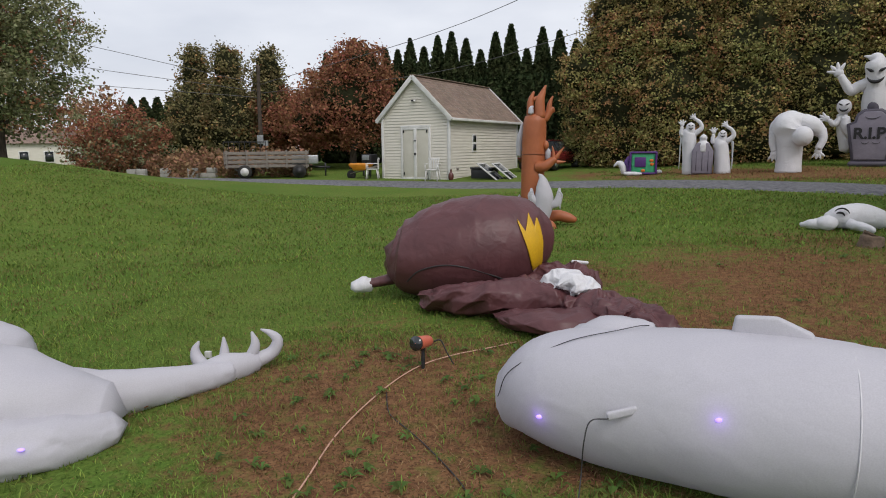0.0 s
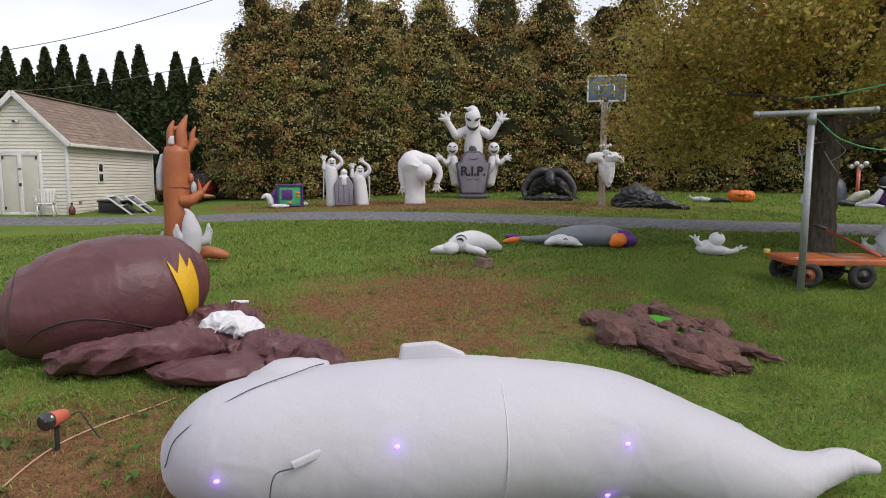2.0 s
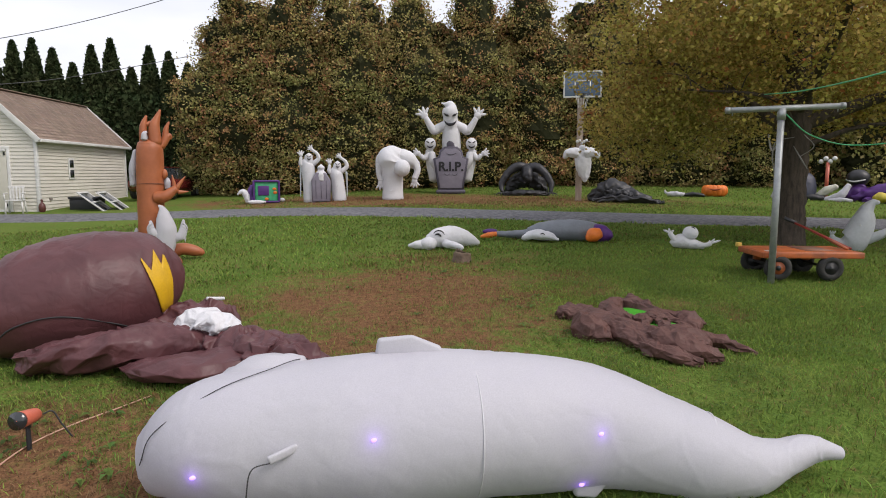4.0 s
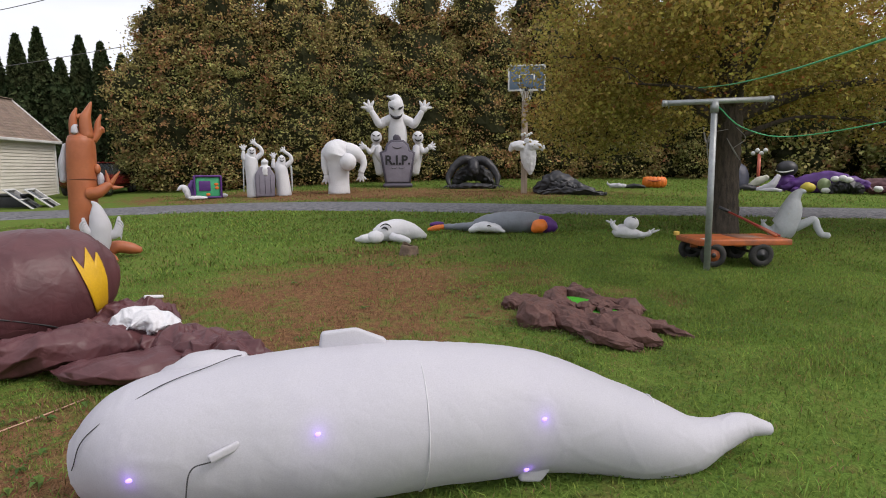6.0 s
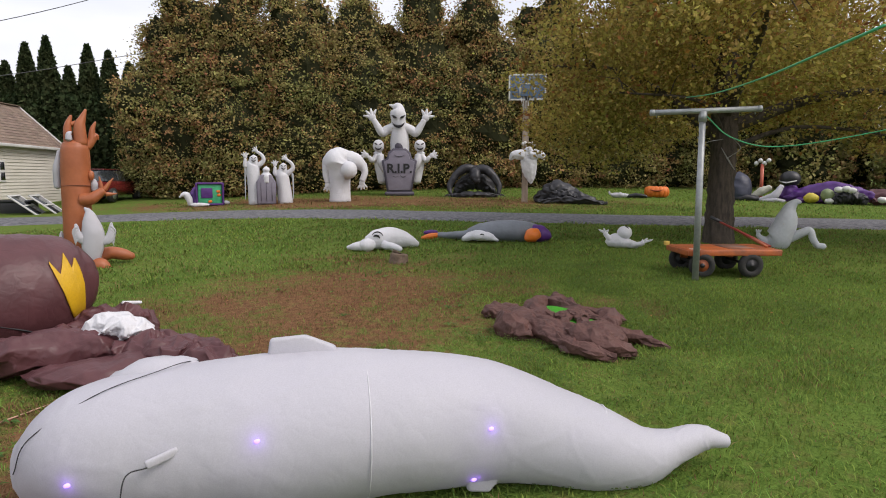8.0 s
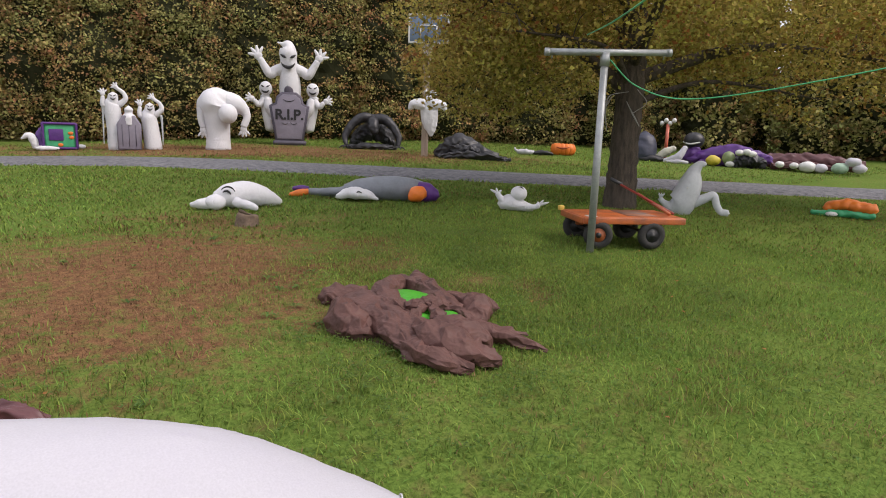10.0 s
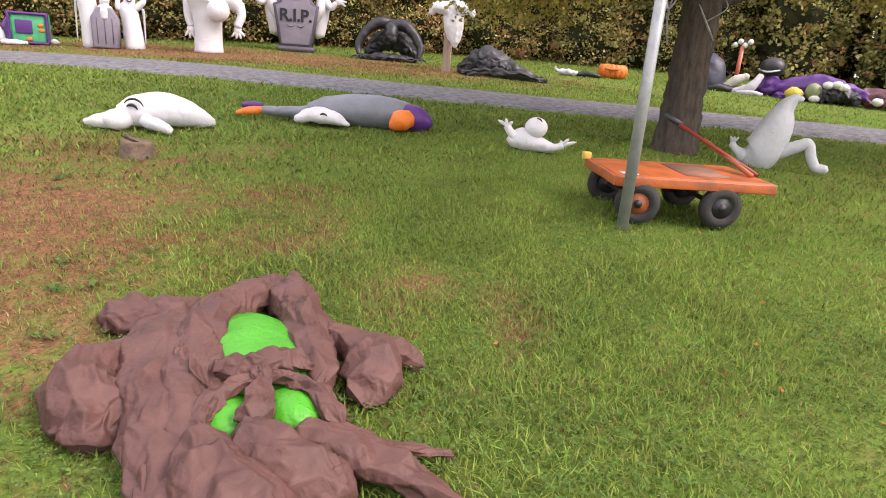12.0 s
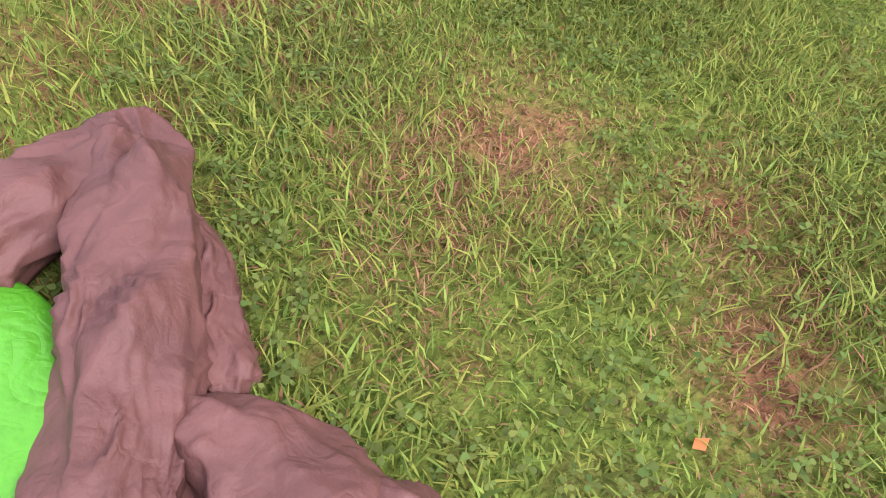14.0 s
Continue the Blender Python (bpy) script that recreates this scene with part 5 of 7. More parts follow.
def small_lying():
    t = thing("inflatable_ghost", facing(4.78, 9.38), "small white inflatable ghost lying face down", "inflatable", "lying ghosts")
    b = part("body", crumple(loft([(-0.28, -0.1, 0.14, 0.1), (-0.1, -0.06, 0.18, 0.17), (0.15, 0.05, 0.2, 0.18), (0.4, 0.12, 0.14, 0.13), (0.6, 0.2, 0.06, 0.05)], 28, 40), 0.012, 5, 1), NYLON_BRIGHT, t)
    part("arm", crumple(loft([(-0.2, -0.15, 0.1, 0.08), (-0.42, -0.2, 0.08, 0.08), (-0.6, -0.15, 0.05, 0.035)], 16, 20), 0.015, 8, 2), NYLON_BRIGHT, t)
    part("arm", crumple(loft([(0.0, -0.2, 0.1, 0.07), (0.2, -0.34, 0.07, 0.06), (0.3, -0.4, 0.04, 0.035)], 14, 18), 0.012, 8, 3), NYLON_BRIGHT, t)
    part("head", crumple(ball(0.13, (-0.27, -0.2, 0.1), (1.1, 1, 0.8)), 0.015, 7, 4), NYLON_BRIGHT, t)
    crescent(0.1, (-0.1, -0.225, 0.22), 0.3, 2.6, 0.012, INK, b, "eye_print")
    crescent(0.06, (-0.12, -0.232, 0.2), 0.2, 2.4, 0.016, INK, b, "eye_print")

    t = thing("inflatable_figure", facing(6.95, 9.25), "slate grey inflatable figure with orange feet and purple cap lying down", "inflatable")
    part("leg", rolls([(-1.08, 0.05, 0.1, 0.06), (-0.7, 0.0, 0.1, 0.09), (-0.35, 0.0, 0.12, 0.12)], 0.015, 6, 4), NYLON_GREY, t)
    part("body", crumple(loft([(-0.4, 0, 0.12, 0.12), (-0.1, 0.0, 0.17, 0.18), (0.3, 0, 0.19, 0.205), (0.65, 0, 0.18, 0.195), (0.92, 0, 0.15, 0.14)], 28, 40), 0.01, 5, 5), NYLON_GREY, t)
    part("cap", crumple(loft([(0.78, -0.02, 0.16, 0.17), (0.95, -0.03, 0.14, 0.16), (1.1, -0.03, 0.1, 0.09)], 22, 20), 0.01, 5, 6), NYLON_PURPLE, t, "purple cap")
    part("nose", crumple(loft([(0.88, -0.2, 0.17, 0.1), (0.76, -0.26, 0.13, 0.13), (0.66, -0.3, 0.07, 0.06)], 20, 20), 0.008, 6, 7), NYLON_PUMPKIN, t, "orange inflated hand")
    part("foot", crumple(loft([(-1.0, 0.02, 0.1, 0.05), (-1.14, -0.04, 0.08, 0.06), (-1.28, -0.08, 0.05, 0.03)], 14, 14), 0.008, 6, 8), NYLON_PUMPKIN, t, "orange inflated foot")
    part("shoe", loft([(-1.0, 0.05, 0.15, 0.035), (-1.12, 0.04, 0.15, 0.05), (-1.25, 0.05, 0.14, 0.03)], 12, 12), NYLON_PURPLE, t)
    f = part("mask", crumple(loft([(-0.5, -0.28, 0.06, 0.06), (-0.28, -0.26, 0.13, 0.12), (-0.02, -0.28, 0.1, 0.1), (0.15, -0.3, 0.04, 0.03)], 20, 26, 0.8), 0.02, 7, 9), NYLON_BRIGHT, t, "white ghost mask fabric")
    crescent(0.05, (-0.14, -0.385, 0.11), 0.6, 3.0, 0.012, INK, f, "eye_print")

    t = thing("inflatable_ghost", facing(8.42, 7.35), "small white inflatable baby ghost with raised hands", "inflatable", "lying ghosts")
    part("body", crumple(loft([(-0.28, 0, 0.12, 0.1), (-0.1, 0, 0.14, 0.14), (0.1, 0.0, 0.1, 0.1), (0.3, -0.02, 0.07, 0.05)], 24, 30), 0.015, 6, 11), NYLON_BRIGHT, t)
    h = part("head", ball(0.14, (0.04, -0.02, 0.3), (1.05, 0.9, 0.9), 22), NYLON_BRIGHT, t)
    crescent(0.06, (0.06, -0.125, 0.36), 0.4, 1.9, 0.011, INK, h, "eye_print")
    for s, rows in ((0, [(-0.22, -0.05, 0.16, 0.06), (-0.3, -0.06, 0.24, 0.05), (-0.33, -0.06, 0.29, 0.05)]), (1, [(0.2, -0.1, 0.08, 0.05), (0.34, -0.12, 0.1, 0.045), (0.4, -0.12, 0.13, 0.05)])):
        arm = part("arm", loft(rows, 14, 14), NYLON_BRIGHT, t)
        e = Vector(rows[-1][:3])
        for k in range(3):
            d = Vector((0.05 * (k - 1) * 1.3 + (0.05 if s else -0.02), -0.01, 0.06 - 0.02 * abs(k - 1)))
            part("finger", loft([(*e, 0.022), (*(e + d), 0.02), (*(e + d * 1.5), 0.006)], 8, 8), NYLON_BRIGHT, arm)
    t.scale = (0.88, 0.88, 0.92)

    t = thing("inflatable_ghost", facing(10.85, 5.88), "pale grey-white inflatable ghost bent over on the grass", "inflatable")
    b = part("body", crumple(loft([(-0.3, 0, 0.08, 0.12), (-0.12, 0, 0.16, 0.26), (0.0, 0, 0.4, 0.25), (0.06, 0, 0.62, 0.21), (0.1, 0, 0.8, 0.13), (0.2, 0, 0.92, 0.07), (0.3, 0, 0.93, 0.03)], 28, 50), 0.01, 4, 12), NYLON_GHOST, t)
    part("led_light", ball(0.018, (0.0, -0.25, 0.5), (1, 0.6, 1)), PLASTIC_WHITE, b)
    arm = part("arm", loft([(-0.3, -0.05, 0.12, 0.1), (-0.43, -0.08, 0.2, 0.055), (-0.5, -0.08, 0.27, 0.05)], 14, 14), NYLON_GHOST, t)
    for k in range(3):
        part("finger", loft([(-0.5, -0.08, 0.28, 0.02), (-0.52 + 0.04 * k, -0.1, 0.34, 0.018), (-0.53 + 0.05 * k, -0.1, 0.37, 0.006)], 8, 6), NYLON_GHOST, arm)
    part("leg", crumple(loft([(0.15, 0, 0.22, 0.1), (0.38, 0, 0.33, 0.085), (0.5, 0, 0.37, 0.075), (0.58, 0, 0.2, 0.07), (0.66, 0, 0.09, 0.065), (0.8, 0.0, 0.07, 0.06)], 18, 40), 0.006, 8, 13), NYLON_GHOST, t)

    t.scale = (0.8, 0.8, 0.88)

    x, y = 4.4, 8.12
    t = thing("tree_stump", pose(x, y, gz(x, y)), "low weathered tree stump in the worn lawn", "stump")
    part("wood", crumple(loft([(0, 0, -0.05, 0.17), (0, 0, 0.04, 0.145), (0.01, 0, 0.13, 0.13), (0.01, 0, 0.135, 0.1)], 24, 16, blunt=False), 0.01, 14, 1), STUMP, t)


big_ghost()
left_ghost()
brown_figure()
spotlight()
brown_pile()
tee_pole()
wagon()
small_lying()
cable("extension_cord", lie([(-1.25, 2.4), (-1.22, 2.65), (-1.18, 3.2), (-1.03, 3.8), (-0.85, 4.2), (-0.62, 4.42), (-0.36, 4.56), (-0.12, 4.7)]), 0.005, CORD_PEACH, "peach-coloured extension cord lying across worn lawn", "cord")
cable("power_cord", lie([(-1.0, 3.75), (-0.93, 3.45), (-0.8, 3.25), (-0.67, 3.06), (-0.45, 2.68), (-0.3, 2.3)], 0.008), 0.0035, CORD_DARK, "thin dark power cord lying in the grass", "cord")
# green clothesline wires from the pole's arm
cable("clothesline", [(7.16, 4.92, 2.5), (7.5, 4.72, 2.2), (8.01, 4.3, 2.1), (8.71, 3.09, 2.35), (9.9, 1.2, 2.9), (12.2, -2.5, 3.9)], 0.008, CORD_GREEN, "green plastic-coated clothesline wire", "clothesline")
near_arm = Vector((2.475, 0.873, 2.24))
cable("clothesline", [(6.95, 5.05, 2.72), (5.4, 3.6, 2.5), (3.9, 2.2, 2.34), near_arm], 0.006, CORD_GREEN, "green plastic-coated clothesline wire", "clothesline")
t = thing("clothesline_pole", pose(2.98, 0.45, gz(2.98, 0.45)), "white-painted steel T-shaped clothesline pole", "clothesline pole")
lift = near_arm.z - gz(2.98, 0.45)
part("post", rod((0, 0, -0.1), (0, 0, lift), 0.042, 0.04, 18), PLASTIC_WHITE, t)
arm = part("crossarm", rod((-0.52, 0.35, lift), (0.52, -0.35, lift), 0.036, None, 18), PLASTIC_WHITE, t)
part("end_cap", rod((-0.54, 0.363, lift), (-0.5, 0.337, lift), 0.039, None, 18), PLASTIC_WHITE, arm)
part("end_cap", rod((0.54, -0.363, lift), (0.5, -0.337, lift), 0.039, None, 18), PLASTIC_WHITE, arm)
# pale straps tied round the maple's trunk
for i, rows in enumerate(([(9.9, 7.0, 2.42, 0.02), (9.9, 6.92, 2.15, 0.03), (9.98, 6.86, 2.28, 0.015)], [(10.25, 6.74, 2.38, 0.012), (9.98, 6.9, 2.3, 0.02), (9.9, 6.9, 2.05, 0.02), (9.92, 6.86, 1.75, 0.01)],
                          [(10.2, 6.72, 2.22, 0.015), (10.29, 6.63, 2.0, 0.035), (10.38, 6.57, 1.84, 0.015)], [(10.38, 6.66, 2.42, 0.012), (10.5, 6.55, 2.22, 0.02), (10.31, 6.65, 2.05, 0.015)])):
    tagged(link("strap", loft(rows, 8, 24, 0.35), STRAP), "pale webbing strap tied round the maple trunk", "strap", "trunk straps")


# ---- things by the hedge ----
def hand5(parent, at, way, size, material, spread=0.9, n=4):
    """An inflatable hand: a palm and n stubby fingers that fan round way, in the x-z plane."""
    at, way = Vector(at), Vector(way).normalized()
    palm = part("hand", ball(size * 0.42, at, (1, 0.6, 1), 14), material, parent)
    for k in range(n):
        a = (k / (n - 1) - 0.5) * 2 * spread
        d = Vector((way.x * math.cos(a) - way.z * math.sin(a), 0, way.x * math.sin(a) + way.z * math.cos(a)))
        part("finger", loft([(*(at + d * size * 0.25), size * 0.17), (*(at + d * size * 0.6), size * 0.16), (*(at + d * size * 0.92), size * 0.08)], 10, 8), material, palm)
    return palm


def ghost_face(parent, at, s, y):
    """Printed eyes and a grin, standing proud of the fabric."""
    for k in (-1, 1):
        rows = [(at[0] + k * s * 0.5, y, at[2] + s * 0.34, 0.012), (at[0] + k * s * 0.28, y - 0.01, at[2] + s * 0.2, s * 0.11), (at[0] + k * s * 0.12, y, at[2] + s * 0.14, 0.012)]
        part("eye_print", loft(rows, 8, 10, 0.8), INK, parent)
    rows = [(at[0] + s * 0.45 * math.cos(a), y + 0.0, at[2] - s * 0.05 + s * 0.42 * math.sin(a), s * 0.1 * math.sin(math.pi * k / 10) + 0.004) for k, a in enumerate(np.linspace(3.4, 6.0, 11))]
    part("mouth_print", loft(rows, 8, 20), INK, parent)


def letters(text, size, m, material, parent, depth=0.008, name="lettering"):
    cu = bpy.data.curves.new("lettering", "FONT")
    cu.body, cu.size, cu.extrude, cu.align_x = text, size, depth, "CENTER"
    cu.offset = size * 0.03
    tmp = new("lettering_curve", cu)
    me = bpy.data.meshes.new_from_object(tmp.evaluated_get(bpy.context.evaluated_depsgraph_get()))
    bpy.data.objects.remove(tmp)
    me.transform(m)
    me.materials.append(material)
    ob = new(name, me)
    ob.parent = parent
    return ob


def slab(outline, y0, y1, bevel=0.03):
    """A tombstone-like plate: an outline in x-z, from y0 to y1."""
    bm = bmesh.new()
    a = [bm.verts.new((x, y0, z)) for x, z in outline]
    f = bm.faces.new(a)
    ex = bmesh.ops.extrude_face_region(bm, geom=[f])
    bmesh.ops.translate(bm, verts=[v for v in ex["geom"] if isinstance(v, bmesh.types.BMVert)], vec=(0, y1 - y0, 0))
    bmesh.ops.recalc_face_normals(bm, faces=bm.faces)
    bmesh.ops.bevel(bm, geom=[e for e in bm.edges if abs(e.verts[0].co.y - e.verts[1].co.y) < 1e-4], offset=bevel, segments=3, affect="EDGES", profile=0.5)
    return bm


def rip_ghost():
    t = thing("inflatable_tombstone", facing(11.0, 20.35), "tall inflatable tombstone scene with three white ghosts rising behind", "inflatable")
    part("base", box(1.08, 0.7, 0.16, (0, 0.1, 0.07), 0.07), NYLON_STONE_DARK, t)
    outline = [(-0.46, 0.12), (0.46, 0.12), (0.65, 1.28), (0.46, 1.36), (0.41, 1.58), (0.23, 1.72), (-0.23, 1.72), (-0.41, 1.58), (-0.46, 1.36), (-0.65, 1.28)]
    stone = part("tombstone", slab(outline, -0.18, 0.22, 0.06), NYLON_STONE_DARK, t, "grey printed tombstone")
    inner = [(x * 0.86, 0.2 + (z - 0.12) * 0.9) for x, z in outline]
    face = part("tombstone_face", slab(inner, -0.215, -0.17, 0.02), NYLON_STONE, stone)
    part("crest", crumple(ball(0.19, (0, 0.0, 1.78), (0.9, 0.6, 1.3), 18), 0.015, 8, 1), NYLON_STONE_DARK, stone)
    m = Matrix.Translation((0, -0.226, 0.84)) @ Matrix.Rotation(radians(90), 4, "X")
    letters("R.I.P.", 0.46, m, INK, face)
    crescent(0.3, (0, -0.226, 1.72), 4.0, 5.4, 0.012, INK, face, "scroll_print")
    for k in (-1, 1):
        crescent(0.12, (k * 0.14, -0.226, 0.8), 3.6, 5.8, 0.01, INK, face, "scroll_print")
    g = part("ghost", crumple(loft([(0, 0.35, 0.3, 0.3), (0.02, 0.3, 1.4, 0.34), (0.02, 0.25, 1.95, 0.35), (0, 0.2, 2.45, 0.3), (-0.02, 0.12, 2.75, 0.27), (-0.03, 0.1, 3.0, 0.29), (-0.05, 0.1, 3.2, 0.2), (-0.22, 0.1, 3.26, 0.07), (-0.36, 0.08, 3.3, 0.02)], 26, 60), 0.012, 3, 2), NYLON_BRIGHT, t, "white ghost with a sinister grin")
    ghost_face(g, (-0.02, 0, 2.74), 0.5, -0.17)
    for s in (-1, 1):
        arm = part("arm", loft([(s * 0.15, 0.2, 2.5, 0.2), (s * 0.45, 0.18, 2.4, 0.17), (s * 0.62, 0.12, 2.3, 0.15), (s * 0.8, 0.08, 2.55, 0.12), (s * 0.92, 0.05, 2.76, 0.1)], 18, 30), NYLON_BRIGHT, t)
        hand5(arm, (s * 0.98, 0.05, 2.85), (s * 0.45, 0, 0.9), 0.34, NYLON_BRIGHT, 0.95, 4)
        b = part("small_ghost", crumple(loft([(s * 0.6, 0.3, 0.5, 0.2), (s * 0.72, 0.25, 1.1, 0.2), (s * 0.78, 0.2, 1.45, 0.16), (s * 0.8, 0.18, 1.6, 0.15)], 18, 24), 0.01, 5, 3), NYLON_BRIGHT, t, "small smiling white ghost")
        part("head", ball(0.22, (s * 0.76, 0.1, 1.82), (0.95, 0.9, 1.05), 18), NYLON_BRIGHT, b)
        ghost_face(b, (s * 0.76, 0, 1.82), 0.28, -0.12)
        part("robe_fold", loft([(s * 0.5, 0.1, 0.9, 0.12), (s * 0.66, 0.05, 1.2, 0.15), (s * 0.7, 0.05, 1.5, 0.12)], 14, 14), NYLON_BRIGHT, b)
        arm = part("arm", loft([(s * 0.82, 0.1, 1.48, 0.1), (s * 0.98, 0.05, 1.3, 0.1), (s * 1.12, 0.0, 1.42, 0.07)], 14, 16), NYLON_BRIGHT, t)
        hand5(arm, (s * 1.2, 0.0, 1.47), (s * 0.9, 0, 0.25), 0.24, NYLON_BRIGHT, 0.8, 4)


def bent_ghost():
    t = thing("inflatable_ghost", facing(8.2, 19.3), "tall white inflatable ghost folded over at the waist", "inflatable")
    part("body", crumple(loft([(0, 0, 0.0, 0.36), (0, 0, 0.5, 0.34), (-0.02, 0, 1.0, 0.4), (-0.02, 0, 1.3, 0.5), (0.1, -0.05, 1.5, 0.38), (0.2, -0.1, 1.6, 0.2)], 28, 50), 0.012, 3, 1), NYLON_BRIGHT, t)
    part("shoulders", crumple(loft([(-0.44, 0, 1.05, 0.14), (-0.3, 0.0, 1.35, 0.24), (0.1, 0.0, 1.45, 0.24), (0.5, 0, 1.35, 0.25), (0.78, 0, 1.12, 0.15)], 22, 40), 0.01, 4, 2), NYLON_BRIGHT, t)
    part("head", ball(0.27, (0.3, -0.38, 1.03), (1, 0.9, 1.05), 22), NYLON_BRIGHT, t)
    for s, rows in ((-1, [(-0.43, -0.05, 1.15, 0.14), (-0.45, -0.08, 0.85, 0.1), (-0.4, -0.1, 0.62, 0.08)]), (1, [(0.74, 0, 1.2, 0.16), (0.82, -0.05, 0.95, 0.11), (0.72, -0.1, 0.68, 0.1)])):
        arm = part("arm", loft(rows, 16, 20), NYLON_BRIGHT, t)
        hand5(arm, (rows[-1][0], rows[-1][1], rows[-1][2] - 0.08), (0.1, 0, -1), 0.24, NYLON_BRIGHT, 0.8, 4)


def three_ghosts():
    t = thing("inflatable_tombstone", facing(6.15, 20.2), "inflatable of two tall skeletal ghosts behind a small tombstone", "inflatable")
    outline = [(-0.3, 0.0), (0.3, 0.0), (0.31, 0.7), (0.16, 0.95), (-0.16, 0.95), (-0.31, 0.7)]
    stone = part("tombstone", slab([(x - 0.13, z) for x, z in outline], -0.28, 0.0, 0.05), NYLON_STONE, t, "lavender grey tombstone")
    for x in (-0.3, -0.13, 0.04):
        part("panel_line", box(0.015, 0.01, 0.6, (x, -0.285, 0.4)), NYLON_STONE_DARK, stone)
    part("small_ghost", crumple(loft([(-0.12, -0.1, 0.7, 0.2), (-0.12, -0.12, 0.92, 0.18), (-0.12, -0.12, 1.02, 0.1), (-0.12, -0.13, 1.12, 0.12), (-0.12, -0.13, 1.18, 0.08)], 16, 20), 0.02, 6, 3), NYLON_BRIGHT, t, "little white ghost")
    for i, (x, h, up) in enumerate(((-0.5, 1.55, 1), (0.42, 1.3, -1))):
        b = part("ghost", crumple(loft([(x + 0.04, 0.1, 0.0, 0.25), (x, 0.1, 0.6, 0.22), (x - 0.05, 0.1, h - 0.35, 0.21), (x - 0.02, 0.08, h - 0.2, 0.15), (x, 0.05, h - 0.05, 0.12), (x, 0.05, h, 0.07)], 20, 30), 0.015, 4, i), NYLON_BRIGHT, t, "tall white skeletal ghost")
        ghost_face(b, (x, 0, h - 0.1), 0.15, -0.1)
        a1 = part("arm", loft([(x - 0.12, 0.08, h - 0.35, 0.09), (x - 0.27, 0.05, h - 0.32, 0.07), (x - 0.26, 0.03, h - 0.1, 0.05)], 12, 16), NYLON_BRIGHT, t)
        hand5(a1, (x - 0.26, 0.03, h - 0.02), (-0.1, 0, 1), 0.16, NYLON_BRIGHT)
        a2 = part("arm", loft([(x + 0.12, 0.08, h - 0.32, 0.09), (x + 0.3, 0.05, h - 0.15, 0.07), (x + 0.26, 0.04, h + 0.02, 0.055), (x + 0.1, 0.03, h + 0.14, 0.05)], 12, 20), NYLON_BRIGHT, t)
        hand5(a2, (x + 0.08, 0.03, h + 0.17), (-0.6, 0, 0.6), 0.15, NYLON_BRIGHT)
        part("sleeve_rag", crumple(loft([(x + (-0.3 if up > 0 else 0.3), 0.05, 0.15, 0.015), (x + (-0.28 if up > 0 else 0.3), 0.05, h - 0.5, 0.03), (x + (-0.27 if up > 0 else 0.28), 0.05, h - 0.32, 0.04)], 8, 14), 0.01, 9, 5), NYLON_GHOST, t)


def monster_box():
    t = thing("inflatable_box", facing(4.45, 21.4), "green and purple inflatable toy box with a white ghost beside it", "inflatable")
    body = part("box", crumple(box(0.95, 0.8, 0.86, (0.05, 0.1, 0.46), 0.1), 0.02, 3, 2, ridge=False), NYLON_TEAL, t)
    for z in (0.06, 0.87):
        part("edging", loft([(-0.42, -0.32, z, 0.045), (0.05, -0.33, z, 0.04), (0.52, -0.32, z, 0.045)], 10, 14), NYLON_PURPLE, body)
    for x in (-0.43, 0.53):
        part("edging", loft([(x, -0.32, 0.04, 0.045), (x, -0.33, 0.45, 0.04), (x, -0.32, 0.88, 0.045)], 10, 14), NYLON_PURPLE, body)
    part("patch_print", box(0.42, 0.03, 0.38, (-0.06, -0.315, 0.5), 0.02), NYLON_PURPLE, body)
    for x, z in ((0.36, 0.56), (0.38, 0.42), (0.05, 0.17)):
        part("spot_print", ball(0.08, (x, -0.31, z), (1, 0.25, 0.7), 12), NYLON_PUMPKIN, body)
    part("drape", crumple(loft([(-0.5, 0.0, 0.1, 0.16), (-0.55, 0, 0.4, 0.14), (-0.48, 0.1, 0.68, 0.1)], 14, 18), 0.03, 6, 4), NYLON_PURPLE, t)
    part("ghost", crumple(loft([(-0.65, -0.15, 0.05, 0.1), (-0.72, -0.15, 0.3, 0.13), (-0.85, -0.15, 0.45, 0.11), (-1.05, -0.15, 0.35, 0.04)], 16, 24), 0.02, 6, 5), NYLON_BRIGHT, t, "small drooping white ghost")
    part("ghost_foot", crumple(loft([(-0.65, -0.35, 0.05, 0.06), (-0.35, -0.4, 0.06, 0.08), (0.0, -0.4, 0.05, 0.05)], 12, 14), 0.02, 6, 6), NYLON_BRIGHT, t)
    t.scale = (0.84, 0.84, 0.84)
    part("ghost_hand", crumple(ball(0.1, (0.65, -0.1, 0.12), (1.2, 0.8, 0.7), 14), 0.02, 7, 7), NYLON_BRIGHT, t)


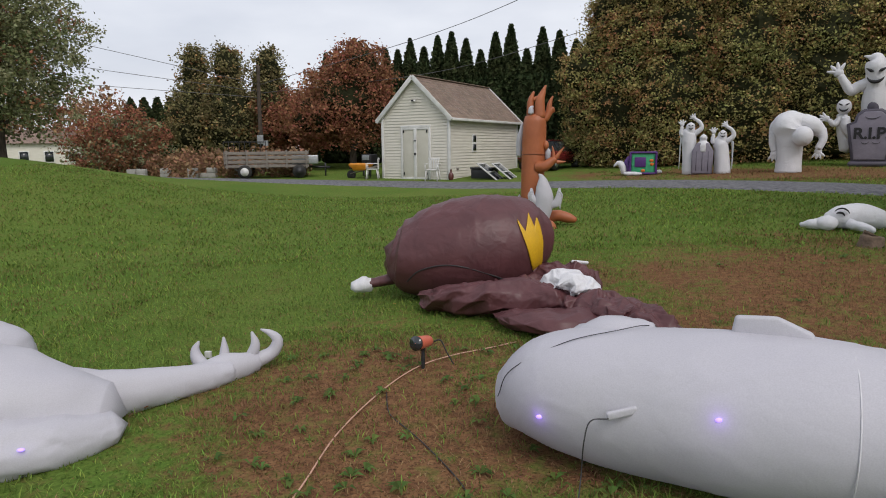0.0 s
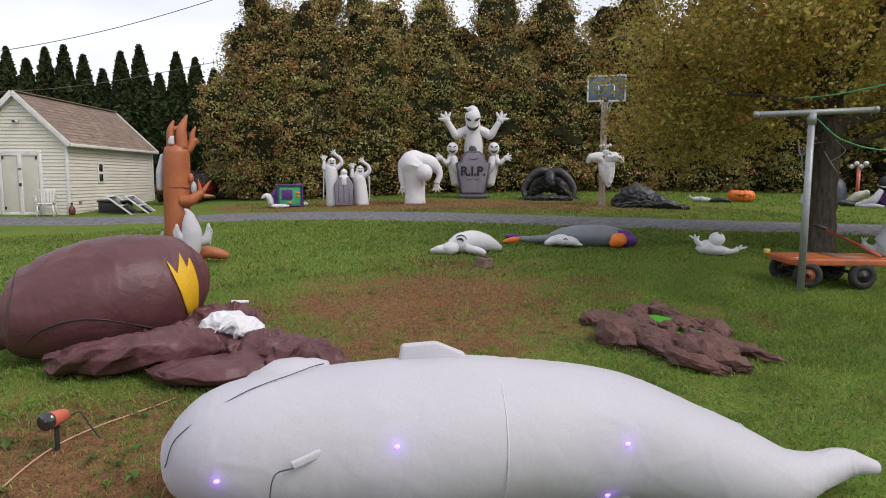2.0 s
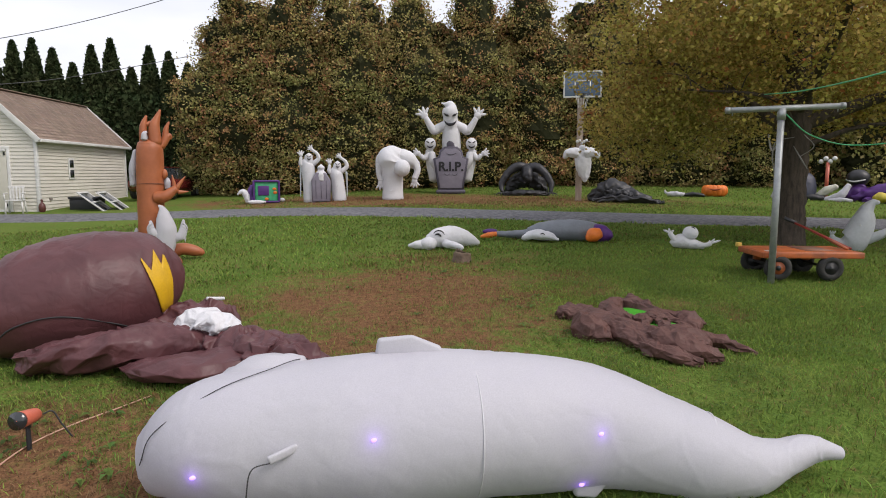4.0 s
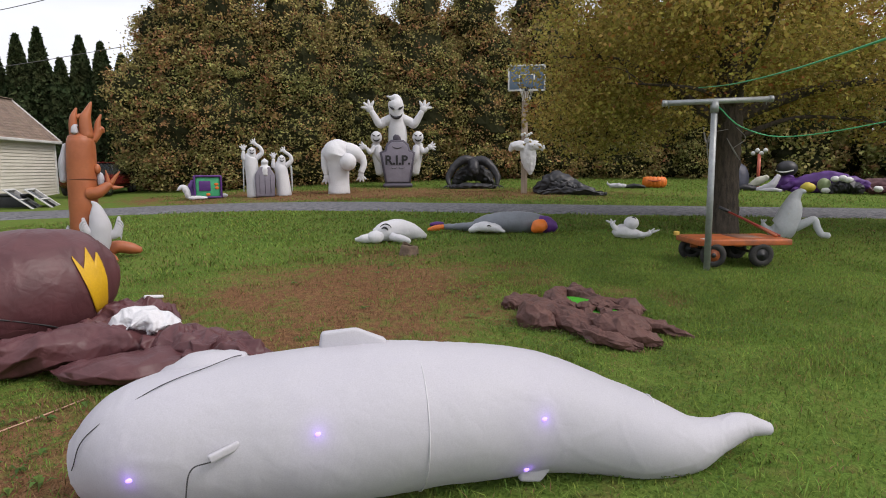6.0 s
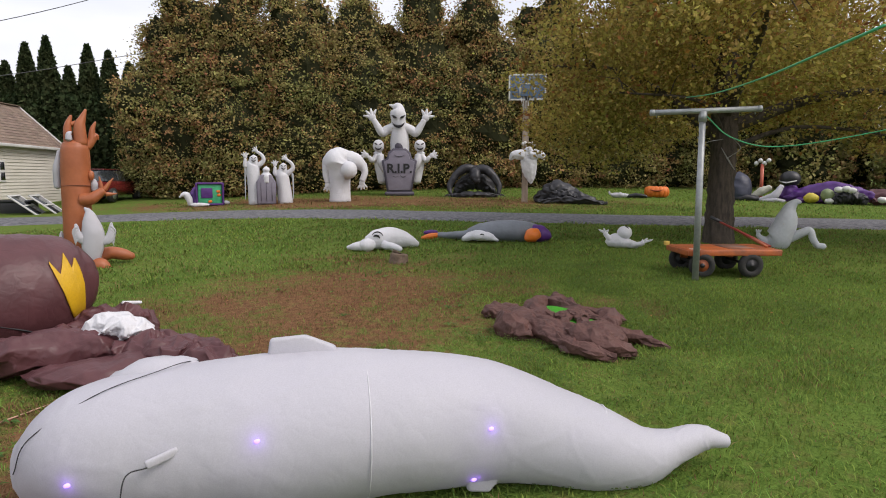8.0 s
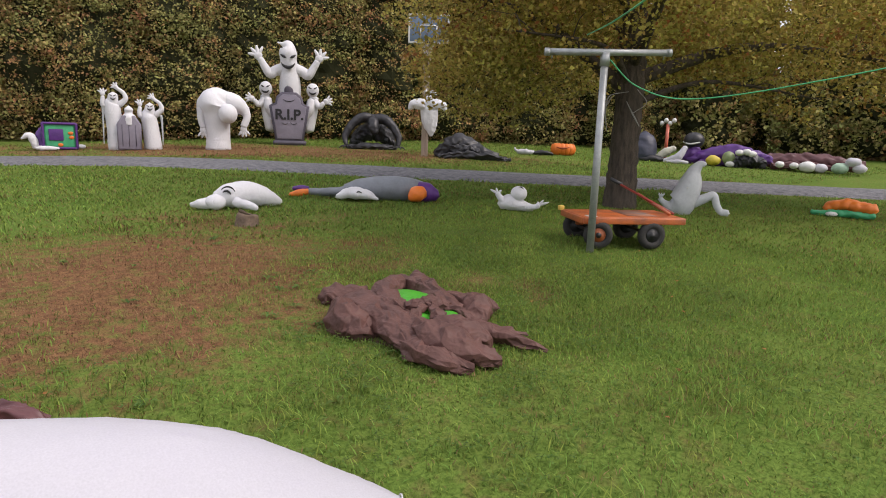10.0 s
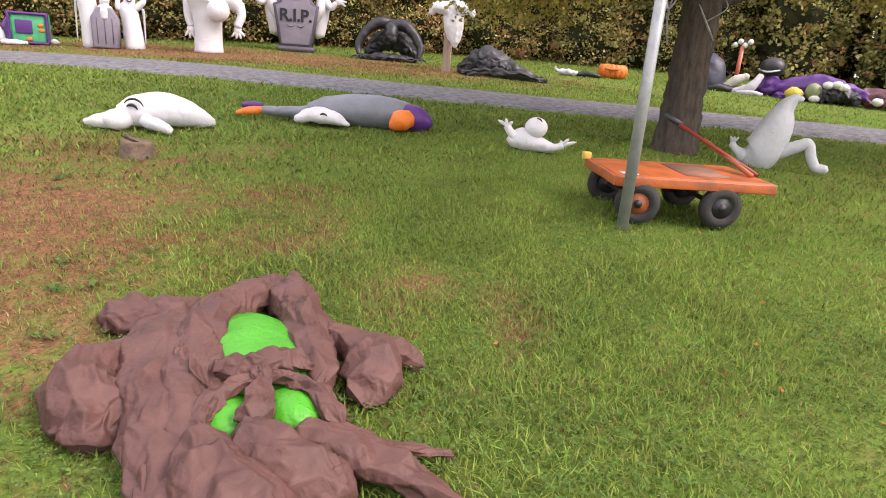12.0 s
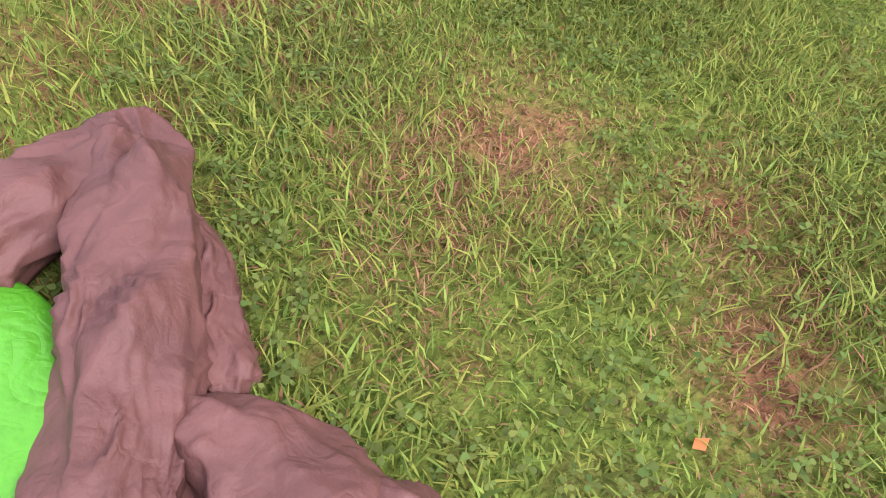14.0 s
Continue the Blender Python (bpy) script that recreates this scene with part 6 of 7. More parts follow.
def black_reaper():
    t = thing("inflatable_reaper", facing(13.1, 18.5), "half-collapsed black inflatable figure hunched forward on long arms", "inflatable")
    part("robe", nylon([(-0.7, 0.4, 0.08, 0.16), (-0.45, 0.38, 0.42, 0.26), (0.0, 0.36, 0.58, 0.32), (0.42, 0.38, 0.42, 0.26), (0.7, 0.4, 0.08, 0.16)], 0.05, 41, 14, 16, 1.0, floor=-0.02), NYLON_BLACK, t)
    part("hood", crumple(loft([(-0.05, 0.1, 0.95, 0.17), (0.0, -0.12, 0.86, 0.2), (0.04, -0.28, 0.66, 0.18), (0.06, -0.34, 0.5, 0.1)], 22, 30), 0.03, 5, 3), NYLON_BLACK, t)
    for s, ends in ((-1, [(0.0, 0.1, 0.98, 0.16), (-0.38, 0.02, 1.0, 0.17), (-0.72, -0.1, 0.74, 0.14), (-0.9, -0.2, 0.38, 0.11), (-0.86, -0.32, 0.1, 0.07)]), (1, [(0.0, 0.1, 0.98, 0.16), (0.38, 0.02, 0.97, 0.17), (0.7, -0.1, 0.7, 0.14), (0.86, -0.2, 0.38, 0.11), (0.84, -0.32, 0.1, 0.07)])):
        arm = part("arm", crumple(loft(ends, 16, 40), 0.02, 6, 4), NYLON_BLACK, t)
        for k in range(4):
            part("claw", loft([(s * 0.86, -0.33, 0.1, 0.03), (s * 0.86 + 0.1 * (k - 1.5), -0.4, 0.07, 0.024), (s * 0.86 + 0.15 * (k - 1.5), -0.46, 0.0, 0.006)], 8, 8), NYLON_BLACK, arm)
    part("slack_cloth", nylon([(-0.8, -0.25, 0.04, 0.1), (-0.3, -0.35, 0.08, 0.16), (0.3, -0.35, 0.08, 0.15), (0.75, -0.28, 0.04, 0.08)], 0.03, 43, 12, 14, 0.7, floor=-0.03), NYLON_BLACK, t)


def heap(name, m, rows_list, material, label, seed, amp=0.05, names=None):
    t = thing(name, m, label, "inflatable")
    for i, (rows, flat) in enumerate(rows_list):
        part("slack_cloth", nylon(rows, amp, seed + i, 14, 18, flat, cuts=2), material, t)
    return t


def hoop():
    x, y = 13.15, 15.75
    t = thing("basketball_hoop", facing(x, y), "basketball hoop with a blue backboard on a wooden post", "basketball hoop")
    part("post", box(0.2, 0.2, 4.2, (0, 0, 1.9), 0.015), WOOD_POST, t)
    part("mount", box(0.12, 0.4, 0.3, (0, -0.2, 3.5), 0.01), BLACK_STEEL, t)
    b = part("backboard", box(1.12, 0.03, 0.76, (0.04, -0.4, 3.62), 0.008), PANEL_BLUE, t)
    for sx, sz, at in ((1.16, 0.05, (0.04, -0.41, 4.0)), (1.16, 0.05, (0.04, -0.41, 3.24)), (0.05, 0.8, (-0.52, -0.41, 3.62)), (0.05, 0.8, (0.6, -0.41, 3.62))):
        part("border", box(sx, 0.04, sz, at, 0.008), TRIM_WHITE, b)
    for sx, sz, at in ((0.46, 0.03, (0.04, -0.425, 3.72)), (0.03, 0.36, (-0.19, -0.425, 3.54)), (0.03, 0.36, (0.27, -0.425, 3.54))):
        part("target_stripe", box(sx, 0.01, sz, at), TRIM_WHITE, b)
    rim = part("rim", loft([(0.04 + 0.225 * math.cos(a), -0.68 + 0.225 * math.sin(a), 3.28, 0.011) for a in np.linspace(0, 6.28, 25)], 6, 60, blunt=False), BLACK_STEEL, t)
    part("rim_bracket", box(0.12, 0.1, 0.12, (0.04, -0.44, 3.27), 0.01), BLACK_STEEL, rim)
    for k in range(12):
        a = k * math.pi / 6
        part("net_cord", loft([(0.04 + 0.22 * math.cos(a), -0.68 + 0.22 * math.sin(a), 3.27, 0.005), (0.04 + 0.15 * math.cos(a + 0.3), -0.68 + 0.15 * math.sin(a + 0.3), 3.05, 0.005), (0.04 + 0.12 * math.cos(a), -0.68 + 0.12 * math.sin(a), 2.88, 0.004)], 5, 8), TRIM_WHITE, rim)
    g = thing("hanging_ghost", facing(x - 0.05, y - 0.16), "white cloth ghost hung with spread arms on the wooden post", "decoration")
    part("robe", crumple(loft([(0.12, -0.08, 0.62, 0.04), (0.12, -0.08, 0.8, 0.15), (0.08, -0.08, 1.05, 0.23), (0.05, -0.08, 1.35, 0.26), (0.03, -0.08, 1.62, 0.22)], 40, 40, 0.45, up=(0, 1, 0), pleat=(0.25, 7, 2)), 0.02, 6, 1), NYLON_BRIGHT, g)
    for s in (-1, 1):
        part("sleeve", crumple(loft([(s * 0.1, -0.1, 1.52, 0.17), (s * 0.3, -0.1, 1.54, 0.15), (s * 0.45, -0.1, 1.5, 0.12), (s * 0.54, -0.1, 1.38, 0.05)], 24, 24, 0.8, up=(0, 1, 0), pleat=(0.2, 5, 3)), 0.02, 6, 2), NYLON_BRIGHT, g)
    for i in range(6):
        part("skull_bauble", ball(0.05, (-0.14 + 0.07 * i, -0.1, 1.88 + 0.04 * math.sin(i * 2.1)), seg=12), PLASTIC_WHITE, g)
    part("head_fabric", crumple(ball(0.1, (0.05, -0.1, 1.68), (1.3, 0.8, 1), 14), 0.03, 8, 3), NYLON_BRIGHT, g)


def flower_pumpkin():
    t = thing("inflatable_pumpkin", facing(18.7, 15.0), "deflated orange inflatable pumpkin on the grass", "inflatable")
    for k in range(7):
        a = (k - 3) * 0.42
        part("rib", crumple(ball(0.2, (0.3 * math.sin(a), -0.18 * math.cos(a), 0.2), (0.75, 0.75, 1.0), 16), 0.02, 6, k), NYLON_PUMPKIN, t)
    part("face_print", loft([(-0.22, -0.38, 0.28, 0.01), (0, -0.4, 0.24, 0.035), (0.22, -0.38, 0.28, 0.01)], 8, 14), mat("dark_orange_print", (0.35, 0.06, 0.01), 0.6), t)
    t = thing("deflated_ghost", facing(17.3, 15.5), "small white and black deflated inflatable on the grass", "inflatable")
    part("body", rolls([(-0.25, 0, 0.08, 0.07), (0.0, 0, 0.1, 0.12), (0.3, 0, 0.08, 0.08)], 0.03, 6, 2), NYLON_WHITE, t)
    part("tail", rolls([(0.25, 0, 0.06, 0.07), (0.6, 0.0, 0.09, 0.11), (0.95, 0, 0.05, 0.06)], 0.03, 6, 3), NYLON_BLACK, t)
    part("hand", loft([(-0.2, 0, 0.1, 0.05), (-0.33, 0, 0.16, 0.04), (-0.34, 0, 0.24, 0.02)], 10, 10), NYLON_WHITE, t)


def right_heaps():
    m = facing(21.4, 10.7)
    k = 0.0092

    def at(cx, cy, dy=0.0):
        return ((cx - 900) * k, dy, max(0.02, (215 - cy) * k))

    t = thing("inflatable_monster", m @ pose(-2.45, 0, 0), "dark navy inflatable monster slumped in a heap", "inflatable")
    part("body", crumple(loft([(-0.1, 0, 0.1, 0.5), (0, 0, 0.4, 0.5), (0.05, 0, 0.75, 0.38), (0.05, 0, 0.95, 0.2)], 24, 30), 0.04, 3, 1), mat("navy_nylon", (0.035, 0.04, 0.07), 0.5), t)
    part("base", rolls([(-0.6, -0.2, 0.12, 0.14), (0, -0.3, 0.14, 0.2), (0.7, -0.2, 0.1, 0.14)], 0.03, 4, 2), NYLON_BLACK, t)
    part("arm", crumple(loft([(-0.75, -0.2, 0.1, 0.12), (-0.62, -0.2, 0.4, 0.14), (-0.55, -0.2, 0.68, 0.06)], 14, 18), 0.02, 6, 3), NYLON_WHITE, t, "white sleeve")
    t = thing("deflated_skeleton", m @ pose(-1.5, -0.1, 0), "white deflated skeleton limbs heaped together", "inflatable")
    for i, rows in enumerate(([(-0.5, 0, 0.1, 0.1), (-0.2, 0, 0.35, 0.14), (0.1, 0, 0.5, 0.1)], [(-0.2, -0.2, 0.06, 0.08), (0.2, -0.2, 0.2, 0.14), (0.45, -0.1, 0.55, 0.08)], [(-0.1, -0.3, 0.05, 0.06), (0.3, -0.35, 0.08, 0.08), (0.55, -0.3, 0.04, 0.05)])):
        part("limb", crumple(loft(rows, 14, 18), 0.03, 7, i), mat("ivory_nylon", (0.62, 0.6, 0.5), 0.5) if i == 0 else NYLON_WHITE, t)
    t = thing("inflatable_spider", m @ pose(-0.85, 0.2, 0), "black and white striped inflatable ball on purple fabric", "inflatable")
    part("ball", ball(0.3, (0, 0, 0.78), (1.1, 1, 0.9), 20), NYLON_BLACK, t)
    part("stripe", loft([(-0.33, -0.02, 0.72, 0.02), (-0.1, -0.3, 0.66, 0.025), (0.2, -0.25, 0.72, 0.02)], 8, 20), PLASTIC_WHITE, t)
    part("support", rolls([(-0.2, 0, 0.15, 0.25), (0, 0, 0.35, 0.28), (0.1, 0, 0.55, 0.2)], 0.03, 4, 6), NYLON_PURPLE, t)
    heap("deflated_witch", m @ pose(0.3, 0.1, 0), [([(-1.3, 0, 0.12, 0.2), (-0.6, 0, 0.28, 0.3), (0.2, 0, 0.4, 0.34), (0.8, 0.1, 0.3, 0.25), (1.3, 0, 0.14, 0.14)], 0.9), ([(-0.9, -0.3, 0.08, 0.12), (0.0, -0.35, 0.1, 0.16), (0.7, -0.3, 0.08, 0.12)], 0.8)], NYLON_PURPLE, "collapsed purple inflatable witch heaped on the grass", 60)
    heap("deflated_cauldron", m @ pose(0.85, -0.35, 0), [([(-0.45, 0, 0.12, 0.16), (0.0, 0, 0.22, 0.24), (0.45, 0, 0.12, 0.16)], 0.9)], NYLON_BLACK, "collapsed black inflatable cauldron", 66)
    t = thing("deflated_pumpkins", m @ pose(-0.2, -0.5, 0), "small yellow and green inflatables piled together", "inflatable")
    part("body", crumple(ball(0.2, (0, 0, 0.17), (1.1, 0.8, 0.8), 16), 0.03, 6, 1), mat("yellow_green_nylon", (0.62, 0.5, 0.05), 0.5), t)
    part("body", crumple(ball(0.22, (0.45, 0.1, 0.25), (0.9, 0.8, 1.0), 16), 0.02, 6, 2), mat("sage_nylon", (0.24, 0.3, 0.14), 0.5), t)
    for x, z in ((0.75, 0.42), (0.95, 0.45), (1.1, 0.4), (0.5, 0.06), (1.9, 0.12), (2.3, 0.1)):
        part("skull", crumple(ball(0.12, (x, 0, z + 0.02), (1.1, 0.9, 0.8), 12), 0.02, 8, x), PLASTIC_WHITE, t)
    heap("deflated_tree", m @ pose(2.7, 0.2, 0), [([(-1.3, 0, 0.2, 0.24), (-0.4, 0, 0.25, 0.28), (0.6, 0, 0.22, 0.26), (1.3, 0, 0.16, 0.2)], 0.9), ([(-1.2, -0.4, 0.08, 0.1), (-0.3, -0.4, 0.12, 0.14), (0.5, -0.4, 0.08, 0.1)], 0.8)], NYLON_BROWN, "collapsed brown inflatable tree trunk lying in a roll", 70)
    t = thing("deflated_ghosts", m @ pose(3.2, -0.5, 0), "white and mint inflatables collapsed beside the brown roll", "inflatable")
    for i, (x, z, r, mt) in enumerate(((-0.75, 0.1, 0.2, PLASTIC_WHITE), (-0.4, 0.08, 0.16, NYLON_WHITE), (0.1, 0.1, 0.2, mat("mint_nylon", (0.35, 0.5, 0.38), 0.5)), (0.42, 0.3, 0.17, NYLON_WHITE), (0.6, 0.12, 0.16, NYLON_WHITE))):
        part("body", crumple(ball(r, (x, 0, z), (1.2, 0.9, 0.8), 14), 0.03, 6, i), mt, t)
    # ornament on a stake behind the navy heap
    t = thing("skull_totem", m @ pose(-1.75, 0.7, 0), "orange stake topped with white skulls", "decoration")
    part("stake", rod((0, 0, 0), (0, 0, 1.3), 0.06), PLASTIC_ORANGE, t)
    for i in range(4):
        part("skull", ball(0.08, (-0.2 + 0.13 * i, 0, 1.32 + 0.1 * (i % 2)), seg=10), PLASTIC_WHITE, t)
    x, y = 13.3, 4.45
    t = thing("deflated_scarecrow", facing(x, y), "orange and green deflated inflatable on the lawn", "inflatable")
    part("body", rolls([(-0.2, 0, 0.14, 0.1), (0.1, 0, 0.2, 0.14), (0.5, 0, 0.15, 0.12)], 0.03, 6, 1), NYLON_PUMPKIN, t)
    part("leaves", rolls([(-0.4, -0.1, 0.05, 0.06), (0, -0.12, 0.06, 0.08), (0.5, -0.1, 0.05, 0.07)], 0.03, 8, 2), NYLON_TEAL, t)
    part("tag", ball(0.07, (-0.1, -0.2, 0.05), (1.4, 0.8, 0.6), 10), PLASTIC_WHITE, t)


def orange_trunk():
    t = thing("inflatable_tree", facing(0.42, 11.0), "orange-brown inflatable dead tree with clawed branches and white ghosts", "inflatable")
    k = 0.00336

    def p(cx, cy, y=0.0, r=0.05):
        return ((cx - 210) * k, y, (745 - cy) * k, r)

    part("trunk", crumple(loft([p(185, 742, 0, 0.2), p(180, 600, 0, 0.2), p(182, 400, 0, 0.205), p(187, 230, 0, 0.2), p(188, 185, 0, 0.17)], 26, 50), 0.008, 3, 1), NYLON_ORANGE, t)
    part("seam", loft([p(185 + 62 * math.cos(a), 380 + 6 * math.sin(a), -0.207 * abs(math.sin(a)), 0.006) for a in np.linspace(3.14, 6.28, 16)], 6, 30), mat("dark_orange_seam", (0.2, 0.06, 0.025), 0.6), t)
    for rows in ([p(165, 190, 0, 0.07), p(165, 110, 0, 0.055), p(180, 60, 0, 0.018)], [p(212, 190, -0.05, 0.1), p(212, 110, -0.05, 0.08), p(225, 70, -0.05, 0.05), p(240, 32, -0.05, 0.016)], [p(235, 200, 0, 0.07), p(255, 170, 0, 0.06), p(262, 120, 0, 0.04), p(276, 85, 0, 0.015)], [p(255, 180, 0, 0.05), p(272, 150, 0, 0.05), p(284, 165, 0, 0.015)], [p(180, 100, 0, 0.04), p(200, 92, 0, 0.04)]):
        part("branch", loft(rows, 14, 18), NYLON_ORANGE, t)
    arm = part("branch_arm", loft([p(205, 440, -0.15, 0.1), p(240, 435, -0.22, 0.09), p(275, 410, -0.22, 0.07), p(292, 400, -0.22, 0.06)], 16, 20), NYLON_ORANGE, t)
    for rows in ([p(285, 400, -0.22, 0.035), p(282, 370, -0.22, 0.025), p(276, 335, -0.22, 0.008)], [p(295, 395, -0.22, 0.04), p(315, 365, -0.22, 0.025), p(333, 342, -0.22, 0.008)], [p(300, 415, -0.22, 0.04), p(322, 415, -0.22, 0.025), p(344, 413, -0.22, 0.008)]):
        part("finger", loft(rows, 10, 12), NYLON_ORANGE, arm)
    part("knot", ball(0.06, p(245, 330, -0.1)[:3], (0.8, 0.8, 1.3), 12), NYLON_ORANGE, t)
    for rows in ([p(230, 720, -0.1, 0.12), p(300, 690, -0.12, 0.1), p(360, 700, -0.15, 0.09), p(400, 712, -0.16, 0.05)], [p(220, 740, -0.3, 0.1), p(260, 735, -0.4, 0.11), p(290, 760, -0.45, 0.07)]):
        part("root", loft(rows, 16, 20), NYLON_ORANGE, t)
    g = part("ghost", crumple(loft([p(225, 745, -0.32, 0.08), p(230, 680, -0.34, 0.14), p(238, 600, -0.34, 0.16), p(232, 540, -0.34, 0.12), p(225, 495, -0.34, 0.06), p(210, 475, -0.34, 0.015)], 20, 30, 0.7, up=(0, 1, 0)), 0.008, 7, 2), NYLON_WHITE, t, "white flapping ghost")
    for s, rows in ((-1, [p(215, 630, -0.36, 0.07), p(185, 605, -0.38, 0.06), p(172, 545, -0.38, 0.02)]), (1, [p(258, 630, -0.36, 0.07), p(300, 615, -0.38, 0.07), p(314, 545, -0.38, 0.02)])):
        w = part("wing", crumple(loft(rows, 14, 18, 0.4, up=(0, 1, 0)), 0.008, 8, 3), NYLON_WHITE, g)
        for k2 in range(5):
            a = Vector(rows[1][:3]).lerp(Vector(rows[2][:3]), k2 / 5)
            part("fringe", loft([(*a, 0.025), (*(a + Vector((s * 0.05, 0, -0.06))), 0.015), (*(a + Vector((s * 0.06, 0, -0.12))), 0.004)], 6, 6), NYLON_WHITE, w)
    part("ghost", crumple(loft([p(108, 385, 0.1, 0.05), p(112, 300, 0.1, 0.06), p(125, 220, 0.1, 0.03)], 14, 18), 0.008, 6, 4), NYLON_WHITE, t, "white ghost peeking from behind")
    part("ghost", loft([p(255, 400, -0.05, 0.04), p(256, 370, -0.05, 0.05), p(256, 350, -0.05, 0.03)], 14, 14), NYLON_WHITE, t)
    part("ghost", loft([p(166, 170, -0.1, 0.05), p(168, 145, -0.1, 0.04), p(178, 135, -0.1, 0.015)], 12, 12), NYLON_WHITE, t)
    part("ghost", loft([p(110, 640, 0.05, 0.05), p(112, 600, 0.05, 0.03), p(112, 585, 0.05, 0.01)], 12, 12), NYLON_WHITE, t)


rip_ghost()
bent_ghost()
three_ghosts()
monster_box()
black_reaper()
hoop()
heap("deflated_reaper", facing(14.0, 14.75), [([(-0.95, 0.1, 0.1, 0.16), (-0.6, 0.1, 0.3, 0.3), (-0.3, 0.1, 0.45, 0.34), (0.1, 0, 0.32, 0.28), (0.5, -0.1, 0.2, 0.2), (0.9, -0.1, 0.08, 0.1)], 0.85),
     ([(-0.8, -0.35, 0.06, 0.1), (-0.2, -0.35, 0.12, 0.18), (0.4, -0.4, 0.1, 0.16), (1.0, -0.4, 0.06, 0.1), (1.3, -0.45, 0.03, 0.04)], 0.7), ([(-0.5, -0.1, 0.3, 0.15), (0.0, -0.25, 0.28, 0.16), (0.4, -0.3, 0.18, 0.12)], 0.8)],
     NYLON_BLACK, "black deflated inflatable heaped beside the wooden post", 90)
flower_pumpkin()
right_heaps()
orange_trunk()


# ---- things round the shed ----
def plastic_chair(m):
    t = thing("plastic_chair", m, "white moulded plastic garden chair beside the shed", "chair", "plastic chairs")
    part("seat", box(0.46, 0.44, 0.03, (0, 0, 0.42), 0.012), PLASTIC_WHITE, t)
    for x in (-0.2, 0.2):
        part("leg", rod((x * 1.15, -0.22, 0), (x, -0.18, 0.42), 0.028, 0.022), PLASTIC_WHITE, t)
        part("leg", rod((x * 1.15, 0.26, 0), (x, 0.2, 0.42), 0.028, 0.022), PLASTIC_WHITE, t)
        part("armrest", box(0.05, 0.46, 0.03, (x * 1.18, 0, 0.64), 0.01), PLASTIC_WHITE, t)
        part("arm_support", rod((x * 1.15, -0.2, 0.42), (x * 1.18, -0.2, 0.63), 0.02), PLASTIC_WHITE, t)
    back = part("backrest", box(0.44, 0.03, 0.08, (0, 0.27, 0.82), 0.012), PLASTIC_WHITE, t)
    for k in range(5):
        part("slat", box(0.05, 0.022, 0.4, (-0.17 + 0.085 * k, 0.25, 0.62), 0.006), PLASTIC_WHITE, back)
    return t


def around_shed():
    for lx, ly, turn in ((-0.42, -0.55, 20), (-3.35, -0.35, -60)):
        plastic_chair(SHED @ pose(lx, ly, 0, 0, 0, turn))
    t = thing("garden_urn", SHED @ pose(0.12, -0.12, 0), "small dark red ceramic urn at the shed corner", "urn")
    part("body", loft([(0, 0, 0, 0.06), (0, 0, 0.12, 0.1), (0, 0, 0.25, 0.09), (0, 0, 0.34, 0.035), (0, 0, 0.42, 0.04)], 16, 20), mat("dark_red_ceramic", (0.12, 0.035, 0.03), 0.4), t)
    t = thing("storage_bin", SHED @ pose(1.0, 0.9, 0), "black lidded plastic storage bin beside the shed", "bin")
    part("body", box(0.9, 0.55, 0.42, (0, 0, 0.21), 0.04), PLASTIC_BLACK, t)
    part("lid", box(0.96, 0.6, 0.07, (0, 0, 0.45), 0.025), PLASTIC_BLACK, t)
    for i in range(2):
        m = SHED @ pose(1.55 + i * 0.42, 0.35 + i * 0.35, 0.0, 0, 0, 8)
        t = thing("storm_window", m, "white framed glass storm window leaning at an angle", "window sash", "leaning windows")
        tilt = Matrix.Rotation(radians(-38), 4, "Y")
        for sx, sy, at in ((0.07, 0.9, (-0.48, 0, 0)), (0.07, 0.9, (0.48, 0, 0)), (1.03, 0.07, (0, -0.42, 0)), (1.03, 0.07, (0, 0.42, 0)), (0.05, 0.9, (0, 0, 0))):
            bm = box(sx, sy, 0.04, at, 0.006)
            bm.transform(Matrix.Translation((0, 0, 0.33)) @ tilt.inverted())
            part("frame", bm, PLASTIC_WHITE, t)
        bm = box(0.94, 0.82, 0.01)
        bm.transform(Matrix.Translation((0, 0, 0.33)) @ tilt.inverted())
        part("pane", bm, GLASS_DARK, t)
    car()
    trailer()
    # yellow machine by the far corner of the shed
    t = thing("wheelbarrow", SHED @ pose(-4.1, -0.1, 0.0, 0, 0, 10), "yellow wheelbarrow tub beside the shed", "wheelbarrow")
    bm = box(0.9, 0.55, 0.3, (0, 0, 0.5), 0.08)
    for v in bm.verts:
        if v.co.z < 0.5:
            v.co.x *= 0.7
            v.co.y *= 0.7
    part("tub", bm, CAR_YELLOW, t)
    part("wheel", rod((-0.45, -0.05, 0.18), (-0.45, 0.05, 0.18), 0.18, None, 20), RUBBER, t)
    for y in (-0.22, 0.22):
        part("handle", rod((-0.45, y * 0.3, 0.22), (0.85, y, 0.55), 0.02), WOOD_GREY, t)
        part("leg", rod((0.25, y, 0.38), (0.3, y, 0.0), 0.02), BLACK_STEEL, t)
    t = thing("garden_grill", SHED @ pose(-4.5, 1.0, 0.0), "dark covered garden machine beyond the shed", "grill")
    part("body", box(0.5, 0.5, 0.5, (0, 0, 0.75), 0.06), BLACK_STEEL, t)
    for x, y in ((-0.2, -0.2), (0.2, -0.2), (-0.2, 0.2), (0.2, 0.2)):
        part("leg", rod((x, y, 0), (x, y, 0.55), 0.025), BLACK_STEEL, t)
    part("panel", box(0.36, 0.02, 0.2, (0, -0.26, 0.85), 0.01), GALV, t)


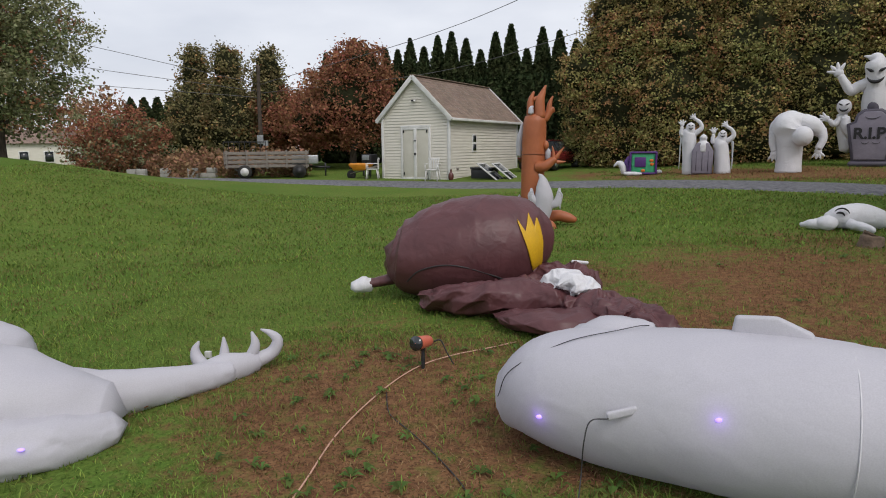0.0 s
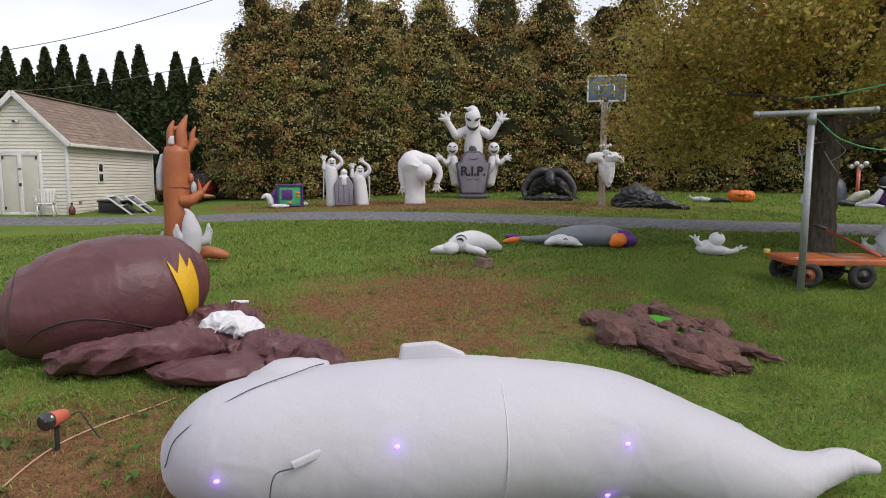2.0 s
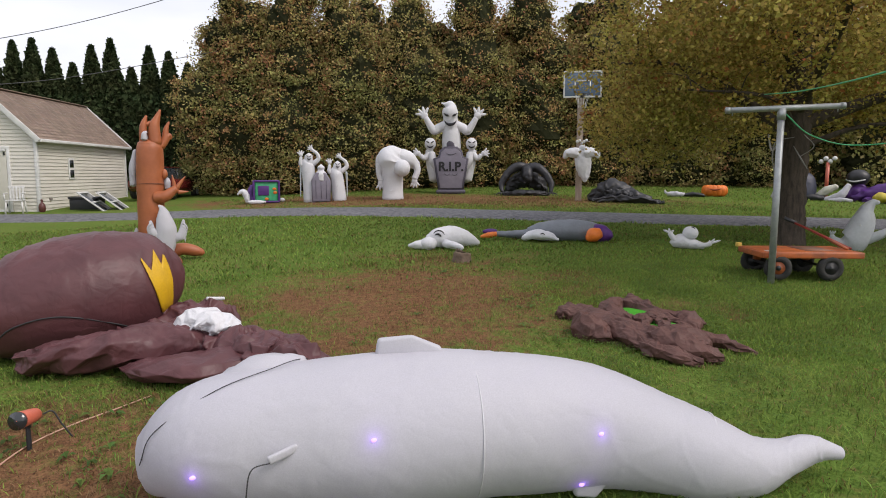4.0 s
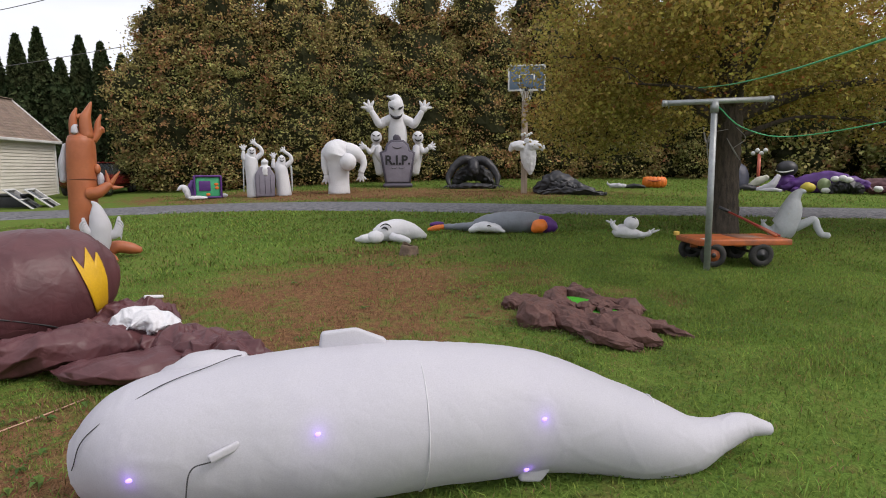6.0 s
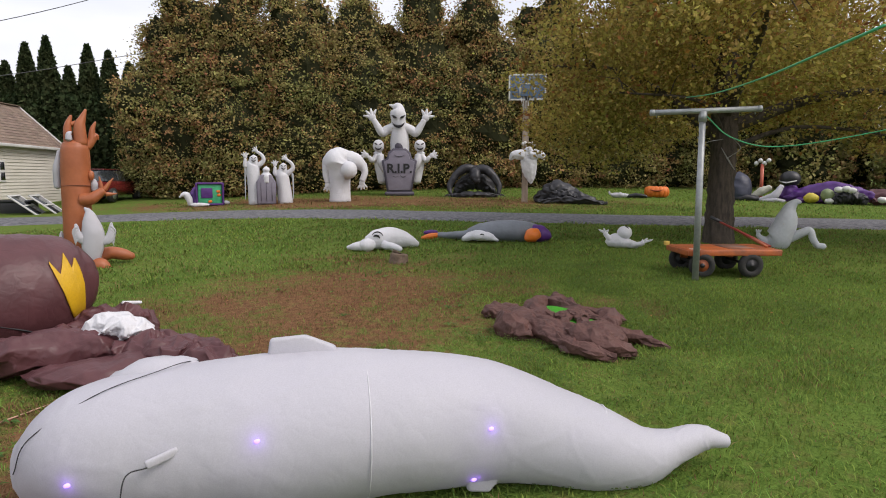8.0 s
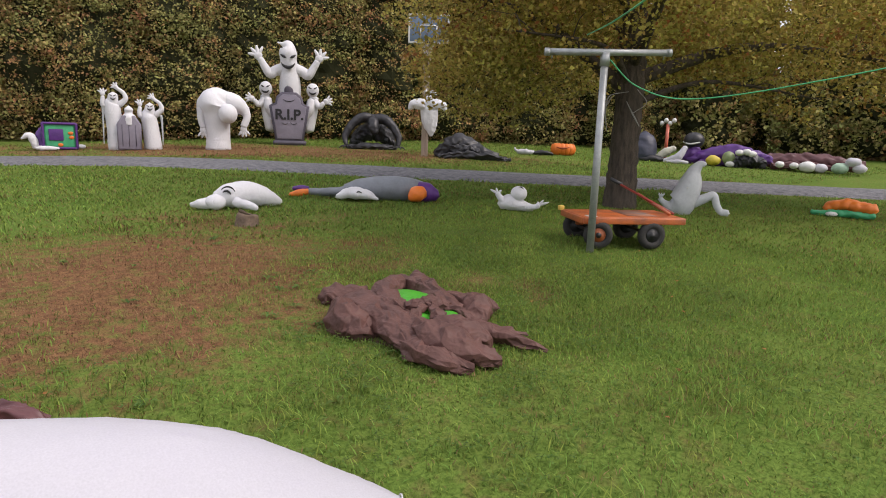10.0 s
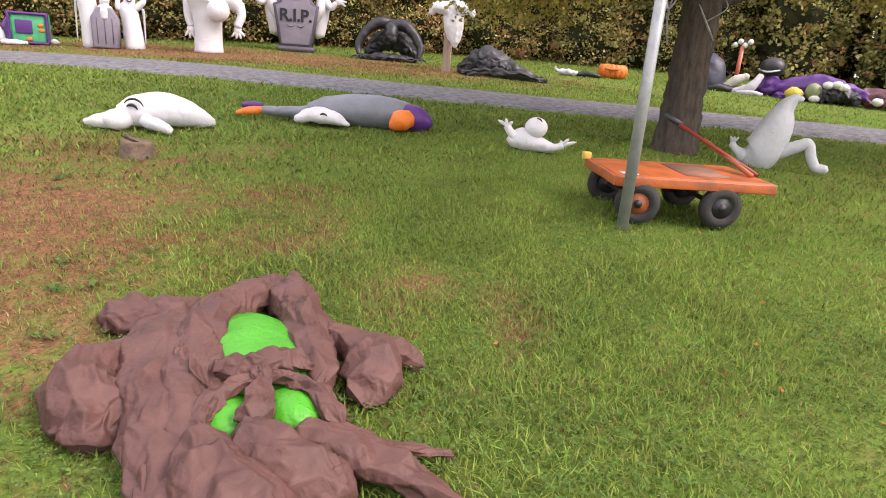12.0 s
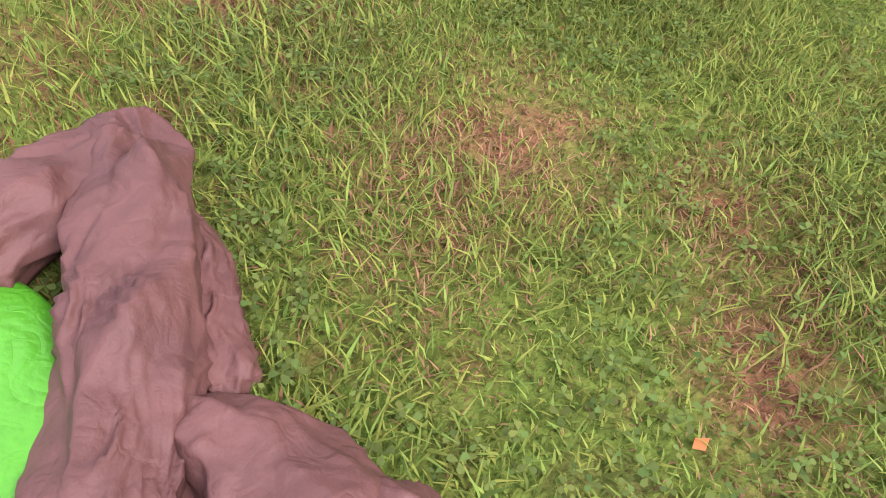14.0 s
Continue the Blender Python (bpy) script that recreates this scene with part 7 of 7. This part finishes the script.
def car():
    m = pose(1.9, 27.3, gz(1.9, 27.3), 0, 0, 62)
    t = thing("parked_car", m, "dark red hatchback parked behind the shed", "car")
    bm = bmesh.new()
    secs = [(-2.05, 0.55, 0.72), (-1.9, 0.35, 0.9), (-1.2, 0.3, 0.95), (0.0, 0.3, 0.93), (1.1, 0.3, 0.9), (1.8, 0.34, 0.78), (2.05, 0.45, 0.66)]
    loops = []
    for x, z0, z1 in secs:
        w = 0.84 if abs(x) < 1.9 else 0.72
        loops.append([bm.verts.new(v) for v in ((x, -w * 0.95, z0), (x, -w, (z0 + z1) / 2), (x, -w * 0.93, z1), (x, w * 0.93, z1), (x, w, (z0 + z1) / 2), (x, w * 0.95, z0))])
    for a, b in zip(loops, loops[1:]):
        for i in range(6):
            bm.faces.new((a[i], b[i], b[(i + 1) % 6], a[(i + 1) % 6]))
    bm.faces.new(loops[0]), bm.faces.new(loops[-1][::-1])
    bmesh.ops.recalc_face_normals(bm, faces=bm.faces)
    bmesh.ops.bevel(bm, geom=list(bm.edges), offset=0.03, segments=2, affect="EDGES")
    t.scale = (0.9, 0.9, 0.84)
    part("body", bm, CAR_RED, t)
    bm = bmesh.new()
    lo = [bm.verts.new(v) for v in ((-1.75, -0.76, 0.92), (0.95, -0.76, 0.9), (0.95, 0.76, 0.9), (-1.75, 0.76, 0.92))]
    hi = [bm.verts.new(v) for v in ((-1.4, -0.6, 1.4), (0.2, -0.6, 1.42), (0.2, 0.6, 1.42), (-1.4, 0.6, 1.4))]
    for i in range(4):
        bm.faces.new((lo[i], lo[(i + 1) % 4], hi[(i + 1) % 4], hi[i]))
    bm.faces.new(hi)
    bmesh.ops.recalc_face_normals(bm, faces=bm.faces)
    bmesh.ops.bevel(bm, geom=list(bm.edges), offset=0.05, segments=2, affect="EDGES")
    part("windows", bm, GLASS_DARK, t, "dark tinted car windows")
    part("roof", box(1.55, 1.16, 0.05, (-0.6, 0, 1.43), 0.02), CAR_RED, t)
    for x in (-1.25, 1.25):
        for y in (-0.78, 0.78):
            wh = part("wheel", rod((x, y - 0.1, 0.31), (x, y + 0.1, 0.31), 0.31, None, 24), RUBBER, t)
            part("hubcap", rod((x, y - 0.105, 0.31), (x, y + 0.105, 0.31), 0.19, None, 18), GALV, wh)
    for y in (-0.6, 0.6):
        part("headlight", ball(0.1, (2.02, y, 0.62), (0.5, 1.2, 0.7), 12), PLASTIC_WHITE, t)
        part("tail_light", box(0.06, 0.18, 0.16, (-2.03, y, 0.75), 0.02), CAR_RED, t)


def trailer():
    x, y = -10.1, 26.2
    t = thing("utility_trailer", pose(x, y, gz(x, y) + 0.0, 0, 0, 17), "weathered grey wooden utility trailer with white-rimmed wheel", "trailer")
    part("bed", box(3.4, 1.5, 0.1, (0, 0, 0.5), 0.01), WOOD_GREY, t)
    for z in (0.68, 0.86, 1.04):
        part("board", box(3.4, 0.04, 0.13, (0, -0.74, z), 0.006), WOOD_GREY, t)
        part("board", box(3.4, 0.04, 0.13, (0, 0.74, z), 0.006), WOOD_GREY, t)
    for px in (-1.6, -0.8, 0.0, 0.8, 1.6):
        part("stake_post", box(0.07, 0.06, 0.75, (px, -0.79, 0.78), 0.006), WOOD_GREY, t)
    part("tailboard", box(0.04, 1.5, 0.55, (-1.7, 0, 0.85), 0.006), WOOD_GREY, t)
    part("toolbox", box(1.1, 0.7, 0.38, (1.55, -0.3, 0.75), 0.05), GALV, t, "grey metal tool box")
    part("mesh_rail", rod((-1.7, -0.74, 1.5), (0.0, -0.74, 1.5), 0.02), BLACK_STEEL, t)
    for k in range(9):
        part("mesh_rod", rod((-1.7 + k * 0.21, -0.74, 1.1), (-1.7 + k * 0.21, -0.74, 1.5), 0.012), BLACK_STEEL, t)
    for px in (-0.9, 1.3):
        wh = part("wheel", rod((px, -0.95, 0.28), (px, -0.76, 0.28), 0.28, None, 24), RUBBER, t)
        part("rim", rod((px, -0.965, 0.28), (px, -0.75, 0.28), 0.17, None, 20), PLASTIC_WHITE if px < 0 else BLACK_STEEL, wh)
        part("wheel", rod((px, 0.76, 0.28), (px, 0.95, 0.28), 0.28, None, 24), RUBBER, t)
    part("drawbar", rod((1.7, 0, 0.45), (2.6, 0, 0.4), 0.05), BLACK_STEEL, t)
    part("jack", rod((2.4, 0, 0.0), (2.4, 0, 0.6), 0.035), BLACK_STEEL, t)


around_shed()

# garden wall blocks, utility pole, wires, far building
wall = tagged(new("block_wall"), "low broken wall of pale stone blocks", "wall", kind="structure")
rng = np.random.default_rng(9)
for i in (0, 1, 2, 5, 8, 9, 10, 13):
    x, y = -17.2 + i * 0.42 + rng.uniform(-0.05, 0.05), 27.0 + rng.uniform(-0.1, 0.1)
    for j in range(int(rng.integers(1, 3))):
        b = part("stone_block", crumple(box(0.4, 0.26, 0.22, (x, y, gz(x, y) + 0.1 + 0.225 * j), 0.02), 0.01, 6, i, ridge=False), SOFA_STONE, wall)
x, y = -12.2, 31.0
pole = thing("utility_pole", pose(x, y, gz(x, y)), "old wooden utility pole with a meter box", "utility pole")
part("post", crumple(loft([(0, 0, -0.2, 0.12), (0, 0, 3, 0.1), (0.05, 0, 5.2, 0.08)], 12, 20), 0.008, 6, 1), BARK, pole)
part("meter_box", box(0.3, 0.15, 0.45, (0.05, -0.2, 1.6), 0.02), GALV, pole)
part("meter_box", box(0.24, 0.12, 0.3, (0.3, -0.18, 1.4), 0.02), GALV, pole)
WIRE = mat("grey_overhead_wire", (0.12, 0.12, 0.125), 0.6, bump=0)
for a, b, c in (((-32, 22, 9.4), (-22, 27, 7.2), (-12.2, 31, 4.95)), ((-32, 23, 8.0), (-22, 27.5, 6.0), (-12.2, 31, 4.6)), ((-30, 24, 6.4), (-22, 28, 5.1), (-12.2, 31, 4.3)),
                ((-12.2, 31, 4.9), (-1.0, 26.5, 7.0), (10, 20, 10.6)), ((-12.2, 31, 4.5), (-3.0, 29.5, 5.2), (4, 27, 6.6))):
    cable("overhead_wire", [a, b, c], 0.013, WIRE, "grey overhead utility wire", "wire")
t = thing("far_house", pose(-36.5, 47, 0.0, 0, 0, 35), "small white house far beyond the knoll", "house")
hw = part("wall", box(7, 5, 2.6, (0, 0, 1.1), 0.02), PVC_WHITE, t)
for k in range(4):
    w = part("window", box(0.7, 0.06, 0.9, (-2.4 + 1.6 * k, -2.53, 1.4), 0.01), TRIM_WHITE, hw)
    part("pane", box(0.55, 0.03, 0.75, (-2.4 + 1.6 * k, -2.56, 1.4)), GLASS_DARK, w)
bm = bmesh.new()
v = [bm.verts.new(q) for q in ((-3.7, -2.8, 2.4), (3.7, -2.8, 2.4), (3.7, 2.8, 2.4), (-3.7, 2.8, 2.4), (-3.7, 0, 3.5), (3.7, 0, 3.5))]
for f in ((0, 1, 5, 4), (2, 3, 4, 5), (0, 4, 3), (1, 2, 5), (0, 3, 2, 1)):
    bm.faces.new([v[i] for i in f])
bmesh.ops.recalc_face_normals(bm, faces=bm.faces)
part("roof", bm, SHINGLE, t, smooth=False)


# ---- grass, clover and fallen leaves ----
def on_lawn(x, y):
    """False on the gravel."""
    d = ((line[:, :2] - (x, y)) ** 2).sum(1).min()
    return d > 1.3


def blades(n, where, lo, hi, width, rng, keep):
    """Bent grass blades; where gives random places, keep decides by wear whether one grows."""
    out = []
    while len(out) < n:
        x, y = where()
        if not keep(x, y):
            continue
        h = rng.uniform(lo, hi) * (0.85 + 0.75 * noise.noise(Vector((x * 1.6, y * 1.6, 5))))
        a = rng.uniform(0, 6.283)
        lean = rng.uniform(0.2, 1.35) * h
        dx, dy = math.cos(a), math.sin(a)
        w = width * rng.uniform(0.6, 1.3)
        z = gz(x, y) - 0.005
        k = rng.uniform(0.4, 0.6)
        mx, my = x + dx * lean * 0.32, y + dy * lean * 0.32
        out.append(((x, y, z), (mx - dy * w, my + dx * w, z + h * k), (x + dx * lean, y + dy * lean, z + h * rng.uniform(0.75, 0.95)), (mx + dy * w, my - dx * w, z + h * k)))
    return np.array(out)


rng = np.random.default_rng(21)
U = rng.uniform
zones = [(52000, lambda: (rng.normal(5.3, 0.95), rng.normal(4.6, 1.05)), 0.022, 0.085, 0.0021),
         (30000, lambda: (rng.normal(5.2, 1.7), rng.normal(4.6, 1.7)), 0.025, 0.075, 0.0028),
         (104000, lambda: (U(-4.5, 9.5), U(0.2, 8.8)), 0.03, 0.08, 0.0036),
         (62000, lambda: (U(-13, 16), U(8.4, 17.5)), 0.04, 0.1, 0.008),
         (22000, lambda: (U(8.8, 17), U(1.5, 8.6)), 0.035, 0.09, 0.006),
         (24000, lambda: (U(-13, -4.2), U(2.5, 8.6)), 0.04, 0.1, 0.006),
         (16000, lambda: (U(-2.2, 0.7), U(1.8, 5.2)), 0.02, 0.06, 0.003),
         (30000, lambda: (U(3, 28), U(7, 24)), 0.04, 0.1, 0.012)]
green, dry = [], []
for n, where, lo, hi, w in zones:
    green.append(blades(n, where, lo, hi, w, rng, lambda x, y: on_lawn(x, y) and U() > bare(x, y) * 1.0 + 0.02))
    dry.append(blades(n * 2 // 5, where, lo * 0.5, hi * 0.7, w * 0.8, rng, lambda x, y: on_lawn(x, y) and U() < bare(x, y) + 0.22 + 0.45 * noise.noise(Vector((x * 1.9, y * 1.9, 2)))))
tagged(pieces("grass", np.concatenate(green), GRASS), "green lawn grass blades", "grass", kind="stuff")
tagged(pieces("dry_grass", np.concatenate(dry), GRASS_DRY), "dry brown grass and thatch in worn patches", "grass", kind="stuff")

# clover: three leaflets a stem
out = []
for n, x0, x1, y0, y1 in ((4600, 3.0, 7.0, 2.8, 6.6), (5200, -2.0, 9.0, 1.4, 6.5)):
    k = 0
    while k < n:
        x, y = U(x0, x1), U(y0, y1)
        if noise.noise(Vector((x * 1.3, y * 1.3, 9))) < -0.05 or U() < bare(x, y):
            k += 0.3
            continue
        k += 1
        z, a0, r = gz(x, y) + U(0.02, 0.055), U(0, 6.283), U(0.007, 0.013)
        tz = U(-0.3, 0.3)
        for j in range(3):
            a = a0 + j * 2.094
            c, s = math.cos(a), math.sin(a)
            out.append([(x, y, z), (x + r * (c - 0.55 * s), y + r * (s + 0.55 * c), z + 0.002), (x + 1.5 * r * c - 0.35 * r * s, y + 1.5 * r * s + 0.35 * r * c, z + tz * r), (x + 1.5 * r * c + 0.35 * r * s, y + 1.5 * r * s - 0.35 * r * c, z + tz * r), (x + r * (c + 0.55 * s), y + r * (s - 0.55 * c), z + 0.002)])
tagged(pieces("clover", np.array(out), CLOVER), "clover leaves growing through the lawn", "clover", kind="stuff")

# broad-leaved weeds in the worn patch
out = []
for i in range(110):
    x, y = (U(-1.9, 0.4), U(2.2, 4.6)) if i < 80 else (U(1.5, 6), U(3, 8))
    for j in range(int(rng.integers(5, 9))):
        a, ln, w = U(0, 6.283), U(0.04, 0.09), U(0.008, 0.016)
        c, s = math.cos(a), math.sin(a)
        z = gz(x, y)
        out.append([(x, y, z + 0.01), (x + c * ln * 0.5 - s * w, y + s * ln * 0.5 + c * w, z + 0.035), (x + c * ln, y + s * ln, z + 0.02), (x + c * ln * 0.5 + s * w, y + s * ln * 0.5 - c * w, z + 0.035)])
tagged(pieces("weeds", np.array(out), CLOVER), "small broad-leaved weeds in the worn ground", "weeds", kind="stuff")

out = []
for i in range(170):
    x, y = (U(-3, 9), U(2, 9)) if i < 110 else (U(7, 14), U(3, 11))
    z, s = gz(x, y) + U(0.015, 0.04), U(0.01, 0.024)
    a, tl = U(0, 6.283), U(-0.4, 0.4)
    c, d = math.cos(a) * s, math.sin(a) * s
    out.append([(x - c, y - d, z), (x - d * 0.7, y + c * 0.7, z + tl * s), (x + c, y + d, z + 0.3 * s), (x + d * 0.7, y - c * 0.7, z - tl * s * 0.3)])
tagged(pieces("fallen_leaves", np.array(out), LEAF_MAPLE_ORANGE), "scattered fallen orange leaves on the lawn", "leaves", kind="stuff")
